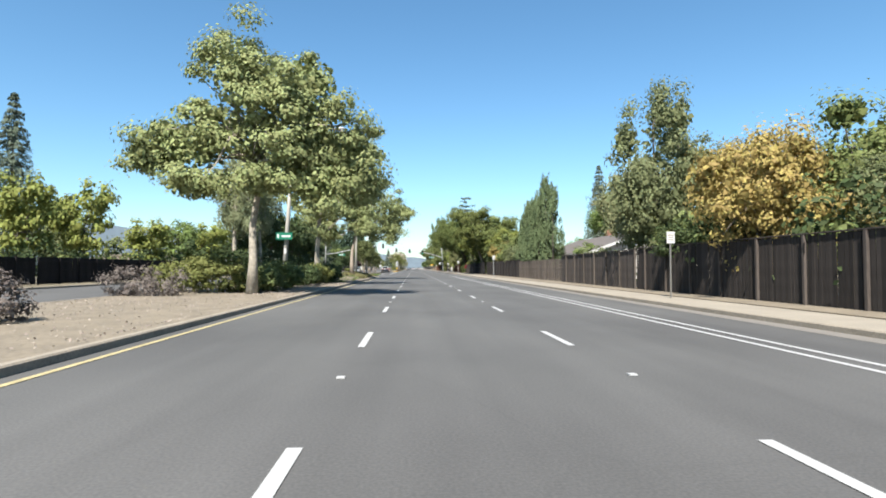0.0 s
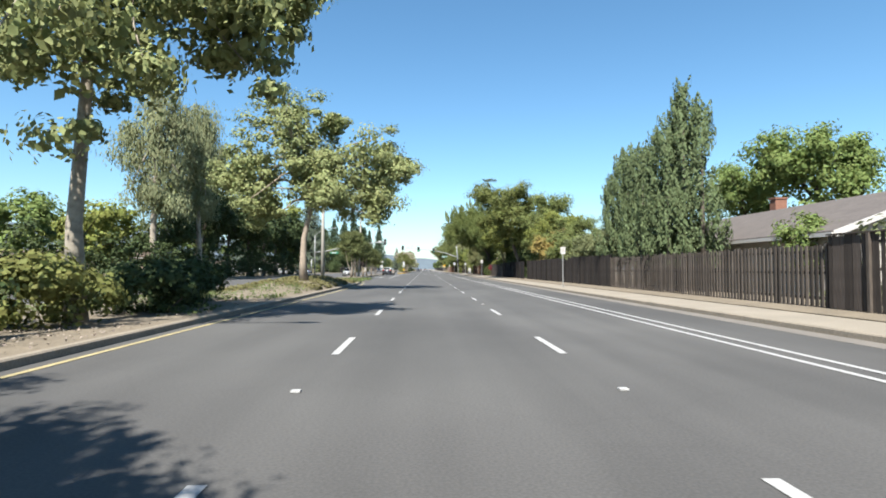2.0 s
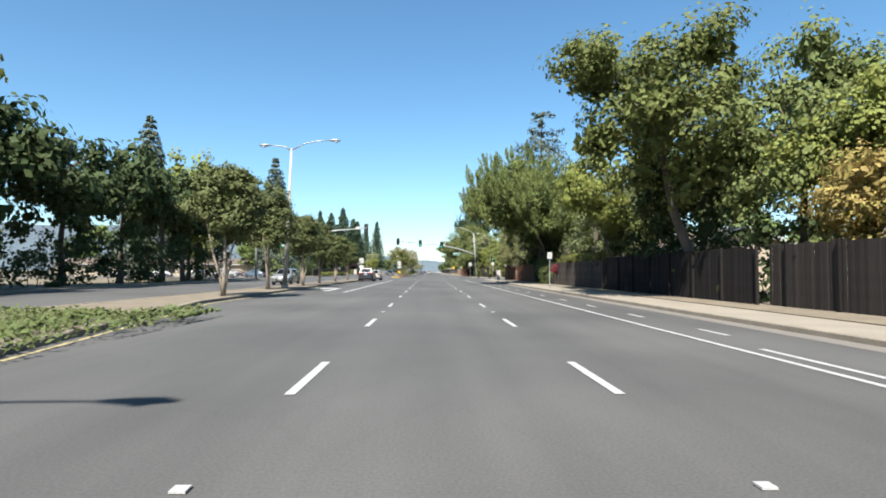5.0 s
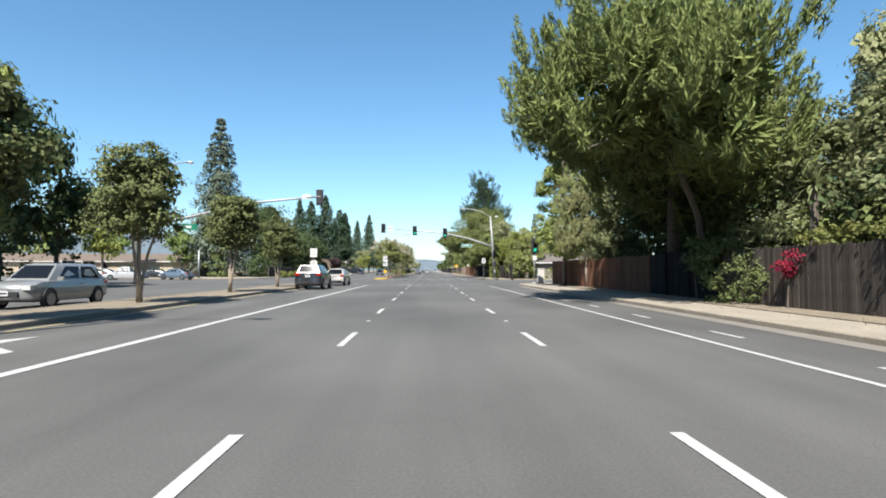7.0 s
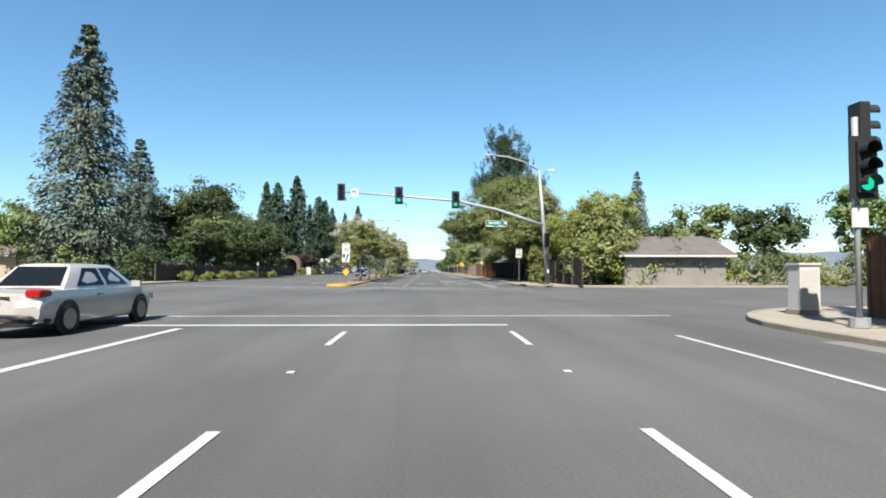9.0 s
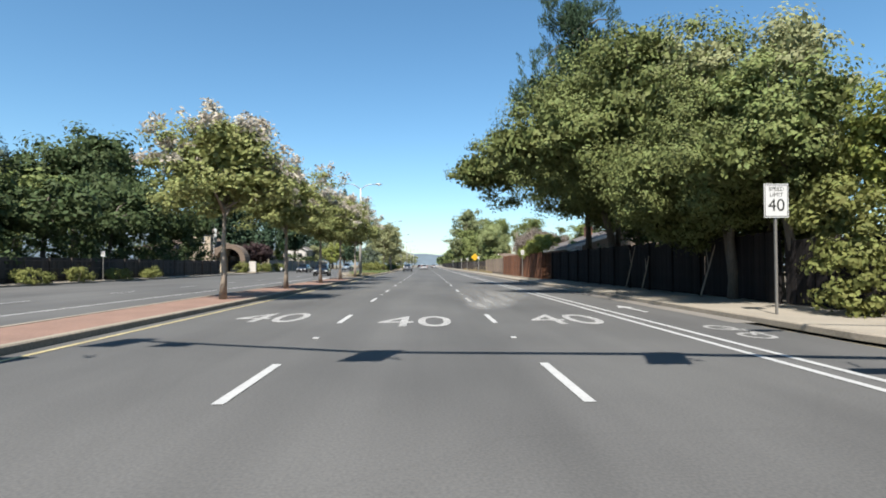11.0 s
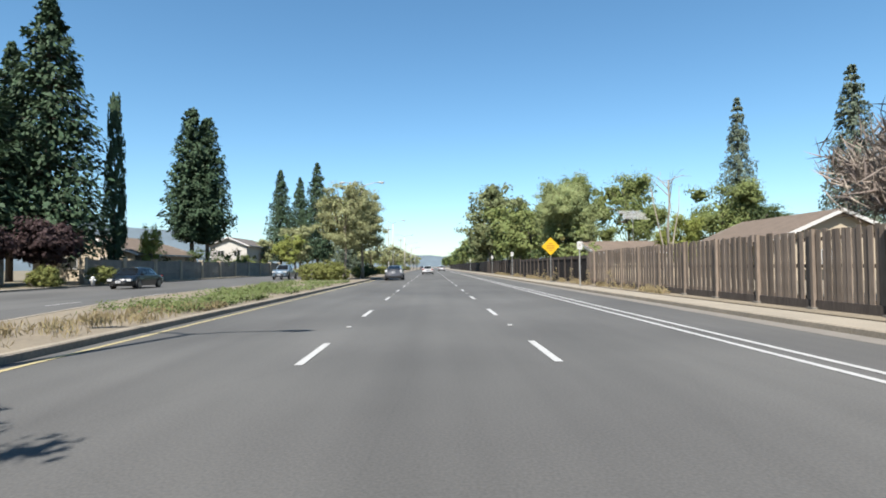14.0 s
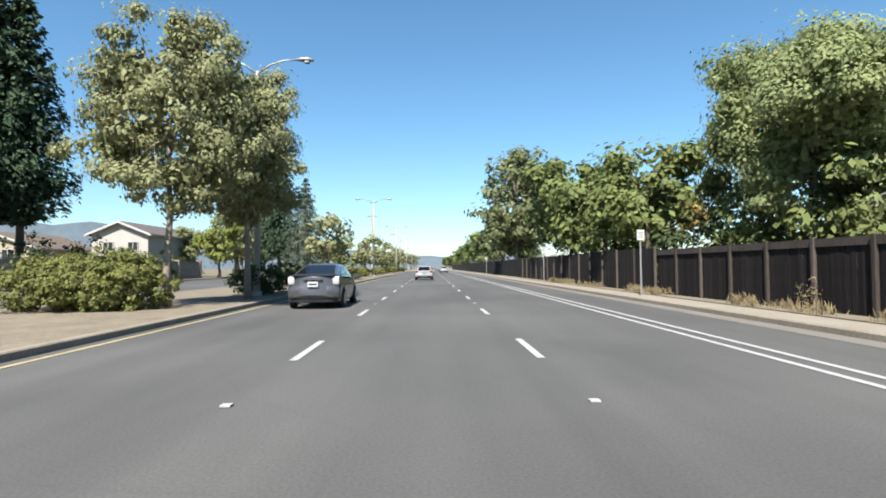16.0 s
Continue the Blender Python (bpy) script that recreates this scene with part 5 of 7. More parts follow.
plant("bare_tree", DEAD, 15.0, 275.5, H, 0, 0.98, "pale leafless tree with thin upright limbs")
plant("garden_tree", ROUND["oakish"], 30, 297, -0.2, 0, 1.4, "dark green tree behind the low house")
plant("garden_tree", ROUND["dark"], 36, 301, -0.06, 90, 1.3, "dark green tree behind the low house")
# rows along the road's far end
far_rng = random.Random(3)
for i in range(34):
    y = 372 + i * 15
    plant("far_tree", DISTANT[far_rng.choice(("oakish", "dark", "green", "grey", "oakish"))], far_rng.uniform(13.5, 19), y, H, far_rng.uniform(0, 360), far_rng.uniform(0.9, 1.5), "green tree far along the road", group="far roadside trees")
    plant("far_tree", DISTANT[far_rng.choice(("oakish", "dark", "syc", "syc", "oakish"))], far_rng.uniform(-36, -29), y, H, far_rng.uniform(0, 360), far_rng.uniform(0.9, 1.5), "green tree far along the road", group="far roadside trees")
# gardens and distance along the side street
for i, (key, x, y, s) in enumerate((("oakish", 24, 194.5, 1.0), ("dark", 31, 196, 1.1), ("green", 39, 194, 1.1), ("oakish", 48, 197, 1.2), ("dark", 58, 195, 1.2), ("oakish", 28, 152, 1.2), ("dark", 36, 154, 1.1), ("green", 45, 152, 1.2), ("oakish", 55, 155, 1.2), ("dark", 20, 193.5, 0.8))):
    plant("garden_tree", FARROUND[key], x, y, H if x < 30 else -0.06, i * 50, s, "green garden tree along the side street", group="side street trees")
for i in range(26):
    a = far_rng.uniform(0, 1)
    plant("far_tree", DISTANT[far_rng.choice(("oakish", "dark", "green", "grey"))], (1 if i % 2 else -1) * far_rng.uniform(72, 150), (92 if i % 4 < 2 else 200) + a * 48, -0.06, far_rng.uniform(0, 360), far_rng.uniform(1.1, 1.7), "green tree in the distance", group="far roadside trees")


# ---- shrubs, hedges, ground cover ----
def shrub(name, seed, lobes, leafmat, n, per, clump, size, x, y, label, category="shrub", group="", z=H, twigs=1, flat=0.8):
    rng = np.random.default_rng(seed)
    c, p, up = clump_points(rng, lobes, n, per, clump, flat, 0.5)
    p[:, 2] = np.abs(p[:, 2])
    ob = thing(name, x, y, z, 0, label, category, group)
    part("foliage", leaves("foliage", p, size * rng.uniform(0.6, 1.3, len(p)), up, rng=rng), leafmat, ob)
    s = Shape()
    for i in rng.choice(len(c), twigs):
        lo = c[i] * np.array((0.55, 0.9, 0))
        s.tube([tuple(lo), tuple(c[i])], [0.04, 0.012], 5, False)
    part("stem", s, M_BARK, ob)
    return ob


shrub("dry_shrub", 101, [(0, 0, 0.5, 0.8, 0.9, 0.6)], L_DRYBUSH, 60, 60, 0.35, 0.1, -10.0, 12.6, "leafless purple-grey dry shrub on bare soil")
shrub("dry_shrub", 102, [(0, 0, 0.45, 1.7, 1.0, 0.62), (-0.8, 0.2, 0.5, 1.0, 0.9, 0.6)], L_DRYBUSH, 90, 60, 0.38, 0.1, -12.4, 24.8, "leafless purple-grey dry shrub beside green hedge")
for i, (x, y, rx, ry, rz) in enumerate(((-12.6, 28.5, 1.4, 1.6, 1.35), (-10.4, 27.4, 2.1, 1.6, 1.75), (-8.7, 28.2, 1.2, 1.5, 1.1), (-8.7, 31.0, 1.5, 1.7, 1.4), (-9.0, 34.4, 1.6, 1.9, 1.4), (-8.5, 38.2, 1.55, 1.8, 1.35), (-8.4, 41.6, 1.55, 1.6, 1.4), (-8.0, 45.4, 1.35, 1.6, 1.3), (-8.4, 49.0, 1.5, 1.7, 1.35), (-9.5, 51.2, 1.05, 1.3, 1.25))):
    shrub("median_shrub", 110 + i, [(0, 0, rz * 0.5, rx, ry, rz * 0.5), (0.3, -0.4, rz * 0.72, rx * 0.6, ry * 0.6, rz * 0.32)], (L_SHRUB, L_SHRUB, L_IVY, L_SHRUB, L_IVY, L_DARK, L_SHRUB, L_DARK, L_DARK, L_DARK)[i], 95, 48, 0.42, 0.15, x, y, "dense evergreen shrub in the median hedge", group="median hedge shrubs")
shrub("clipped_hedge", 131, [(x, 0.2, 0.78, 1.0, 1.9, 0.92 - 0.04 * x * x) for x in (-1.5, -0.75, 0, 0.75, 1.4)], L_SHRUB, 560, 44, 0.26, 0.12, -10.1, 294.0, "broad rounded olive-green hedge on the median", "hedge")
shrub("median_shrub", 132, [(0, 0, 0.7, 1.3, 3.0, 0.7)], L_DARK, 110, 46, 0.4, 0.15, -7.6, 303.5, "low dark green shrub beneath the plane trees", group="low median shrubs")
for i in range(9):
    shrub("median_shrub", 140 + i, [(0, 0, 0.6, 1.4, 2.4, 0.6)], L_SHRUB, 60, 34, 0.5, 0.24, -9.2 + (i % 2) * 0.8, 318 + i * 17, "low olive shrub far along the median", group="low median shrubs")


def ground_cover(name, seed, x0, x1, y0, y1, n, leafmat, label, size=0.13, hmax=0.35, patch=1.1, blade=False):
    """Loose ivy in uneven patches that climb to hmax."""
    rng = np.random.default_rng(seed)
    k = 60
    c = np.stack([rng.uniform(x0, x1, k), rng.uniform(y0, y1, k)], 1)
    pick = rng.integers(0, k, n)
    o = rng.normal(size=(n, 2)) * patch * 0.5
    p = c[pick] + o
    p[:, 0] = np.clip(p[:, 0], x0, x1)
    z = H + 0.02 + hmax * rng.random(n) * np.exp(-(o ** 2).sum(1) / patch ** 2) + np.array([mound(px, py) for px, py in p])
    P = np.stack([p[:, 0], p[:, 1], z], 1)
    up = np.array((0, -0.25, 1.0)) + rng.normal(size=(n, 3)) * 0.5
    lie = None
    if blade:                                                  # standing straw
        up, lie = rng.normal(size=(n, 3)) * np.array((1, 1, 0.2)), np.array((0, 0, 1.0)) + rng.normal(size=(n, 3)) * 0.35
    return part(name, leaves(name, P, size * rng.uniform(0.6, 1.4, n), up, aspect=0.1 if blade else 0.62, along=lie, rng=rng), leafmat, label=label, kind="stuff")


ground_cover("ivy_ground_cover", 151, -11.0, -6.3, 58, 78, 9500, L_DRYIVY, "patchy browning ivy over dry median soil", hmax=0.24, patch=0.7)
ground_cover("ivy_ground_cover", 159, -12.6, -6.4, 45, 61, 4200, L_IVY, "thin ivy and weeds over brown soil", hmax=0.18, patch=0.8, size=0.11)
ground_cover("ivy_ground_cover", 152, -12.2, -6.3, 78, 92, 8000, L_IVY, "patchy ivy over dry median soil", hmax=0.25)
ground_cover("ivy_ground_cover", 153, -9.6, -6.35, 256, 272, 8500, L_IVY, "patchy green ivy over dry median soil", hmax=0.3, patch=0.75, size=0.09)
ground_cover("ivy_ground_cover", 154, -12.0, -6.35, 268, 287, 5000, L_IVY, "patchy ivy over dry median soil", hmax=0.25, patch=0.7, size=0.1)
ground_cover("dry_grass", 155, -8.2, -6.3, 242, 258, 3200, L_STRAW, "dry straw tufts on the median", size=0.19, hmax=0.2, patch=0.4, blade=True)
ground_cover("dry_grass", 156, 9.1, 9.6, 262, 320, 3600, L_STRAW, "dry weeds along the fence foot", size=0.24, hmax=0.3, patch=0.35, blade=True)
ground_cover("leaf_litter", 157, 8.6, 11.0, 118, 152, 1500, L_TWIG, "dead leaves on the pavement edge", size=0.045, hmax=0.03, patch=1.4)
ground_cover("leaf_litter", 158, -13.0, -6.2, 4, 58, 6000, L_TWIG, "dry straw litter on bare soil", size=0.05, hmax=0.03, patch=2.2)
shrub("bougainvillea", 160, [(0, 0, 1.45, 0.3, 0.42, 0.42)], L_FLOWER, 16, 36, 0.24, 0.1, 11.05, 126.6, "red flowering bougainvillea against the fence")
shrub("fence_creeper", 161, [(0, 0, 1.2, 0.7, 2.2, 1.1), (0.1, 1.6, 2.0, 0.7, 1.4, 0.7)], L_IVY, 110, 46, 0.4, 0.13, 11.0, 130.2, "dark green creeper mound over the fence")
shrub("fence_creeper", 162, [(0, y, 2.3, 0.45, 1.5, 0.32) for y in (0, 3, 6, 9, 12)], L_SHRUB, 110, 40, 0.32, 0.13, 11.5, 113.5, "olive-green creeper along the fence top", z=H)
shrub("fence_creeper", 163, [(0, y, 3.0, 1.3, 1.6, 1.1) for y in (0, 2.4, 4.8, 7.2, 9.6)], L_GREY, 190, 46, 0.55, 0.2, 13.0, 68.5, "pale green overgrown hedge above the fence")
shrub("corner_creeper", 164, [(0, 0, 3.4, 1.9, 2.6, 3.3), (1.6, -1.0, 4.2, 1.9, 1.9, 2.6), (-0.3, 1.6, 2.4, 1.4, 1.6, 2.2)], L_CRAPE, 300, 52, 0.75, 0.24, 13.2, 190.6, "tall mass of olive-green ivy at the corner")
shrub("fence_shrub", 165, [(0, 0, 0.9, 0.6, 0.9, 0.9), (0.1, 0.5, 2.2, 0.8, 1.2, 1.2)], L_SHRUB, 90, 46, 0.4, 0.15, 10.2, 197.3, "shrub spilling in front of the fence")
shrub("fence_shrub", 166, [(0, 0, 0.5, 0.5, 0.5, 0.5)], L_IVY, 36, 40, 0.3, 0.13, 10.0, 193.3, "small green shrub against the dark fence")
shrub("fence_shrub", 167, [(0, y, 3.2, 1.8, 2.2, 1.7) for y in (0, 3.4, 6.8)], L_CRAPE, 160, 46, 0.7, 0.24, 13.4, 201, "olive-green foliage above the fence")
shrub("vine_tree", 168, [(0, -2.6, 2.85, 0.75, 1.5, 0.8), (0.1, 0, 2.75, 0.7, 1.7, 0.8), (0, 2.8, 2.4, 0.55, 1.7, 0.5), (0.9, -1.2, 3.3, 1.2, 2.2, 0.6)], L_YELGREEN, 210, 52, 0.42, 0.16, 9.85, 235.4, "bright yellow-green vine spilling over the fence")
for i in range(7):
    shrub("verge_shrub", 170 + i, [(0, 0, 0.45, 0.9, 1.3, 0.5)], L_SHRUB, 40, 36, 0.35, 0.17, -24.9, 205 + i * 5.2, "low olive shrub in front of the far fence", group="verge shrubs")
for i, (x, y) in enumerate(((-27.0, 268), (-26.6, 272.5), (-27.3, 281), (-26.8, 287))):
    shrub("clipped_bush", 180 + i, [(0, 0, 0.75, 1.1, 1.1, 0.8)], L_SHRUB, 70, 44, 0.35, 0.17, x, y, "round clipped bush beside the pavement", group="clipped bushes")
for i in range(6):
    shrub("weed", 190 + i, [(0, 0, 0.5, 0.16, 0.2, 0.5)], L_STRAW, 12, 14, 0.2, 0.06, 9.35 + 0.05 * (i % 3), 269.5 + i * 4.2, "tall dry weed at the fence foot", category="weed", group="fence weeds")
def yucca(x, y, h, seed, label):
    ob = thing("yucca", x, y, H, 0, label, "shrub", "yuccas")
    part("trunk", Shape().tube([(0, 0, 0), (0.05, 0.03, h * 0.5), (0.05, 0, h)], [0.17, 0.13, 0.12], 8), M_BARK, ob)
    blades = Shape()
    yr = random.Random(seed)
    b0 = Vector((0.05, 0, h))
    for k in range(95):
        a, e, l = yr.uniform(0, 6.283), yr.uniform(-0.7, 1.4), yr.uniform(0.7, 1.15)
        d = Vector((math.cos(a) * math.cos(e), math.sin(a) * math.cos(e), math.sin(e)))
        sd = Vector((-math.sin(a), math.cos(a), 0)) * 0.04
        m0, t0 = b0 + d * l * 0.55, b0 + d * l + Vector((0, 0, -0.22 * l))
        blades.quad(b0 - sd, b0 + sd, m0 + sd, m0 - sd).quad(m0 - sd, m0 + sd, t0)
    part("rosette", blades, L_GREY, ob)


yucca(12.2, 127.0, 4.0, 4, "spiky pale green yucca beside the pine")
yucca(12.4, 118.6, 5.3, 5, "tall spiky yucca head above the fence")
# evergreen understorey behind the east fences and far verge
for i, (x, y, l, hh, mat) in enumerate(((13.6, 12, 7, 3.6, L_OAK), (13.0, 18, 8, 4.2, L_DARK), (14.0, 30, 9, 4.4, L_OAK), (14.2, 20, 7, 4.0, L_GOLD), (13.6, 25, 7, 3.8, L_OAK), (13.8, 44, 4, 2.4, L_GREY), (14.2, 86, 9, 3.2, L_OAK), (13.4, 104, 9, 4.8, L_DARK), (13.4, 112, 6, 4.2, L_DARK), (14, 123, 7, 3.2, L_OAK), (14.2, 138, 9, 3.0, L_DARK), (14.0, 150, 5, 3.4, L_OAK), (14.2, 212, 12, 3.4, L_DARK), (14.6, 226, 6, 2.6, L_DARK), (14, 300, 9, 3.0, L_OAK), (12.6, 294, 9, 4.2, L_OAK), (12.8, 305, 9, 4.2, L_DARK), (12.8, 313, 8, 4.0, L_OAK), (13.6, 318, 12, 3.4, L_DARK), (13.6, 342, 14, 3.6, L_DARK),
                                             (-29.5, 28, 9, 2.8, L_DARK), (-29.5, 46, 9, 2.8, L_DARK), (-29.8, 62, 9, 2.8, L_DARK), (-29, 104, 10, 3.6, L_DARK), (-29, 122, 10, 3.8, L_DARK), (-29.5, 212, 11, 5.0, L_DARK), (-29, 228, 11, 5.2, L_DARK), (-29, 243, 10, 5.0, L_DARK), (-29, 254, 6, 4.4, L_DARK), (13.8, 145, 8, 5.0, L_DARK), (14.2, 132, 8, 5.2, L_DARK), (13.1, 137.5, 7, 4.6, L_DARK), (13.9, 219, 8, 5.2, L_DARK), (-34, 66, 12, 4.4, L_OAK), (-33, 300, 10, 3.6, L_DARK), (-34, 206, 9, 4.5, L_OAK), (-34, 220, 11, 4.8, L_DARK), (-34, 236, 11, 4.8, L_DARK), (-35, 252, 11, 4.2, L_OAK), (-31, 322, 10, 3.8, L_DARK), (-33, 345, 12, 3.2, L_OAK), (-27.6, 100, 9, 4.2, L_DARK), (-27.4, 112, 9, 4.4, L_DARK), (-27.4, 124, 9, 4.4, L_DARK), (-27.4, 136, 9, 4.4, L_DARK), (-28, 146, 6, 4.0, L_DARK), (-28.6, 76, 9, 3.8, L_DARK), (-28.2, 85, 9, 4.2, L_DARK), (-31, 80, 8, 3.4, L_OAK), (-28.4, 92, 9, 4.2, L_DARK), (-28.2, 205, 8, 3.4, L_DARK), (-28.0, 216, 9, 3.6, L_DARK), (-28.0, 226, 9, 3.6, L_DARK), (-28.0, 236, 9, 3.6, L_DARK), (-28.0, 246, 9, 3.6, L_DARK))):
    shrub("understorey", 200 + i, [(0, y2, hh * 0.5, 1.5, l * 0.3, hh * 0.55) for y2 in (-l * 0.66, -l * 0.2, l * 0.25, l * 0.7)], mat, 50, 40, 1.0, 0.3, x, y, "dense dark evergreen hedge behind the boundary", category="hedge", group="boundary hedges")


for i, (x, y) in enumerate(((15.5, 189.6), (19.5, 189.8), (23.5, 190), (27.5, 190), (31.5, 190.2), (36, 190.2), (41, 190.4))):
    shrub("side_hedge", 260 + i, [(x2, 0, 1.3, 1.3, 1.0, 1.3) for x2 in (-1.4, 0, 1.4)], (L_YELGREEN, L_IVY)[i % 2], 60, 40, 0.7, 0.22, x, y, "leafy hedge along the side street", category="hedge", group="side street hedges", z=H if x < 29 else -0.05)


# ---- fences ----
def board_fence(x, y0, y1, h, bw, gap, wood, post_wood, label, posts=2.4, cap=False, proud=True, ragged=0.04, fascia=False, x1=None, seed=0, kick=False, lap=0.0):
    """Upright boards, each a part, on rails with posts; it faces the road."""
    rng = random.Random(seed)
    x1 = x if x1 is None else x1
    ln = math.hypot(x1 - x, y1 - y0)
    ob = thing("board_fence", x, y0, H, -math.degrees(math.atan2(x1 - x, y1 - y0)), label, "fence", "roadside fences")
    variants = []
    for i in range(4):
        hh = h + rng.uniform(-ragged, ragged)
        s = Shape()
        w2 = bw / 2
        s.prism([(-0.011, -w2), (0.011, -w2), (0.011, w2), (-0.011, w2)], 0.02 + rng.random() * 0.03, hh)
        me = s.mesh("board")
        me.materials.append(wood)
        variants.append(me)
    y, side = bw / 2, 1
    while y < ln:
        o = new("board", rng.choice(variants))
        o.parent = ob
        o.matrix_basis = pose(rng.uniform(-0.008, 0.008) + side * lap / 2, y, 0, rng.gauss(0, 0.35), 0, rng.gauss(0, 1.5 + 60 * lap))
        side = -side
        y += bw + gap
    for z in (0.3, h * 0.55, h - 0.22):
        part("rail", Shape().box((0.05, ln / 2, z), (0.05, ln, 0.09)), post_wood, ob)
    pm = Shape().box((-0.05 if proud else 0.06, 0, h / 2), (0.09, 0.1, h + (0.03 if cap else 0.06))).mesh("post")
    pm.materials.append(post_wood)
    for i in range(int(ln / posts) + 1):
        o = new("post", pm)
        o.parent, o.location = ob, (0, i * posts, 0)
    if cap:
        part("cap_rail", Shape().box((0, ln / 2, h + 0.045), (0.14, ln, 0.04)), post_wood, ob)
    if kick:
        part("kick_board", Shape().box((-0.03, ln / 2, 0.13), (0.03, ln, 0.24)), W_GREY, ob, "dark board along the fence foot")
        fm = Shape().prism([(-0.17, -0.12), (0.02, -0.12), (0.02, 0.12), (-0.17, 0.12)], -0.02, 0.07).mesh("post_footing")
        fm.materials.append(M_GUTTER)
        for i in range(int(ln / posts) + 1):
            o = new("post_footing", fm)
            o.parent, o.location = ob, (0, i * posts, 0)
    if fascia:
        part("fascia_board", Shape().box((-0.035, ln / 2, h - 0.1), (0.03, ln, 0.2)), post_wood, ob)
    return ob


# Grey-brown fence; the darker wood tone puts tree shade into its boards.
board_fence(11.35, 0, 30, 2.2, 0.14, 0.012, W_DUSK, W_GREY, "weathered board fence toned dark for tree shade, with posts and cap rail", cap=True, seed=1)
board_fence(11.3, 30, 46, 2.15, 0.14, 0.02, W_GREY, W_STAKE, "weathered dark board fence with proud grey posts", cap=True, seed=2, x1=11.5)
board_fence(11.6, 46.2, 66, 1.95, 0.09, 0.024, W_STAKE, W_DARK, "grey-brown stake fence of narrow uneven boards", proud=False, ragged=0.07, seed=3, x1=11.75, lap=0.03)
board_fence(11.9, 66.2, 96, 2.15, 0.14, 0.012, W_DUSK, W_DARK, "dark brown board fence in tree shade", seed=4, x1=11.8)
# Darker wood than the next stretch of this fence, standing in for shade.
board_fence(11.5, 96.2, 113.6, 2.1, 0.13, 0.012, W_DARK, W_DARK, "weathered board fence, its colour darkened for tree shade", ragged=0.06, seed=5, x1=11.4)
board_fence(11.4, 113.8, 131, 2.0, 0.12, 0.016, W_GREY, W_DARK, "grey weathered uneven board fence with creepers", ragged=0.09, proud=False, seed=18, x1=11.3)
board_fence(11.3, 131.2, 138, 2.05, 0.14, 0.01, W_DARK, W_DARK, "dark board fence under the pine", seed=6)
board_fence(11.3, 138.2, 159.4, 2.0, 0.14, 0.004, W_RED, W_RED, "red-brown stained board fence", proud=False, seed=7, x1=11.0, lap=0.02)
board_fence(11.1, 159.6, 159.7, 2.0, 0.14, 0.008, W_RED, W_RED, "red-brown board fence along the side street", proud=False, seed=17, x1=26)
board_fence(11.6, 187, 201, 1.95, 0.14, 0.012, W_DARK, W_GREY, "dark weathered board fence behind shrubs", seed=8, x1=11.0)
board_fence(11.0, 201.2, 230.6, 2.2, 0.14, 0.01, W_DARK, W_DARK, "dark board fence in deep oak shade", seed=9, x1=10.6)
board_fence(9.75, 231, 252, 2.2, 0.15, -0.022, W_RED, W_RED, "red-brown upright board fence", proud=False, ragged=0.05, seed=10, x1=9.55, lap=0.034)
board_fence(9.8, 230.72, 230.82, 2.2, 0.14, 0.01, W_RED, W_RED, "short red-brown return of board fence", proud=False, seed=31, x1=10.75)
board_fence(9.7, 252.2, 275.2, 2.0, 0.14, 0.024, W_BROWN, W_BROWN, "sun-bleached brown board fence with low posts", kick=True, seed=11, x1=9.85, lap=0.02)
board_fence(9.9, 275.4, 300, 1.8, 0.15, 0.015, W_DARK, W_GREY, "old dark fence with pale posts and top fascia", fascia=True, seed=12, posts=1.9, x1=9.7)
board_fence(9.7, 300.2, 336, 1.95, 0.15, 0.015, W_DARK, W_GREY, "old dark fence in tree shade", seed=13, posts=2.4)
board_fence(-27.0, 2, 40, 1.9, 0.2, 0.01, W_DARK, W_DARK, "dark board fence across the road", seed=14, proud=False)
board_fence(-27.0, 40.2, 74, 1.9, 0.2, 0.01, W_DARK, W_DARK, "dark board fence across the road", seed=15, proud=False)
board_fence(-26.0, 200, 256, 1.7, 0.28, 0.01, W_GREY, W_GREY, "low brown board fence across the road", seed=16, proud=False)
for y0 in (336.3, 420):
    farf = Shape()
    for k in range(84 if y0 < 400 else 100):
        farf.box((9.8 + 0.02 * (k % 2), y0 + k + 0.49, H + 1.0), (0.04, 0.97, 2.0))
    tagged(part("far_board_fence", farf, W_DARK, label="dark board fence far along the road"), category="fence", group="roadside fences")


for y0, dy, l in ((212.9, -0.9, 2.1), (205.1, -0.8, 1.9), (210.8, -0.5, 1.6)):
    br = thing("leaning_branch", 10.45, y0, H, 0, "pale bare branch leaning against the dark fence", "branch", "leaning branches")
    part("stem", Shape().tube([(0, 0, 0), (0.12, dy * 0.5, l * 0.55), (0.16, dy, l)], [0.035, 0.03, 0.015], 6), M_SMOOTHBARK, br)
    part("twig", Shape().tube([(0.12, dy * 0.5, l * 0.55), (0.15, dy * 0.2, l * 0.95)], [0.02, 0.008], 5), M_SMOOTHBARK, br)
# painted lattice panel that shows above the oak-shaded fence
lat = thing("lattice_panel", 11.35, 224.4, H, 0, "white painted diagonal lattice above the dark fence", "trellis")
for sg in (-1, 1):
    sm = Shape().box((0.008 * sg, 0, 2.33), (0.008, 0.03, 0.52), tilt=sg * math.radians(45)).mesh("lattice_slat")
    sm.materials.append(M_TRIM)
    for k in range(26):
        o = new("lattice_slat", sm)
        o.parent, o.location = lat, (0, 0.2 + k * 0.14, 0)
for z in (2.13, 2.53):
    part("rail", Shape().box((0, 2.0, z), (0.05, 4.0, 0.05)), M_TRIM, lat)
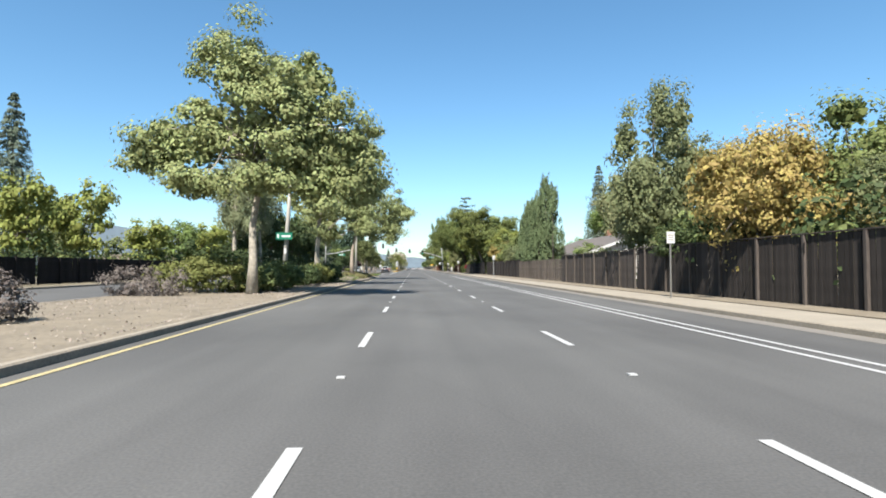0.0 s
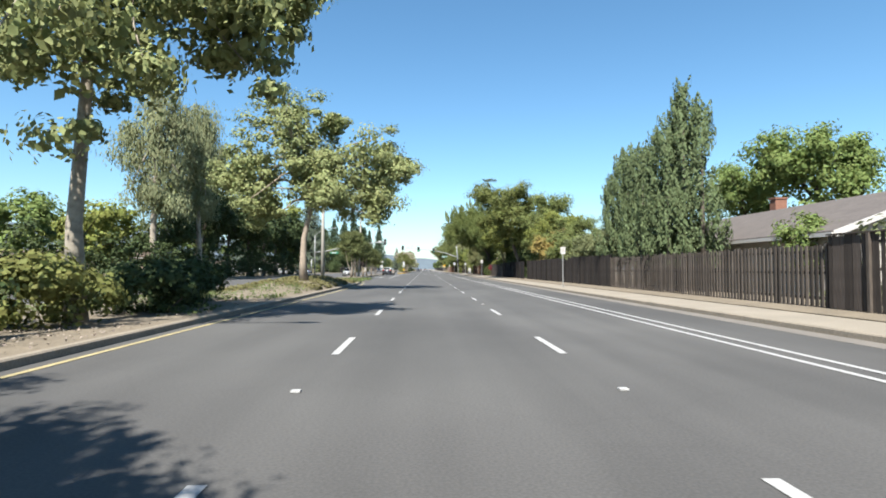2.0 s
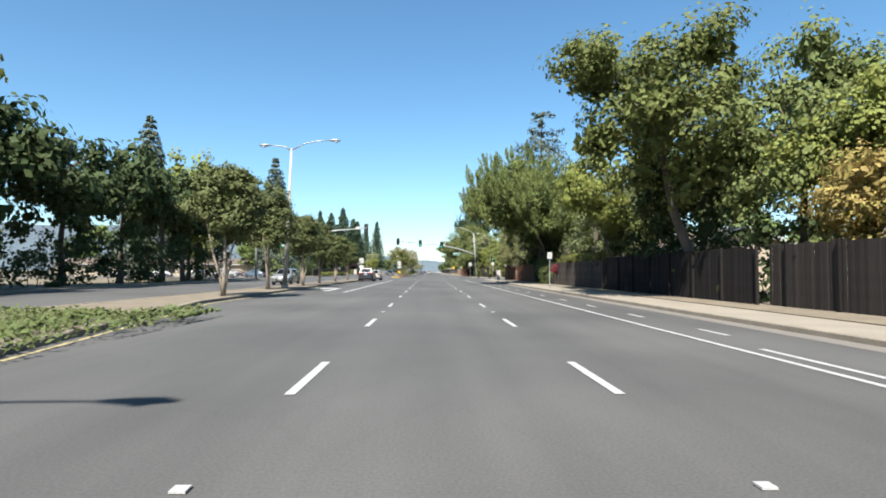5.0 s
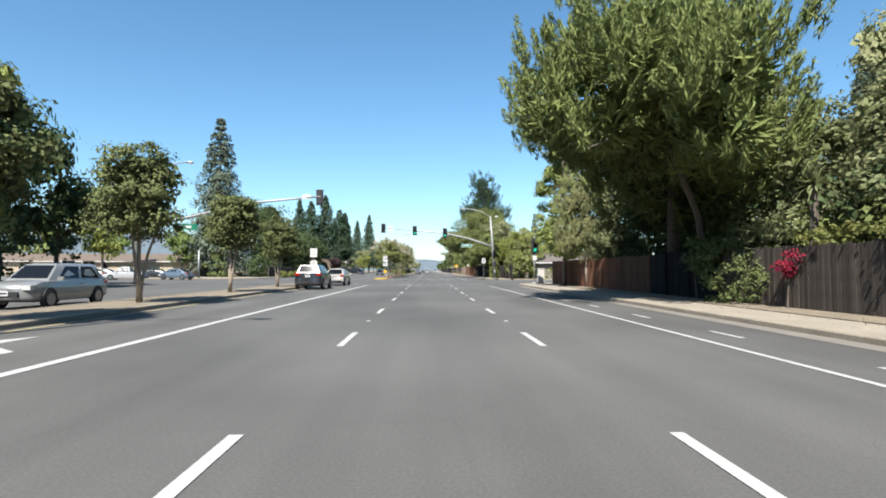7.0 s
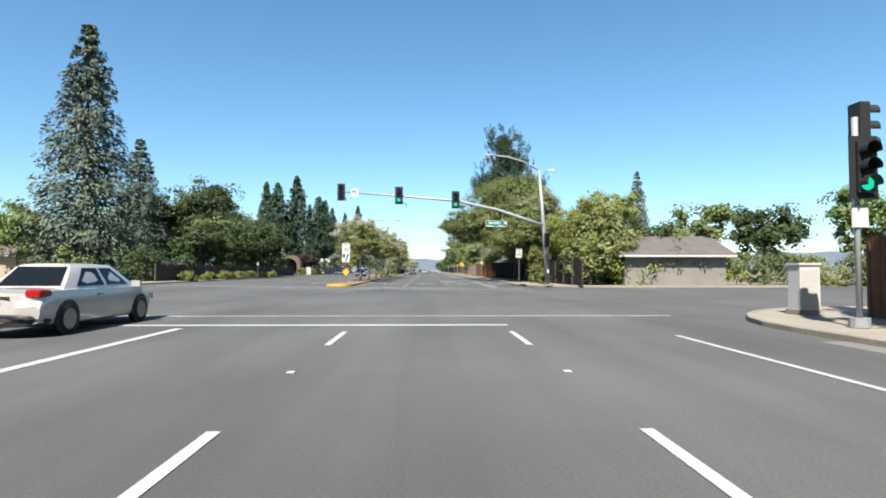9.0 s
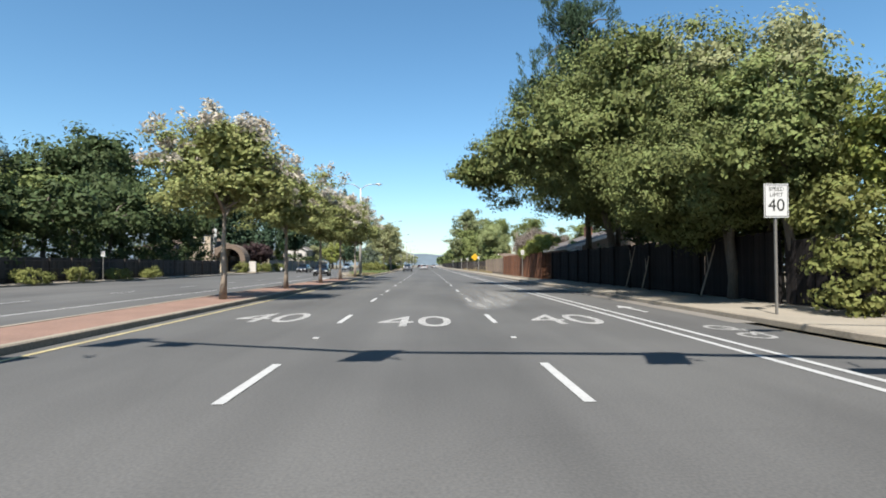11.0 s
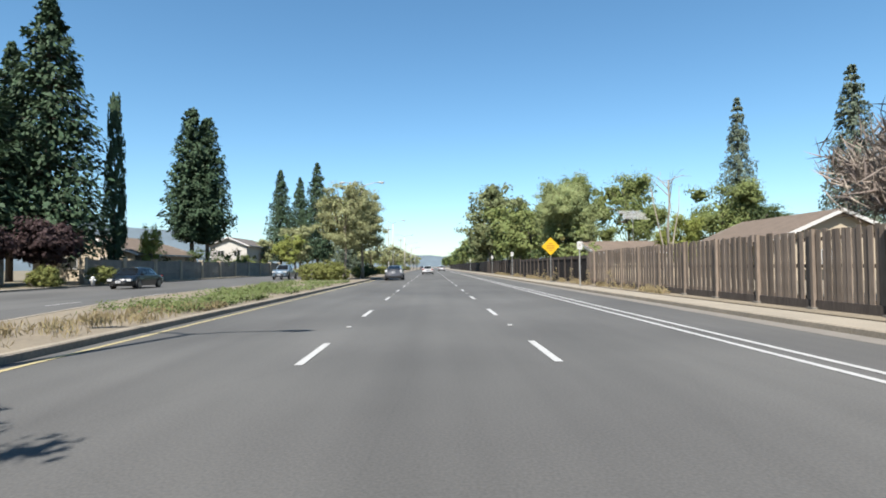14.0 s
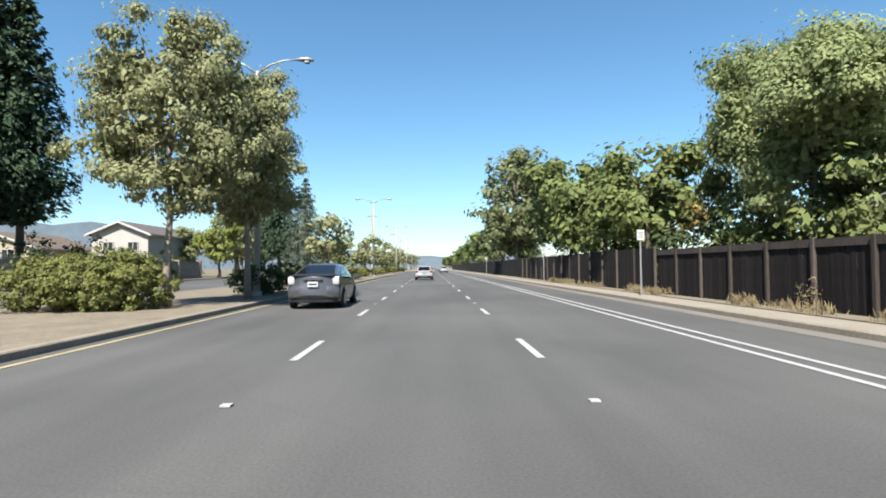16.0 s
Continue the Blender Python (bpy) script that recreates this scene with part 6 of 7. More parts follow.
for y in (0.03, 3.97):
    part("post", Shape().box((0.06, y, 1.28), (0.07, 0.07, 2.56)), M_TRIM, lat)


def block_wall(x, y0, y1, h, label):
    ob = thing("block_wall", x, y0, H, 0, label, "wall")
    me = Shape().box((0, 0, 0.195), (0.18, 1.19, 0.39)).mesh("block")
    me.materials.append(M_BLOCK)
    rows = int(h / 0.4)
    for r in range(rows):
        for k in range(int((y1 - y0) / 1.2)):
            o = new("block", me)
            o.parent, o.location = ob, (0.002 * ((r + k) % 3), 0.6 + k * 1.2, r * 0.4)
    for k in range(int((y1 - y0) / 6) + 1):
        p = part("pilaster", Shape().box((0, 0, h / 2 + 0.08), (0.45, 0.45, h + 0.16)).box((0, 0, h + 0.2), (0.56, 0.56, 0.09)), M_STUCCO, ob, "pale stucco pilaster")
        p.location = (0.02, k * 6.0, 0)
    part("coping", Shape().box((0, (y1 - y0) / 2, rows * 0.4 + 0.03), (0.26, y1 - y0, 0.06)), M_BLOCK, ob)
    return ob


block_wall(-29.0, 288, 348, 2.0, "grey block wall with pale pilasters along gardens")


# ---- houses ----
def window(house, x, y, z, w, h, rz):
    win = part("window", Shape().box((0, 0.03, 0), (w, 0.05, h)), M_GLASS, house, at=pose(x, y, z, 0, 0, rz))
    f = Shape()
    for dx in (-w / 2, 0, w / 2):
        f.box((dx, 0.0, 0), (0.07, 0.1, h + 0.07))
    for dz in (-h / 2, h / 2):
        f.box((0, 0.0, dz), (w, 0.1, 0.07))
    part("frame", f, M_TRIM, win)


def gable_house(x, y, rz, w, l, eave, ridge, wall, roof, label, wins=(), chimney=None, group="gardens houses"):
    """Ridge along the local y axis; walls, gables, roof slabs with overhang, white barge boards."""
    ob = thing("house", x, y, H, rz, label, "house", "houses beside the road")
    s = Shape()
    hw, hl = w / 2, l / 2
    s.prism([(-hw, -hl), (hw, -hl), (hw, hl), (-hw, hl)], 0, eave)
    for yy in (-hl, hl):
        s.quad((-hw, yy, eave), (hw, yy, eave), (0, yy, ridge - 0.05))
    part("wall", s, wall, ob)
    o = 0.55
    k = (ridge - eave) / hw
    for sg in (-1, 1):
        r = Shape()
        a, b = (0, ridge), (sg * (hw + o), eave - k * o)
        t = 0.14
        for yy0, yy1 in ((-hl - o, hl + o),):
            p = [(a[0], yy0, a[1]), (a[0], yy1, a[1]), (b[0], yy1, b[1]), (b[0], yy0, b[1])]
            q = [(c[0], c[1], c[2] + t) for c in p]
            n = len(r.v)
            r.v += p + q
            r.f += [(n, n + 1, n + 2, n + 3), (n + 7, n + 6, n + 5, n + 4), (n, n + 4, n + 5, n + 1), (n + 1, n + 5, n + 6, n + 2), (n + 2, n + 6, n + 7, n + 3), (n + 3, n + 7, n + 4, n)]
        part("roof_slope", r, roof, ob)
        for yy in (-hl - o - 0.03, hl + o + 0.03):
            f = Shape()
            n = 0
            p = [(a[0], yy, a[1] - 0.12), (b[0], yy, b[1] - 0.12), (b[0], yy, b[1] + t), (a[0], yy, a[1] + t)]
            f.v += p + [(c[0], c[1] + 0.04, c[2]) for c in p]
            f.f += [(0, 1, 2, 3), (7, 6, 5, 4), (0, 4, 5, 1), (3, 2, 6, 7), (1, 5, 6, 2)]
            part("barge_board", f, M_TRIM, ob)
        part("gutter_board", Shape().box((sg * (hw + o + 0.04), 0, eave - k * o), (0.07, l + 2 * o, 0.16)), M_TRIM, ob)
    if chimney:
        c = part("chimney", Shape().box((0, 0, 0.75), (0.75, 0.6, 1.5)).box((0, 0, 1.53), (0.86, 0.7, 0.1)), M_BRICK, ob, "red brick chimney")
        c.location = chimney
    for wx, wy, wz, ww, wh, wr in wins:
        window(ob, wx, wy, wz, ww, wh, wr)
    return ob


gable_house(21.2, 62, 0, 10.5, 21, 2.75, 4.7, M_WHITEWALL, M_ROOF, "white single-storey house with grey roof and chimney", ((-2, -10.55, 1.6, 1.6, 1.1, 0), (2.4, -10.55, 1.6, 1.2, 1.1, 0)), (1.2, 3.0, 4.2))
gable_house(21, 121, 0, 9, 14, 2.7, 4.2, M_STUCCO, M_ROOFBROWN, "tan house with brown roof behind trees", ((-1, -7.05, 1.5, 1.5, 1.1, 0),))
# This wall's colour is browned to stand for the shade on it.
gable_house(19.2, 240, 0, 12, 13, 2.8, 4.7, M_SHADEWALL, M_ROOF, "house with shade-browned wall, grey shingle roof and white fascia", ((-2, -6.55, 1.6, 1.6, 1.1, 0), (2, -6.55, 1.6, 1.6, 1.1, 0)), (-1.8, 3.2, 3.6))
gable_house(19.4, 192.2, 90, 7, 8, 2.5, 3.9, M_BLOCK, M_ROOF, "small grey house behind the corner ivy")
gable_house(27.6, 283.2, 0, 9, 11, 2.75, 4.7, M_STUCCO, M_ROOFBROWN, "pale house with brown gabled roof", ((-2, -6.55, 1.5, 1.4, 1.1, 0),))
gable_house(20.8, 293.4, 90, 8, 12, 2.35, 3.3, M_STUCCO, M_ROOFBROWN, "low beige house with shallow brown roof", ((0, -4.55, 1.5, 1.4, 1.0, 0),))
gable_house(-37.8, 353, 0, 6.8, 14, 5.6, 7.0, M_WHITEWALL, M_ROOF, "white two-storey house behind the block wall", ((-1.4, -7.05, 4.0, 1.2, 1.1, 0), (1.6, -7.05, 4.0, 1.2, 1.1, 0)))
gable_house(-59, 360, 0, 13, 14, 4.2, 6.4, M_STUCCO, M_ROOFBROWN, "cream house with brown gabled roof behind the trees", ((-2.5, -7.05, 3.4, 1.6, 1.2, 0), (2.5, -7.05, 3.4, 1.6, 1.2, 0)))
gable_house(-37.5, 309, 0, 11, 14, 3.0, 5.0, M_STUCCO, M_ROOFBROWN, "tan house with brown roof behind the wall", ((-1.5, -7.05, 1.9, 1.6, 1.2, 0), (2.5, -7.05, 1.9, 1.6, 1.2, 0)))
gable_house(-41, 97, 90, 14, 22, 2.4, 3.3, M_STUCCO, M_ROOFBROWN, "long low beige office with brown roof", tuple((wx, -7.05, 1.6, 2.0, 1.2, 0) for wx in (-8, -4, 0, 4, 8)))
gable_house(-62, 212, 90, 16, 46, 2.6, 3.9, M_STUCCO, M_ROOFBROWN, "long low shopping centre with brown roof", tuple((wx, -8.05, 1.6, 3.0, 1.8, 0) for wx in (-18, -13, -8, -3, 2, 7, 12, 17)))

# cream building with a tower and an arched porch
bld = thing("arched_building", -33.5, 276, H, 0, "cream stucco building with tower and arched porch", "building")
part("main_wall", Shape().box((-6, 4, 1.9), (14, 8, 3.8)), M_STUCCO, bld)
part("main_roof", Shape().quad((-13.6, -0.7, 3.7), (1.6, -0.7, 3.7), (-1.5, 4, 5.6), (-10.5, 4, 5.6)).quad((1.6, -0.7, 3.7), (1.6, 8.7, 3.7), (-1.5, 4, 5.6)).quad((-13.6, 8.7, 3.7), (-13.6, -0.7, 3.7), (-10.5, 4, 5.6)), M_ROOFBROWN, bld)
part("tower", Shape().box((-2.3, 0.2, 3.2), (2.7, 2.7, 6.4)), M_STUCCO, bld, "square cream tower")
part("tower_roof", Shape().quad((-4.1, -1.6, 6.35), (-0.5, -1.6, 6.35), (-2.3, 0.2, 7.8)).quad((-0.5, -1.6, 6.35), (-0.5, 2, 6.35), (-2.3, 0.2, 7.8)).quad((-0.5, 2, 6.35), (-4.1, 2, 6.35), (-2.3, 0.2, 7.8)).quad((-4.1, 2, 6.35), (-4.1, -1.6, 6.35), (-2.3, 0.2, 7.8)), M_ROOFBROWN, bld)
porch = Shape()
for i in range(16):
    a0, a1 = (math.pi * j / 16 for j in (i, i + 1))
    ring = [(1.8 + r * math.cos(a), -0.9, 2.0 + 0.95 * r * math.sin(a)) for r, a in ((1.9, a0), (2.7, a0), (2.7, a1), (1.9, a1))]
    porch.quad(*ring)
    porch.quad(*[(p[0], 1.6, p[2]) for p in (ring[1], ring[2])], ring[2], ring[1])
    porch.quad(ring[0], ring[3], *[(p[0], 1.6, p[2]) for p in (ring[3], ring[0])])
for sx in (-0.5, 4.1):
    porch.box((sx, 0.35, 1.0), (0.8, 2.5, 2.0))
part("arched_porch", porch, M_ROOFBROWN, bld, "brown rounded arch over the entrance")
part("entrance_glass", Shape().box((1.8, 1.4, 1.3), (3.8, 0.1, 2.6)), M_GLASS, bld)
window(bld, -2.3, -1.2, 5.2, 0.9, 0.9, 0)
window(bld, -7.5, -0.05, 1.9, 1.6, 1.3, 0)
sgn = thing("monument_sign", -25.6, 268, H, 0, "low white stone sign beside the driveway", "sign")
part("slab", Shape().box((0, 0, 0.85), (1.0, 0.3, 1.7)), M_WHITEWALL, sgn)
part("base", Shape().box((0, 0, 0.1), (1.3, 0.5, 0.2)), M_KERB, sgn)
flag = thing("flag_pole", -31.5, 268.5, H, 0, "white pole with a hanging cloth flag", "flagpole")
part("pole", Shape().tube([(0, 0, 0), (0, 0, 7)], [0.06, 0.03], 8), M_TRIM, flag)
part("flag", Shape().quad((0.02, 0, 6.8), (0.35, 0.05, 6.5), (0.3, 0.1, 5.3), (0.02, 0, 5.5)), M_SIGNWHITE, flag)


# ---- lamps, signals, signs ----
def lamp_head(parent, x, y, z, sx):
    s = Shape()
    pts = [(0, 0, 0.02), (0.25, 0, 0.03), (0.55, 0, 0.02), (0.8, 0, -0.02)]
    n = 0
    rad = [0.06, 0.13, 0.15, 0.05]
    s.tube([(sx * p[0], 0, p[2]) for p in pts], rad, 8)
    for i, v in enumerate(s.v):
        s.v[i] = (v[0], v[1] * 1.15, v[2] * 0.75)
    h = part("lamp_head", s, M_GALV, parent, "pale cobra-head lamp", True, at=pose(x, y, z))
    part("lens", Shape().prism(arc(sx * 0.5, 0, 0.13, 0, 330, 11), -0.13, -0.06), M_LAMPCLEAR, h)


def street_lamp(x, y, h, arms, label, mat=None, lean=0.0):
    ob = thing("street_lamp", x, y, H, 0, label, "street lamp", "street lamps")
    part("pole", Shape().tube([(0, 0, 0), (lean * 0.5, 0, h * 0.5), (lean, 0, h)], [0.16, 0.12, 0.075], 12), mat or M_CONCPOLE, ob, smooth=True)
    part("base", Shape().prism(arc(0, 0, 0.24, 0, 330, 11), 0, 0.18), M_CONCPOLE, ob)
    for sx, l, rise in arms:
        pts = [(lean, 0, h - 0.12), (lean + sx * l * 0.35, 0, h + rise * 0.6), (lean + sx * l * 0.7, 0, h + rise * 0.95), (lean + sx * l, 0, h + rise)]
        part("arm", Shape().tube(pts, [0.05, 0.045, 0.04, 0.035], 8), M_GALV, ob, smooth=True)
        lamp_head(ob, lean + sx * l, 0, h + rise, sx)
    return ob


street_lamp(-9.2, 36.2, 9.7, ((1, 2.6, 0.5), (-1, 2.0, 0.2)), "tall pale lamp pole with street name sign", lean=0.55)
street_lamp(-8.5, 74.6, 9.7, ((1, 2.6, 0.5), (-1, 2.0, 0.2)), "tall pale lamp pole among the ivy")
street_lamp(-10.6, 116.6, 10.0, ((1, 2.7, 0.6), (-1, 1.5, 0.2)), "tall pale double-arm street lamp", lean=0.35)
street_lamp(-6.95, 245.1, 9.5, ((1, 1.5, 0.45), (-1, 1.5, 0.5)), "tall pale double-arm street lamp")
street_lamp(-7.4, 301.5, 9.9, ((1, 1.7, 0.5), (-1, 1.7, 0.5)), "tall pale double-arm street lamp")
for y in (352, 402, 455, 510):
    street_lamp(-7.4, y, 9.9, ((1, 1.7, 0.5), (-1, 1.7, 0.5)), "tall pale double-arm street lamp far away")
for y in (375, 430, 470, 540):
    pl = thing("utility_pole", -10.0, y, H, 0, "tall plain grey utility pole", "pole", "utility poles")
    part("shaft", Shape().tube([(0, 0, 0), (0, 0, 11)], [0.16, 0.1], 8), M_CONCPOLE, pl)
    part("crossarm", Shape().box((0, 0, 10.2), (1.6, 0.1, 0.12)), M_BARK, pl)


def bars(parent, rows, w, z0, dz, mat, y, n=2, h=0.05):
    """Unreadable writing as plain bars."""
    for r in range(rows):
        part("writing_bar", Shape().box((0, y, z0 - r * dz), (w * (1 - 0.25 * (r % n)), 0.006, h)), mat, parent)


def post_sign(x, y, top, w, h, label, kind="plain", post=None):
    ob = thing("road_sign", x, y, H, 0, label, "road sign", "road signs")
    t = top - H
    part("post", Shape().box((0, 0.03, t / 2), (0.05, 0.05, t)), post or M_SIGNPOST, ob)
    p = part("panel", Shape().box((0, -0.02, t - h / 2), (w, 0.012, h)), M_SIGNWHITE, ob, "white metal panel")
    if kind == "plain":
        bars(p, 3, w * 0.7, t - h * 0.3, h * 0.2, M_KERB, -0.03, h=0.03)
    if kind == "limit":
        part("border", Shape().box((0, -0.028, t - 0.03), (w - 0.04, 0.004, 0.015)).box((0, -0.028, t - h + 0.03), (w - 0.04, 0.004, 0.015)).box((-w / 2 + 0.025, -0.028, t - h / 2), (0.015, 0.004, h - 0.05)).box((w / 2 - 0.025, -0.028, t - h / 2), (0.015, 0.004, h - 0.05)), M_SIGNBLACK, p)
        lettering("word", "SPEED", 0.14, M_SIGNBLACK, p, pose(0, -0.03, t - 0.13, 90))
        lettering("word", "LIMIT", 0.14, M_SIGNBLACK, p, pose(0, -0.03, t - 0.27, 90))
        lettering("numerals", "40", 0.42, M_SIGNBLACK, p, pose(0, -0.03, t - 0.53, 90))
    return ob


post_sign(9.25, 21.5, 2.75, 0.32, 0.46, "small white parking sign on a steel post")
post_sign(8.75, 66.5, 2.78, 0.32, 0.46, "small white parking sign on a steel post", post=M_GALV)
post_sign(8.62, 117.5, 2.75, 0.34, 0.46, "small white sign on a pale post", post=M_GALV)
post_sign(8.64, 197.7, 3.28, 0.6, 0.82, "white speed limit sign on a steel post", "limit")
post_sign(8.8, 234.2, 2.66, 0.32, 0.42, "small white sign on a rusty post")
post_sign(8.35, 271.6, 2.62, 0.3, 0.42, "small white sign on a steel post", post=M_GALV)
post_sign(8.6, 299.0, 2.75, 0.3, 0.42, "small white sign on a steel post", post=M_GALV)
post_sign(8.6, 318.0, 2.75, 0.3, 0.42, "small white sign on a steel post", post=M_GALV)
post_sign(8.6, 360.0, 2.75, 0.3, 0.42, "small white sign on a steel post", post=M_GALV)
post_sign(-24.6, 228.0, 2.4, 0.3, 0.42, "small sign on a post across the road")
ms = post_sign(-10.2, 158.2, 3.2, 0.6, 0.75, "white sign panels at the end of the median")
part("lower_panel", Shape().prism(arc(0, 0, 0.34, 22.5, 337.5, 7), -0.006, 0.006), M_SIGNWHITE, ms, "pale eight-sided panel seen from behind", at=pose(0, 0.07, 1.75, 90))
cp = thing("corner_post", -32.2, 188.0, H, 0, "plain grey post at the far corner", "post")
part("pole", Shape().tube([(0, 0, 0), (0, 0, 3.9)], [0.12, 0.11], 10), M_GALV, cp, smooth=True)
part("cap", Shape().tube([(0, 0, 3.9), (0, 0, 3.96)], [0.13, 0.09], 10), M_GALV, cp)
dm = thing("warning_sign", 8.5, 279.8, H, 0, "yellow diamond warning sign on a post", "road sign", "road signs")
part("post", Shape().box((0, 0.03, 1.5), (0.06, 0.05, 3.0)), M_SIGNPOST, dm)
pn = part("panel", Shape().box((0, 0, 0), (0.9, 0.012, 0.9)), M_SIGNYELLOW, dm, "bright yellow diamond panel", at=pose(0, -0.02, 2.52, 0, 45, 0))
for r, w in ((0.2, 0.34), (0.04, 0.62), (-0.12, 0.6), (-0.28, 0.3)):
    part("writing_bar", Shape().box((0, 0, 0), (w, 0.006, 0.09)), M_SIGNFADED, pn, at=pose(0, 0, 0, 0, -45, 0) @ pose(0, -0.011, r))
ks = thing("median_sign", -6.4, 190.2, H, 0, "white speed limit panel with a yellow diamond below", "road sign", "road signs")
part("post", Shape().box((0, 0.04, 1.65), (0.06, 0.06, 3.3)), M_BARK, ks)
a = part("limit_panel", Shape().box((0, 0, 2.9), (0.6, 0.012, 0.74)), M_SIGNWHITE, ks)
lettering("word", "SPEED", 0.12, M_SIGNBLACK, a, pose(0, -0.01, 3.16, 90))
lettering("word", "LIMIT", 0.12, M_SIGNBLACK, a, pose(0, -0.01, 3.03, 90))
lettering("numerals", "40", 0.4, M_SIGNBLACK, a, pose(0, -0.01, 2.76, 90))
b = part("keep_right_panel", Shape().box((0, 0, 2.15), (0.6, 0.012, 0.74)), M_SIGNWHITE, ks)
part("island_mark", Shape().quad((-0.24, -0.01, 2.42), (-0.06, -0.01, 2.42), (-0.06, -0.01, 2.18), (-0.15, -0.01, 2.06), (-0.24, -0.01, 2.18)), M_SIGNBLACK, b)
part("arrow", Shape().quad((-0.08, -0.01, 1.85), (0.02, -0.01, 1.85), (0.12, -0.01, 2.08), (0.2, -0.01, 2.3), (0.09, -0.01, 2.3), (0.02, -0.01, 2.1)).quad((0.04, -0.01, 2.3), (0.25, -0.01, 2.3), (0.15, -0.01, 2.46)), M_SIGNBLACK, b)
part("diamond_panel", Shape().box((0, 0, 0), (0.42, 0.012, 0.42)), M_SIGNYELLOW, ks, at=pose(0, -0.01, 1.0, 0, 45, 0))
ns = thing("street_name_sign", -9.0, 36.0, H, 0, "green street name plate on the lamp pole", "street sign")
part("plate", Shape().box((-0.1, -0.17, 3.2), (1.0, 0.02, 0.44)), M_SIGNGREEN, ns)
part("writing_bar", Shape().box((0.02, -0.185, 3.19), (0.56, 0.006, 0.13)), M_SIGNWHITE, ns)
part("logo_patch", Shape().box((-0.48, -0.185, 3.2), (0.12, 0.006, 0.24)), M_SIGNWHITE, ns)
part("notice", Shape().box((-0.02, -0.19, 2.25), (0.14, 0.01, 0.35)), M_SIGNWHITE, ns)
part("bracket", Shape().box((0, -0.1, 3.2), (0.1, 0.14, 0.08)), M_GALV, ns)


def signal_head(parent, x, y, z, lit=True, facing=0.0, plate=True):
    """One head (housing, backplate and visors in one mesh) with three lenses under it."""
    s = Shape().box((0, 0.12, 0), (0.34, 0.22, 1.05))
    if plate:
        s.box((0, 0.1, 0), (0.6, 0.02, 1.32))
    for dz in (0.34, 0, -0.34):
        pts = [(math.cos(t) * 0.16, math.sin(t) * 0.16) for t in (math.pi * (k - 1) / 10 for k in range(13))]
        for p, q in zip(pts, pts[1:]):
            s.quad((p[0], 0.01, dz + p[1]), (q[0], 0.01, dz + q[1]), (q[0], -0.22, dz + q[1]), (p[0], -0.22, dz + p[1]))
    head = part("signal_head", s, M_BLACK, parent, "black signal head showing green" if lit else "black unlit signal head", at=pose(x, y, z, 0, 0, facing))
    for i, dz in enumerate((0.34, 0, -0.34)):
        part("lens", Shape().quad(*[(px, -0.005, dz + pz) for px, pz in arc(0, 0, 0.14, 0, 345, 23)]), M_GREENLIGHT if (lit and i == 2) else M_DARKLENS, head)
    return head


def mast(x, y, arm, lum, label, top, lean=0.0):
    ob = thing("signal_mast", x, y, H, 0, label, "signal mast", "signal masts")
    part("pole", Shape().tube([(0, 0, 0), (lean * 0.5, 0, 5.0), (lean, 0, top)], [0.17, 0.14, 0.09], 12), M_GALV, ob, smooth=True)
    part("base", Shape().box((0, 0, 0.05), (0.55, 0.55, 0.1)), M_KERB, ob)
    part("mast_arm", Shape().tube(arm, [0.14, 0.13, 0.115, 0.1, 0.08, 0.055][:len(arm)], 10), M_GALV, ob, smooth=True)
    part("lamp_arm", Shape().tube(lum, [0.06, 0.055, 0.05, 0.045][:len(lum)], 8), M_GALV, ob, smooth=True)
    lamp_head(ob, *lum[-1], -1 if lum[-1][0] < 0 else 1)
    return ob


MX, MY = 9.2, 188.1
m1 = mast(MX, MY, [(-0.28, 0, 4.58), (-2.16, -0.1, 5.2), (-3.85, -0.2, 5.75), (-7.0, -0.25, 6.42), (-11.4, -0.2, 6.77), (-15.5, 0.85, 7.18)], [(-0.6, 0, 8.8), (-1.8, 0, 9.5), (-3.0, 0, 9.85), (-4.0, 0, 9.95)], "galvanised signal mast with lamp arm at the corner", 8.9, -0.6)
for hx, hy, hz, lit in ((-6.6, 188.95, 7.3, False), (-2.1, 187.75, 6.9, True), (2.15, 187.65, 6.58, True)):
    signal_head(m1, hx - MX, hy - 0.25 - MY, hz - H, lit)
signal_head(m1, -0.1, -0.35, 3.45, False, plate=False)
camera_post = Shape().tube([(-0.45, 0, 8.2), (0.12, -0.05, 8.2), (0.12, -0.05, 8.75)], [0.02, 0.02, 0.02], 6)
part("detector_bracket", camera_post, M_GALV, m1, "thin bracket at the pole top")
part("detector", Shape().box((0.3, -0.08, 8.85), (0.5, 0.12, 0.12)), M_SIGNWHITE, m1, "white detector camera box")
part("button_box", Shape().box((0, -0.2, 1.1), (0.12, 0.1, 0.28)), M_SIGNWHITE, m1)
part("pedestrian_signal", Shape().box((0, -0.28, 0), (0.36, 0.3, 0.42)).box((0, -0.44, 0), (0.42, 0.03, 0.48)), M_BLACK, m1, "black pedestrian signal box", at=pose(0, 0, 2.2))
for hx, hz in ((-6.6, 7.3), (-2.1, 6.9), (2.15, 6.58)):
    loop = [(hx + 0.3 - MX + 0.28 * math.sin(q * 0.45), -0.3, hz - H - 0.45 - 0.35 * math.sin(q * 0.52)) for q in range(7)]
    part("cable", Shape().tube(loop, [0.018] * 7, 5, False), M_BLACK, m1, "black hanging cable")
gs = part("name_plate", Shape().box((0, 0, 0), (1.6, 0.03, 0.47)), M_SIGNGREEN, m1, "green street name plate", at=pose(5.24 - MX, -0.35, 4.68))
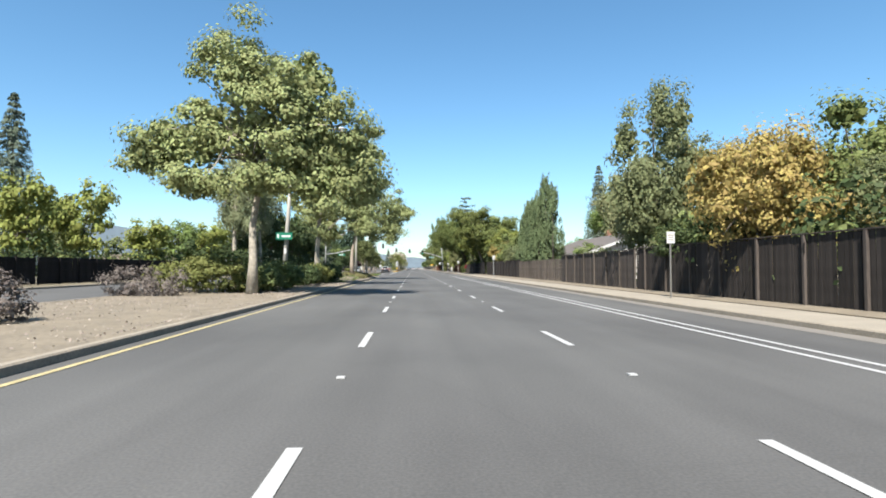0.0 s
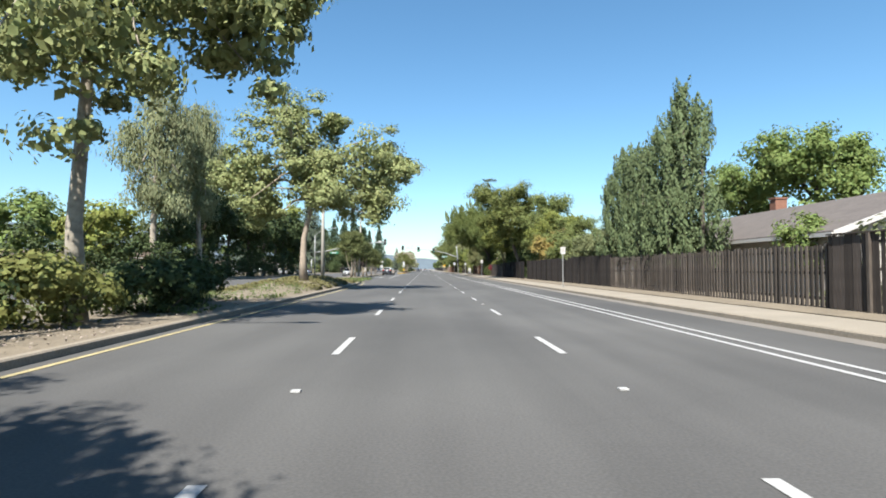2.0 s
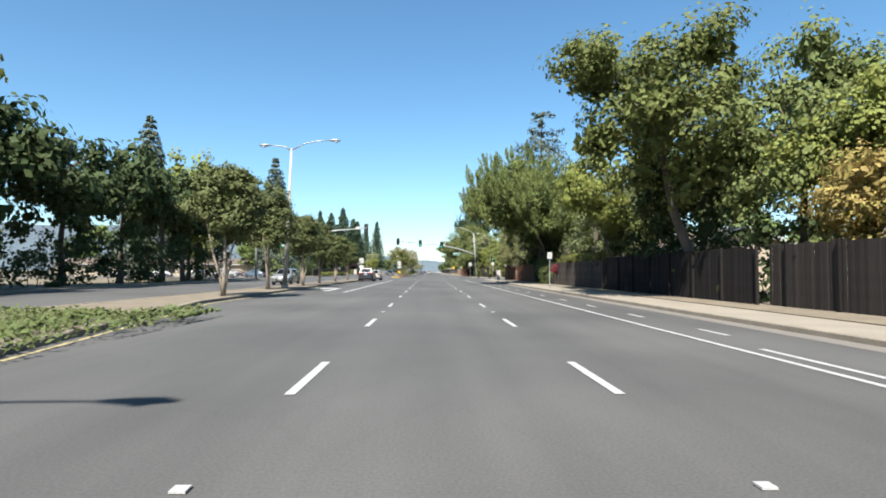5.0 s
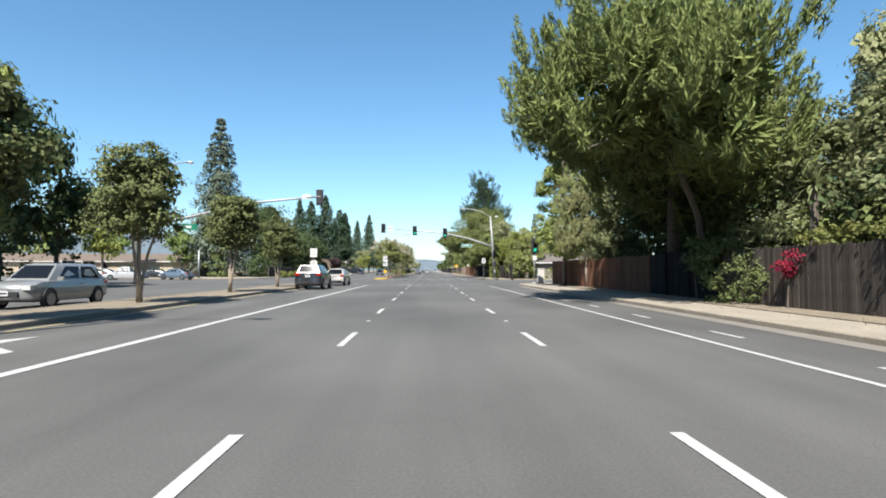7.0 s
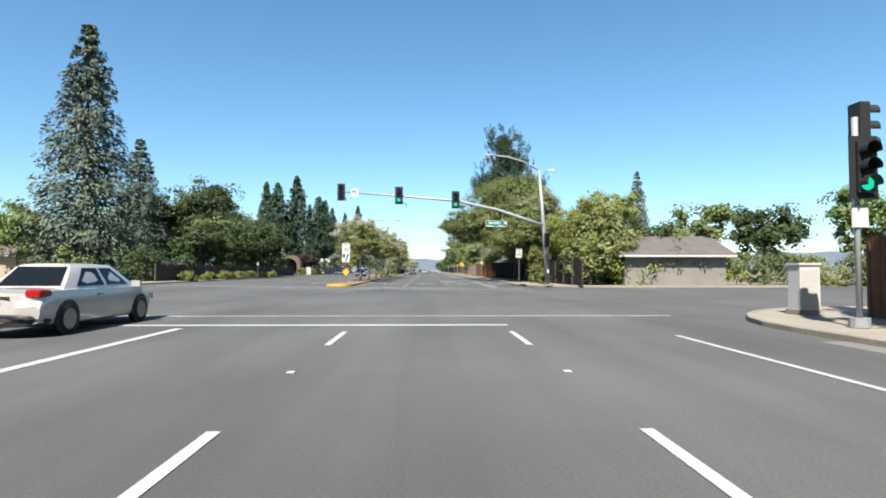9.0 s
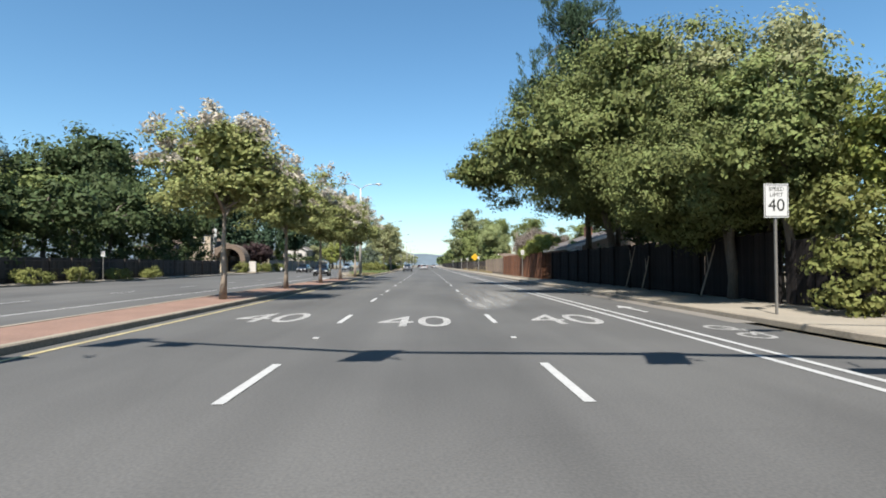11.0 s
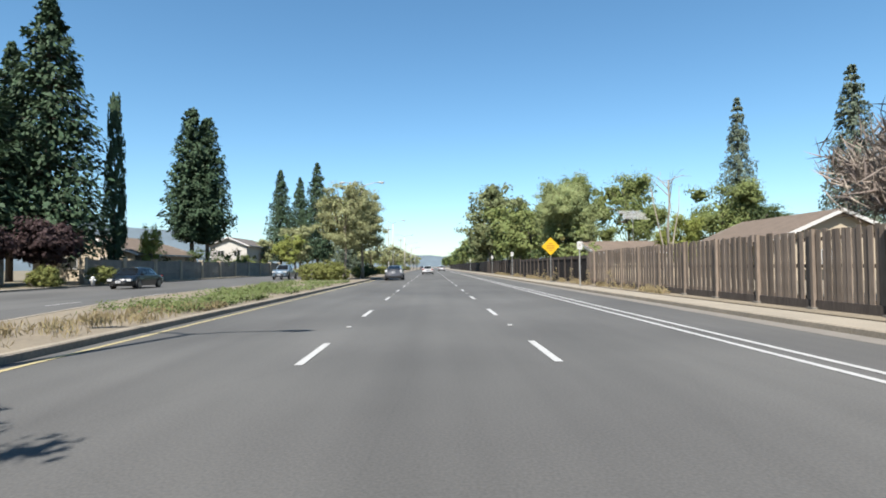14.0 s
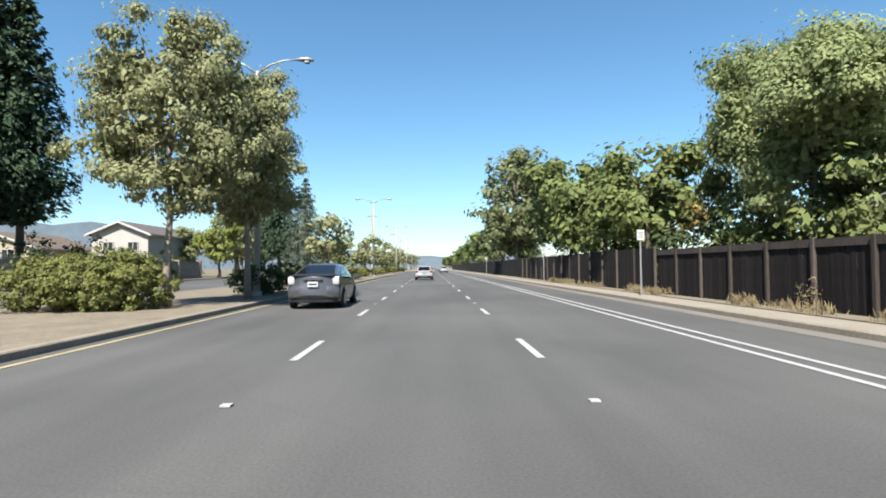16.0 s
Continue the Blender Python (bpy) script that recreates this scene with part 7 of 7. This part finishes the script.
part("border", Shape().box((0, -0.018, 0.222), (1.6, 0.006, 0.025)).box((0, -0.018, -0.222), (1.6, 0.006, 0.025)).box((-0.79, -0.018, 0), (0.025, 0.006, 0.42)).box((0.79, -0.018, 0), (0.025, 0.006, 0.42)), M_SIGNWHITE, gs)
for k in range(6):
    part("writing_bar", Shape().box((-0.5 + 0.15 * k, -0.02, 0.05), (0.1, 0.008, 0.2 if k in (0, 3, 4) else 0.15)), M_SIGNWHITE, gs)
part("small_writing_bar", Shape().box((-0.5, -0.02, -0.16), (0.45, 0.008, 0.05)), M_SIGNWHITE, gs)
part("small_writing_bar", Shape().box((0.35, -0.02, -0.16), (0.45, 0.008, 0.05)), M_SIGNWHITE, gs)
part("logo_patch", Shape().prism(arc(0, 0, 0.1, 0, 315, 7), -0.008, 0.008), M_SIGNWHITE, gs, at=pose(0.7, -0.02, 0.06, 90))
for dx in (-0.55, 0.5):
    part("hanger", Shape().box((dx, 0.1, 0.45), (0.03, 0.03, 0.5)), M_GALV, gs)
ut = part("turn_panel", Shape().box((0, 0, 0), (0.6, 0.015, 0.6)), M_SIGNWHITE, m1, "white panel with a black turn arrow", at=pose(-5.54 - MX, 0.45, 7.1))
part("arrow", Shape().box((-0.08, -0.012, 0.1), (0.3, 0.006, 0.06)).box((0.08, -0.012, -0.02), (0.06, 0.006, 0.26)).box((-0.1, -0.012, 0.0), (0.06, 0.006, 0.16)), M_SIGNBLACK, ut)
m2 = mast(-25.5, 158.3, [(0, 0, 4.95), (2.9, -0.4, 5.3), (7.4, -1.1, 6.25), (10.9, -1.7, 6.9), (16.3, -2.4, 7.32)], [(0, 0, 8.8), (1.3, 0, 9.8), (2.7, 0, 10.4), (4.0, 0, 10.55)], "galvanised signal mast across the crossing", 8.9)
for hx, hy, hz in ((16.2, -2.2, 7.25), (7.42, -0.95, 6.1)):
    signal_head(m2, hx, hy, hz, False, 180)
part("back_panel", Shape().box((15.1, -2.3, 7.3), (0.7, 0.02, 0.4)), M_SIGNWHITE, m2, "pale back of a sign panel")
gs2 = part("name_plate", Shape().box((0, 0, 0), (1.85, 0.03, 0.5)), M_SIGNGREEN, m2, "green street name plate", at=pose(4.55, -0.8, 4.85))
part("writing_bar", Shape().box((-0.1, -0.02, 0), (1.1, 0.008, 0.2)), M_SIGNWHITE, gs2)
part("hanger", Shape().box((-0.5, 0.05, 0.45), (0.03, 0.03, 0.5)).box((0.5, 0.05, 0.45), (0.03, 0.03, 0.5)), M_GALV, gs2)
gp = thing("signal_post", 8.95, 157.2, H, 0, "short grey post with signals and button panel", "signal post")
part("pole", Shape().tube([(0, 0, 0), (0, 0, 4.4)], [0.06, 0.06], 10), M_GALV, gp, smooth=True)
part("base", Shape().prism(arc(0, 0, 0.2, 0, 330, 11), 0, 0.2), M_GALV, gp)
part("button_panel", Shape().box((0, -0.08, 2.3), (0.35, 0.02, 0.45)), M_SIGNWHITE, gp)
signal_head(gp, 0, -0.3, 3.3, True)
signal_head(gp, 0.3, 0.1, 4.2, False, 90, plate=False)
cab = thing("utility_cabinet", 10.2, 160.7, H, 0, "white metal utility cabinet at the fence end", "cabinet")
part("body", Shape().box((0, 0, 0.72), (0.55, 0.5, 1.2)), M_TRIM, cab)
part("lid", Shape().box((0, 0, 1.35), (0.62, 0.57, 0.06)), M_TRIM, cab)
part("door", Shape().box((0, -0.256, 0.7), (0.46, 0.012, 1.0)), M_WHITEWALL, cab)
part("plinth", Shape().box((0, 0, 0.06), (0.65, 0.6, 0.12)), M_KERB, cab)
hy = thing("fire_hydrant", -25.2, 283, H, 0, "white fire hydrant beside the pavement", "hydrant")
part("barrel", Shape().tube([(0, 0, 0), (0, 0, 0.5), (0, 0, 0.62), (0, 0, 0.7)], [0.13, 0.12, 0.14, 0.05], 10), M_SIGNWHITE, hy, smooth=True)
part("outlet", Shape().tube([(-0.22, 0, 0.42), (0.22, 0, 0.42)], [0.07, 0.07], 8), M_SIGNWHITE, hy)
an = thing("roof_antenna", 19.6, 294.0, 3.2, 0, "metal television antenna on a mast over the roof", "antenna")
part("mast", Shape().tube([(0, 0, 0), (0, 0, 3.5)], [0.025, 0.02], 6), M_GALV, an)
for i in range(8):
    part("rod", Shape().tube([(-1.3 + 0.09 * (i % 5), i * 0.25 - 0.9, 2.45 + 0.13 * i + 0.03), (1.3 - 0.07 * (i % 4), i * 0.25 - 0.9, 2.45 + 0.13 * i - 0.03)], [0.028, 0.028], 5), M_SIGNWHITE, an)
part("boom", Shape().tube([(0, -0.95, 2.43), (0, 0.9, 3.39)], [0.025, 0.025], 5), M_GALV, an)


# ---- vehicles ----
def spline(pts, sub):
    """Catmull-Rom points through the given vectors."""
    out, n = [], len(pts)
    for i in range(n - 1):
        p0, p1, p2, p3 = pts[max(i - 1, 0)], pts[i], pts[i + 1], pts[min(i + 2, n - 1)]
        for k in range(sub):
            t = k / sub
            out.append(0.5 * (2 * p1 + (p2 - p0) * t + (2 * p0 - 5 * p1 + 4 * p2 - p3) * t * t + (3 * p1 - p0 - 3 * p2 + p3) * t ** 3))
    return out + [pts[-1]]


def skin(stations, ring_sub=2, long_sub=3, bend=None):
    """A closed rounded shell through half cross-sections [(x, z), ...] at each y, mirrored; bend moves its points."""
    rows = np.array([[(x, y, z) for x, z in half] + [(-x, y, z) for x, z in reversed(half)] for y, half in stations], float)
    rows = np.array(spline(list(rows), long_sub))
    s = Shape()
    m = 0
    for row in rows:
        ring = spline(list(row), ring_sub)
        m = len(ring)
        s.v += [tuple(bend(Vector(p)) if bend else p) for p in ring]
    for i in range(len(rows) - 1):
        for j in range(m):
            a, b = i * m + j, i * m + (j + 1) % m
            s.f.append((a, b, b + m, a + m))
    s.f.append(tuple(reversed(range(m))))
    s.f.append(tuple((len(rows) - 1) * m + j for j in range(m)))
    return s


def moulded(name, shape, mat, parent, label="", angle=38):
    ob = part(name, shape, mat, parent, label, smooth=True)
    ob.data.set_sharp_from_angle(angle=radians(angle))
    return ob


def vehicle(x, y, rz, paint, label, category="car", l=4.5, w=1.75, shoulder=0.92, roof=1.48, tail=0.35, rear_top=1.5, front_top=2.95, screen=3.75, nose=0.72, ground=0.2, wheel=0.32, bed=False, lamps=M_TAIL, lamp_z=0.82, lamp=(0.3, 0.17), rear_z=None, plate_z=0.66, ledge=False):
    """Rear bumper at the origin, the nose towards +y."""
    ob = thing("car", x, y, 0, rz, label, category, "cars on the road")
    hw = w / 2
    rz0 = rear_z or shoulder

    def half(sw, zb, zs):
        return [(sw * 0.3, zb), (sw * 0.86, zb + 0.01), (sw * 0.97, zb + 0.1), (sw, zb + (zs - zb) * 0.45), (sw * 0.99, zb + (zs - zb) * 0.7), (sw * 0.95, zs - 0.06), (sw * 0.87, zs), (sw * 0.3, zs + 0.03)]

    def bend(p):
        """Rounds the tail and the nose in plan and leans the upper tail forward."""
        q = (p.x / hw) ** 2
        near = max(0.0, 1 - p.y / 0.55)
        p.y += near * (0.2 * q + 0.16 * max(0.0, p.z - 0.6) - (0.05 if 0.36 < p.z < 0.66 else 0.0))
        far = max(0.0, (p.y - (l - 0.7)) / 0.7)
        p.y -= far * 0.3 * q
        return p
    st = [(0.0, half(hw * 0.5, ground + 0.22, rz0 - 0.16)), (0.0, half(hw * 0.86, ground + 0.1, rz0 - 0.07)), (0.06, half(hw * 0.97, ground + 0.05, rz0 - 0.02)), (max(tail, 0.3), half(hw * 0.99, ground, rz0)), (l * 0.3, half(hw, ground, shoulder)), (l * 0.6, half(hw, ground, shoulder)),
          (screen, half(hw * 0.99, ground, shoulder - 0.02)), (l - 0.5, half(hw * 0.95, ground + 0.02, nose + 0.08)), (l - 0.1, half(hw * 0.88, ground + 0.06, nose - 0.03)), (l, half(hw * 0.5, ground + 0.12, nose - 0.18))]
    moulded("body", skin(st, bend=bend), paint, ob)
    back = tail + 0.08 if not bed else 1.75
    bt = rear_top if not bed else 2.0
    b0, t0 = hw * 0.9, hw * 0.7
    zb, zr = shoulder - 0.03, roof - 0.05
    # the cabin's painted shell, with dark panes set 8 mm proud of it
    P = [(-b0, back, rz0 - 0.03), (b0, back, rz0 - 0.03), (b0, screen, zb), (-b0, screen, zb)]
    Q = [(-t0, bt, zr), (t0, bt, zr), (t0, front_top, zr), (-t0, front_top, zr)]

    def cab(f):
        yb, yt = (back, bt) if f == 0 else (screen, front_top)
        z0 = rz0 - 0.03 if f == 0 else zb
        return yb, yt, z0
    shell = Shape()
    cols = 9
    levels = ((0.0, 1.0), (0.35, 0.93), (0.7, 0.83), (0.92, 0.75), (1.0, 0.66), (1.05, 0.4), (1.065, 0.0))
    for u, k in levels:
        for c in range(cols):
            v = c / (cols - 1)
            ya, yb_ = back + (bt - back) * min(u, 1.0), screen + (front_top - screen) * min(u, 1.0)
            if u > 1:
                ya, yb_ = bt + 0.05 * (u - 1) * 20, front_top - 0.05 * (u - 1) * 20
            z = (rz0 - 0.03) * (1 - v) + zb * v
            z = z + (zr - z) * min(u, 1.0) + (roof - zr) * max(0.0, (u - 1) / 0.065) * (0.55 + 0.45 * math.sin(math.pi * v))
            end = 1 - 0.1 * abs(2 * v - 1) ** 4
            shell.v.append((hw * 0.93 * k * end, ya + (yb_ - ya) * v, z))
    n = len(shell.v)
    shell.v += [(-p[0], p[1], p[2]) for p in shell.v]
    for a in range(len(levels) - 1):
        for c in range(cols - 1):
            q = a * cols + c
            shell.f += [(q, q + 1, q + cols + 1, q + cols), (n + q + cols, n + q + cols + 1, n + q + 1, n + q)]
        for c, flip in ((0, True), (cols - 1, False)):
            q = a * cols + c
            f = (q, q + cols, n + q + cols, n + q)
            shell.f.append(f if not flip else f[::-1])
    moulded("cabin", shell, paint, ob, angle=50)

    def pane(name, pts, mat=M_CARGLASS):
        ctr = sum((Vector(p) for p in pts), Vector()) / len(pts)
        nrm = (Vector(pts[1]) - Vector(pts[0])).cross(Vector(pts[2]) - Vector(pts[1])).normalized()
        outward = ctr - Vector((0, (back + screen) / 2, 1.0))
        nrm = nrm if nrm.dot(outward) > 0 else -nrm
        o = [tuple(Vector(p) + nrm * 0.016) for p in pts]
        s = Shape()
        s.v += o + [tuple(Vector(p) - nrm * 0.02) for p in pts]
        k = len(pts)
        s.f += [tuple(range(k)), tuple(reversed(range(k, 2 * k)))] + [(i, i + k, (i + 1) % k + k, (i + 1) % k) for i in range(k)]
        part(name, s, mat, ob, "dark tinted glass")

    def on_end(u, kx, rear=True):
        ya = back + (bt - back) * u if rear else screen + (front_top - screen) * u
        z = rz0 - 0.03 if rear else zb
        k = np.interp(u, [q[0] for q in levels], [q[1] for q in levels])
        return (hw * 0.93 * k * 0.9 * kx, ya, z + (zr - z) * u)
    for nm, rear in (("rear_window", True), ("windscreen", False)):
        if not bed or not rear:
            pane(nm, [on_end(0.16, -0.88, rear), on_end(0.16, 0.88, rear), on_end(0.9, 0.9, rear), on_end(0.9, -0.9, rear)])

    def on_side(u, v, sx):
        k = np.interp(u, [q[0] for q in levels], [q[1] for q in levels])
        ya, yb_ = back + (bt - back) * u, screen + (front_top - screen) * u
        z = (rz0 - 0.03) * (1 - v) + zb * v
        return (sx * hw * 0.93 * k * (1 - 0.1 * abs(2 * v - 1) ** 4), ya + (yb_ - ya) * v, z + (zr - z) * u)
    for sx in (-1, 1):
        for v0, v1 in ((0.12, 0.48), (0.53, 0.88)):
            pane("side_window", [on_side(0.14, v0, sx), on_side(0.14, v1, sx), on_side(0.86, v1 - 0.05 * (v1 > 0.8), sx), on_side(0.86, v0 + 0.06 * (v0 < 0.2), sx)])
        part("mirror", Shape().box((sx * (hw + 0.08), screen - 0.35, shoulder + 0.06), (0.2, 0.1, 0.14)), paint, ob)
        yl = 0.13 * 1.0 + 0.16 * max(0, lamp_z - 0.6)
        tl = skin([(yl - 0.07, [(0.12 * lamp[0], -lamp[1] * 0.3), (lamp[0] * 0.4, -lamp[1] * 0.25), (lamp[0] * 0.42, lamp[1] * 0.25), (0.12 * lamp[0], lamp[1] * 0.32)]), (yl, [(0.15 * lamp[0], -lamp[1] * 0.5), (lamp[0] * 0.5, -lamp[1] * 0.42), (lamp[0] * 0.5, lamp[1] * 0.42), (0.15 * lamp[0], lamp[1] * 0.5)]), (yl + 0.25, [(0.15 * lamp[0], -lamp[1] * 0.4), (lamp[0] * 0.5, -lamp[1] * 0.3), (lamp[0] * 0.5, lamp[1] * 0.3), (0.15 * lamp[0], lamp[1] * 0.4)])], 2, 2)
        t_ob = moulded("tail_light", tl, lamps, ob)
        t_ob.location = (sx * (hw * 0.955 - lamp[0] / 2), 0, lamp_z)
        part("headlight", Shape().box((sx * (hw * 0.68), l - 0.26, nose - 0.1), (0.36, 0.3, 0.15)), M_LAMPCLEAR, ob)
        part("door_handle", Shape().box((sx * (hw + 0.01), l * 0.42, shoulder - 0.14), (0.03, 0.2, 0.03)), M_CHROME, ob)
    moulded("bumper", skin([(-0.035, half(hw * 0.6, ground + 0.04, ground + 0.2)), (0.0, half(hw * 0.9, ground + 0.02, ground + 0.24)), (0.3, half(hw * 1.005, ground + 0.02, ground + 0.22))], 2, 2, bend), M_PLASTIC, ob)
    part("front_grille", Shape().box((0, l - 0.05, ground + 0.26), (w * 0.5, 0.1, 0.18)), M_PLASTIC, ob)
    for py, pz in ((-0.025 + 0.16 * max(0, plate_z - 0.6), plate_z), (l + 0.01, ground + 0.3)):
        pl = part("plate", Shape().box((0, py, pz), (0.33, 0.05, 0.17)), M_PLATE, ob, "white number plate")
        part("writing_bar", Shape().box((0, py + (-0.027 if py < 1 else 0.027), pz), (0.24, 0.004, 0.05)), M_SIGNBLACK, pl)
    part("rear_trim", Shape().box((0, 0.0 + 0.16 * max(0, plate_z - 0.5), plate_z + 0.13), (w * 0.36, 0.05, 0.03)), M_CHROME, ob)
    if ledge:
        moulded("spoiler", skin([(tail - 0.06, [(0.2, rz0 - 0.015), (hw * 0.72, rz0 - 0.01), (hw * 0.72, rz0 + 0.01), (0.2, rz0 + 0.015)]), (tail + 0.16, [(0.2, rz0 + 0.0), (hw * 0.8, rz0 + 0.0), (hw * 0.8, rz0 + 0.04), (0.2, rz0 + 0.05)])], 2, 2), M_PLASTIC, ob)
    part("underside", Shape().box((0, l / 2, ground + 0.03), (w * 0.84, l * 0.86, 0.06)), M_PLASTIC, ob)
    tm = Shape().tube([(-0.1, 0, 0), (-0.08, 0, 0), (0.08, 0, 0), (0.1, 0, 0)], [wheel * 0.92, wheel, wheel, wheel * 0.92], 24).mesh("tyre", True)
    tm.materials.append(M_TYRE)
    tm.set_sharp_from_angle(angle=radians(50))
    rm = Shape().tube([(-0.106, 0, 0), (0.106, 0, 0)], [wheel * 0.66, wheel * 0.66], 16).mesh("rim")
    rm.materials.append(M_RIM)
    am = Shape().tube([(-0.03, 0, 0), (0.03, 0, 0)], [wheel * 1.15, wheel * 1.15], 24).mesh("wheel_arch")
    am.materials.append(M_PLASTIC)
    for wy in (l * 0.19, l * 0.79):
        for sx in (-1, 1):
            arch = new("wheel_arch", am)
            arch.parent, arch.location = ob, (sx * (hw - 0.025), wy, wheel + 0.02)
            wo = new("wheel", tm)
            wo.parent, wo.location = ob, (sx * (hw - 0.07), wy, wheel)
            ro = new("rim", rm)
            ro.parent, ro.location = wo, (0, 0, 0)
    return ob


def paint(name, colour, metal=0.3):
    return glossy(name, colour, 0.28, metal, 0.8)


P_GREY, P_WHITE, P_BEIGE, P_SILVER, P_BLACK, P_BLUE, P_CHAR = (paint(n, c) for n, c in (("dark_grey_paint", (0.0629, 0.0605, 0.0629)), ("white_paint", (0.348, 0.348, 0.339)), ("beige_paint", (0.42, 0.39, 0.35)), ("silver_paint", (0.203, 0.208, 0.203)), ("black_paint", (0.0058, 0.00629, 0.00725)), ("blue_grey_paint", (0.092, 0.126, 0.16)), ("charcoal_paint", (0.0172, 0.0179, 0.0203))))
vehicle(-3.57, 294.85, 0, P_GREY, "dark grey hatchback with clear tail lights driving away", l=4.45, w=1.73, roof=1.49, shoulder=0.98, tail=0.12, rear_top=1.55, front_top=2.6, screen=3.75, nose=0.72, lamps=M_LAMPCLEAR, lamp_z=0.9, lamp=(0.22, 0.3), rear_z=1.08, plate_z=0.8, ledge=True)
vehicle(-0.45, 333.5, 0, P_WHITE, "white sedan driving away in the middle lane", l=4.7, w=1.8, roof=1.46, tail=0.7, rear_top=1.35, lamp_z=0.85)
vehicle(-8.3, 146.9, 0, P_CHAR, "charcoal sport utility car waiting in turn lane", l=4.55, w=1.84, roof=1.7, shoulder=1.08, tail=0.14, rear_top=0.5, front_top=2.7, screen=3.5, nose=0.95, ground=0.26, wheel=0.36, lamp_z=1.02, lamp=(0.36, 0.2), rear_z=1.12, plate_z=0.92)
vehicle(-8.25, 156.6, 0, P_BEIGE, "beige sedan waiting in the turn lane", l=4.75, w=1.8, roof=1.47, tail=0.85, rear_top=1.5, lamp_z=0.85)
vehicle(-13.9, 132.2, 180, P_SILVER, "silver estate car driving on the far carriageway", l=4.5, w=1.74, roof=1.56, shoulder=0.95, tail=0.15, rear_top=0.5, front_top=2.75, screen=3.5, nose=0.82, ground=0.24)
vehicle(-12.7, 255.1, 185, P_BLACK, "black sedan driving on the far carriageway", l=4.5, w=1.79, roof=1.44, tail=0.4, rear_top=1.3)
vehicle(-20.8, 283.0, 180, P_BLACK, "black sedan by the far kerb", l=4.6, w=1.8, tail=0.7, rear_top=1.4)
vehicle(-17.0, 309, 180, P_BLUE, "blue-grey pickup on the far carriageway", "pickup", l=5.2, w=1.85, roof=1.75, shoulder=1.05, bed=True, front_top=3.3, screen=3.9, nose=0.98, ground=0.3, wheel=0.37)
for i, (x, y, rz, p, lab, bed) in enumerate(((-36, 181.5, 100, P_WHITE, "white pickup in the parking lot", True), (-43.5, 186, 95, P_SILVER, "silver car in the parking lot", False), (-31.5, 184.2, 80, P_BLUE, "blue-grey car in the parking lot", False), (-51, 188, 100, P_WHITE, "white car in the parking lot", False), (-57, 185, 95, P_SILVER, "silver car in the parking lot", False), (-46, 193, 90, P_WHITE, "white car in the parking lot", False), (-38, 192, 95, P_BLACK, "dark car in the parking lot", False))):
    vehicle(x, y, rz, p, lab + (" edge" if bed else " row"), "pickup" if bed else "car", bed=bed, roof=1.7 if bed else 1.46, shoulder=1.0 if bed else 0.92, l=5.1 if bed else 4.5)
for i, (x, y, p) in enumerate(((3.4, 405, P_WHITE), (3.5, 440, P_SILVER), (-3.5, 470, P_BLACK), (0, 500, P_SILVER))):
    vehicle(x, y, 0, p, "small car far ahead on the road")
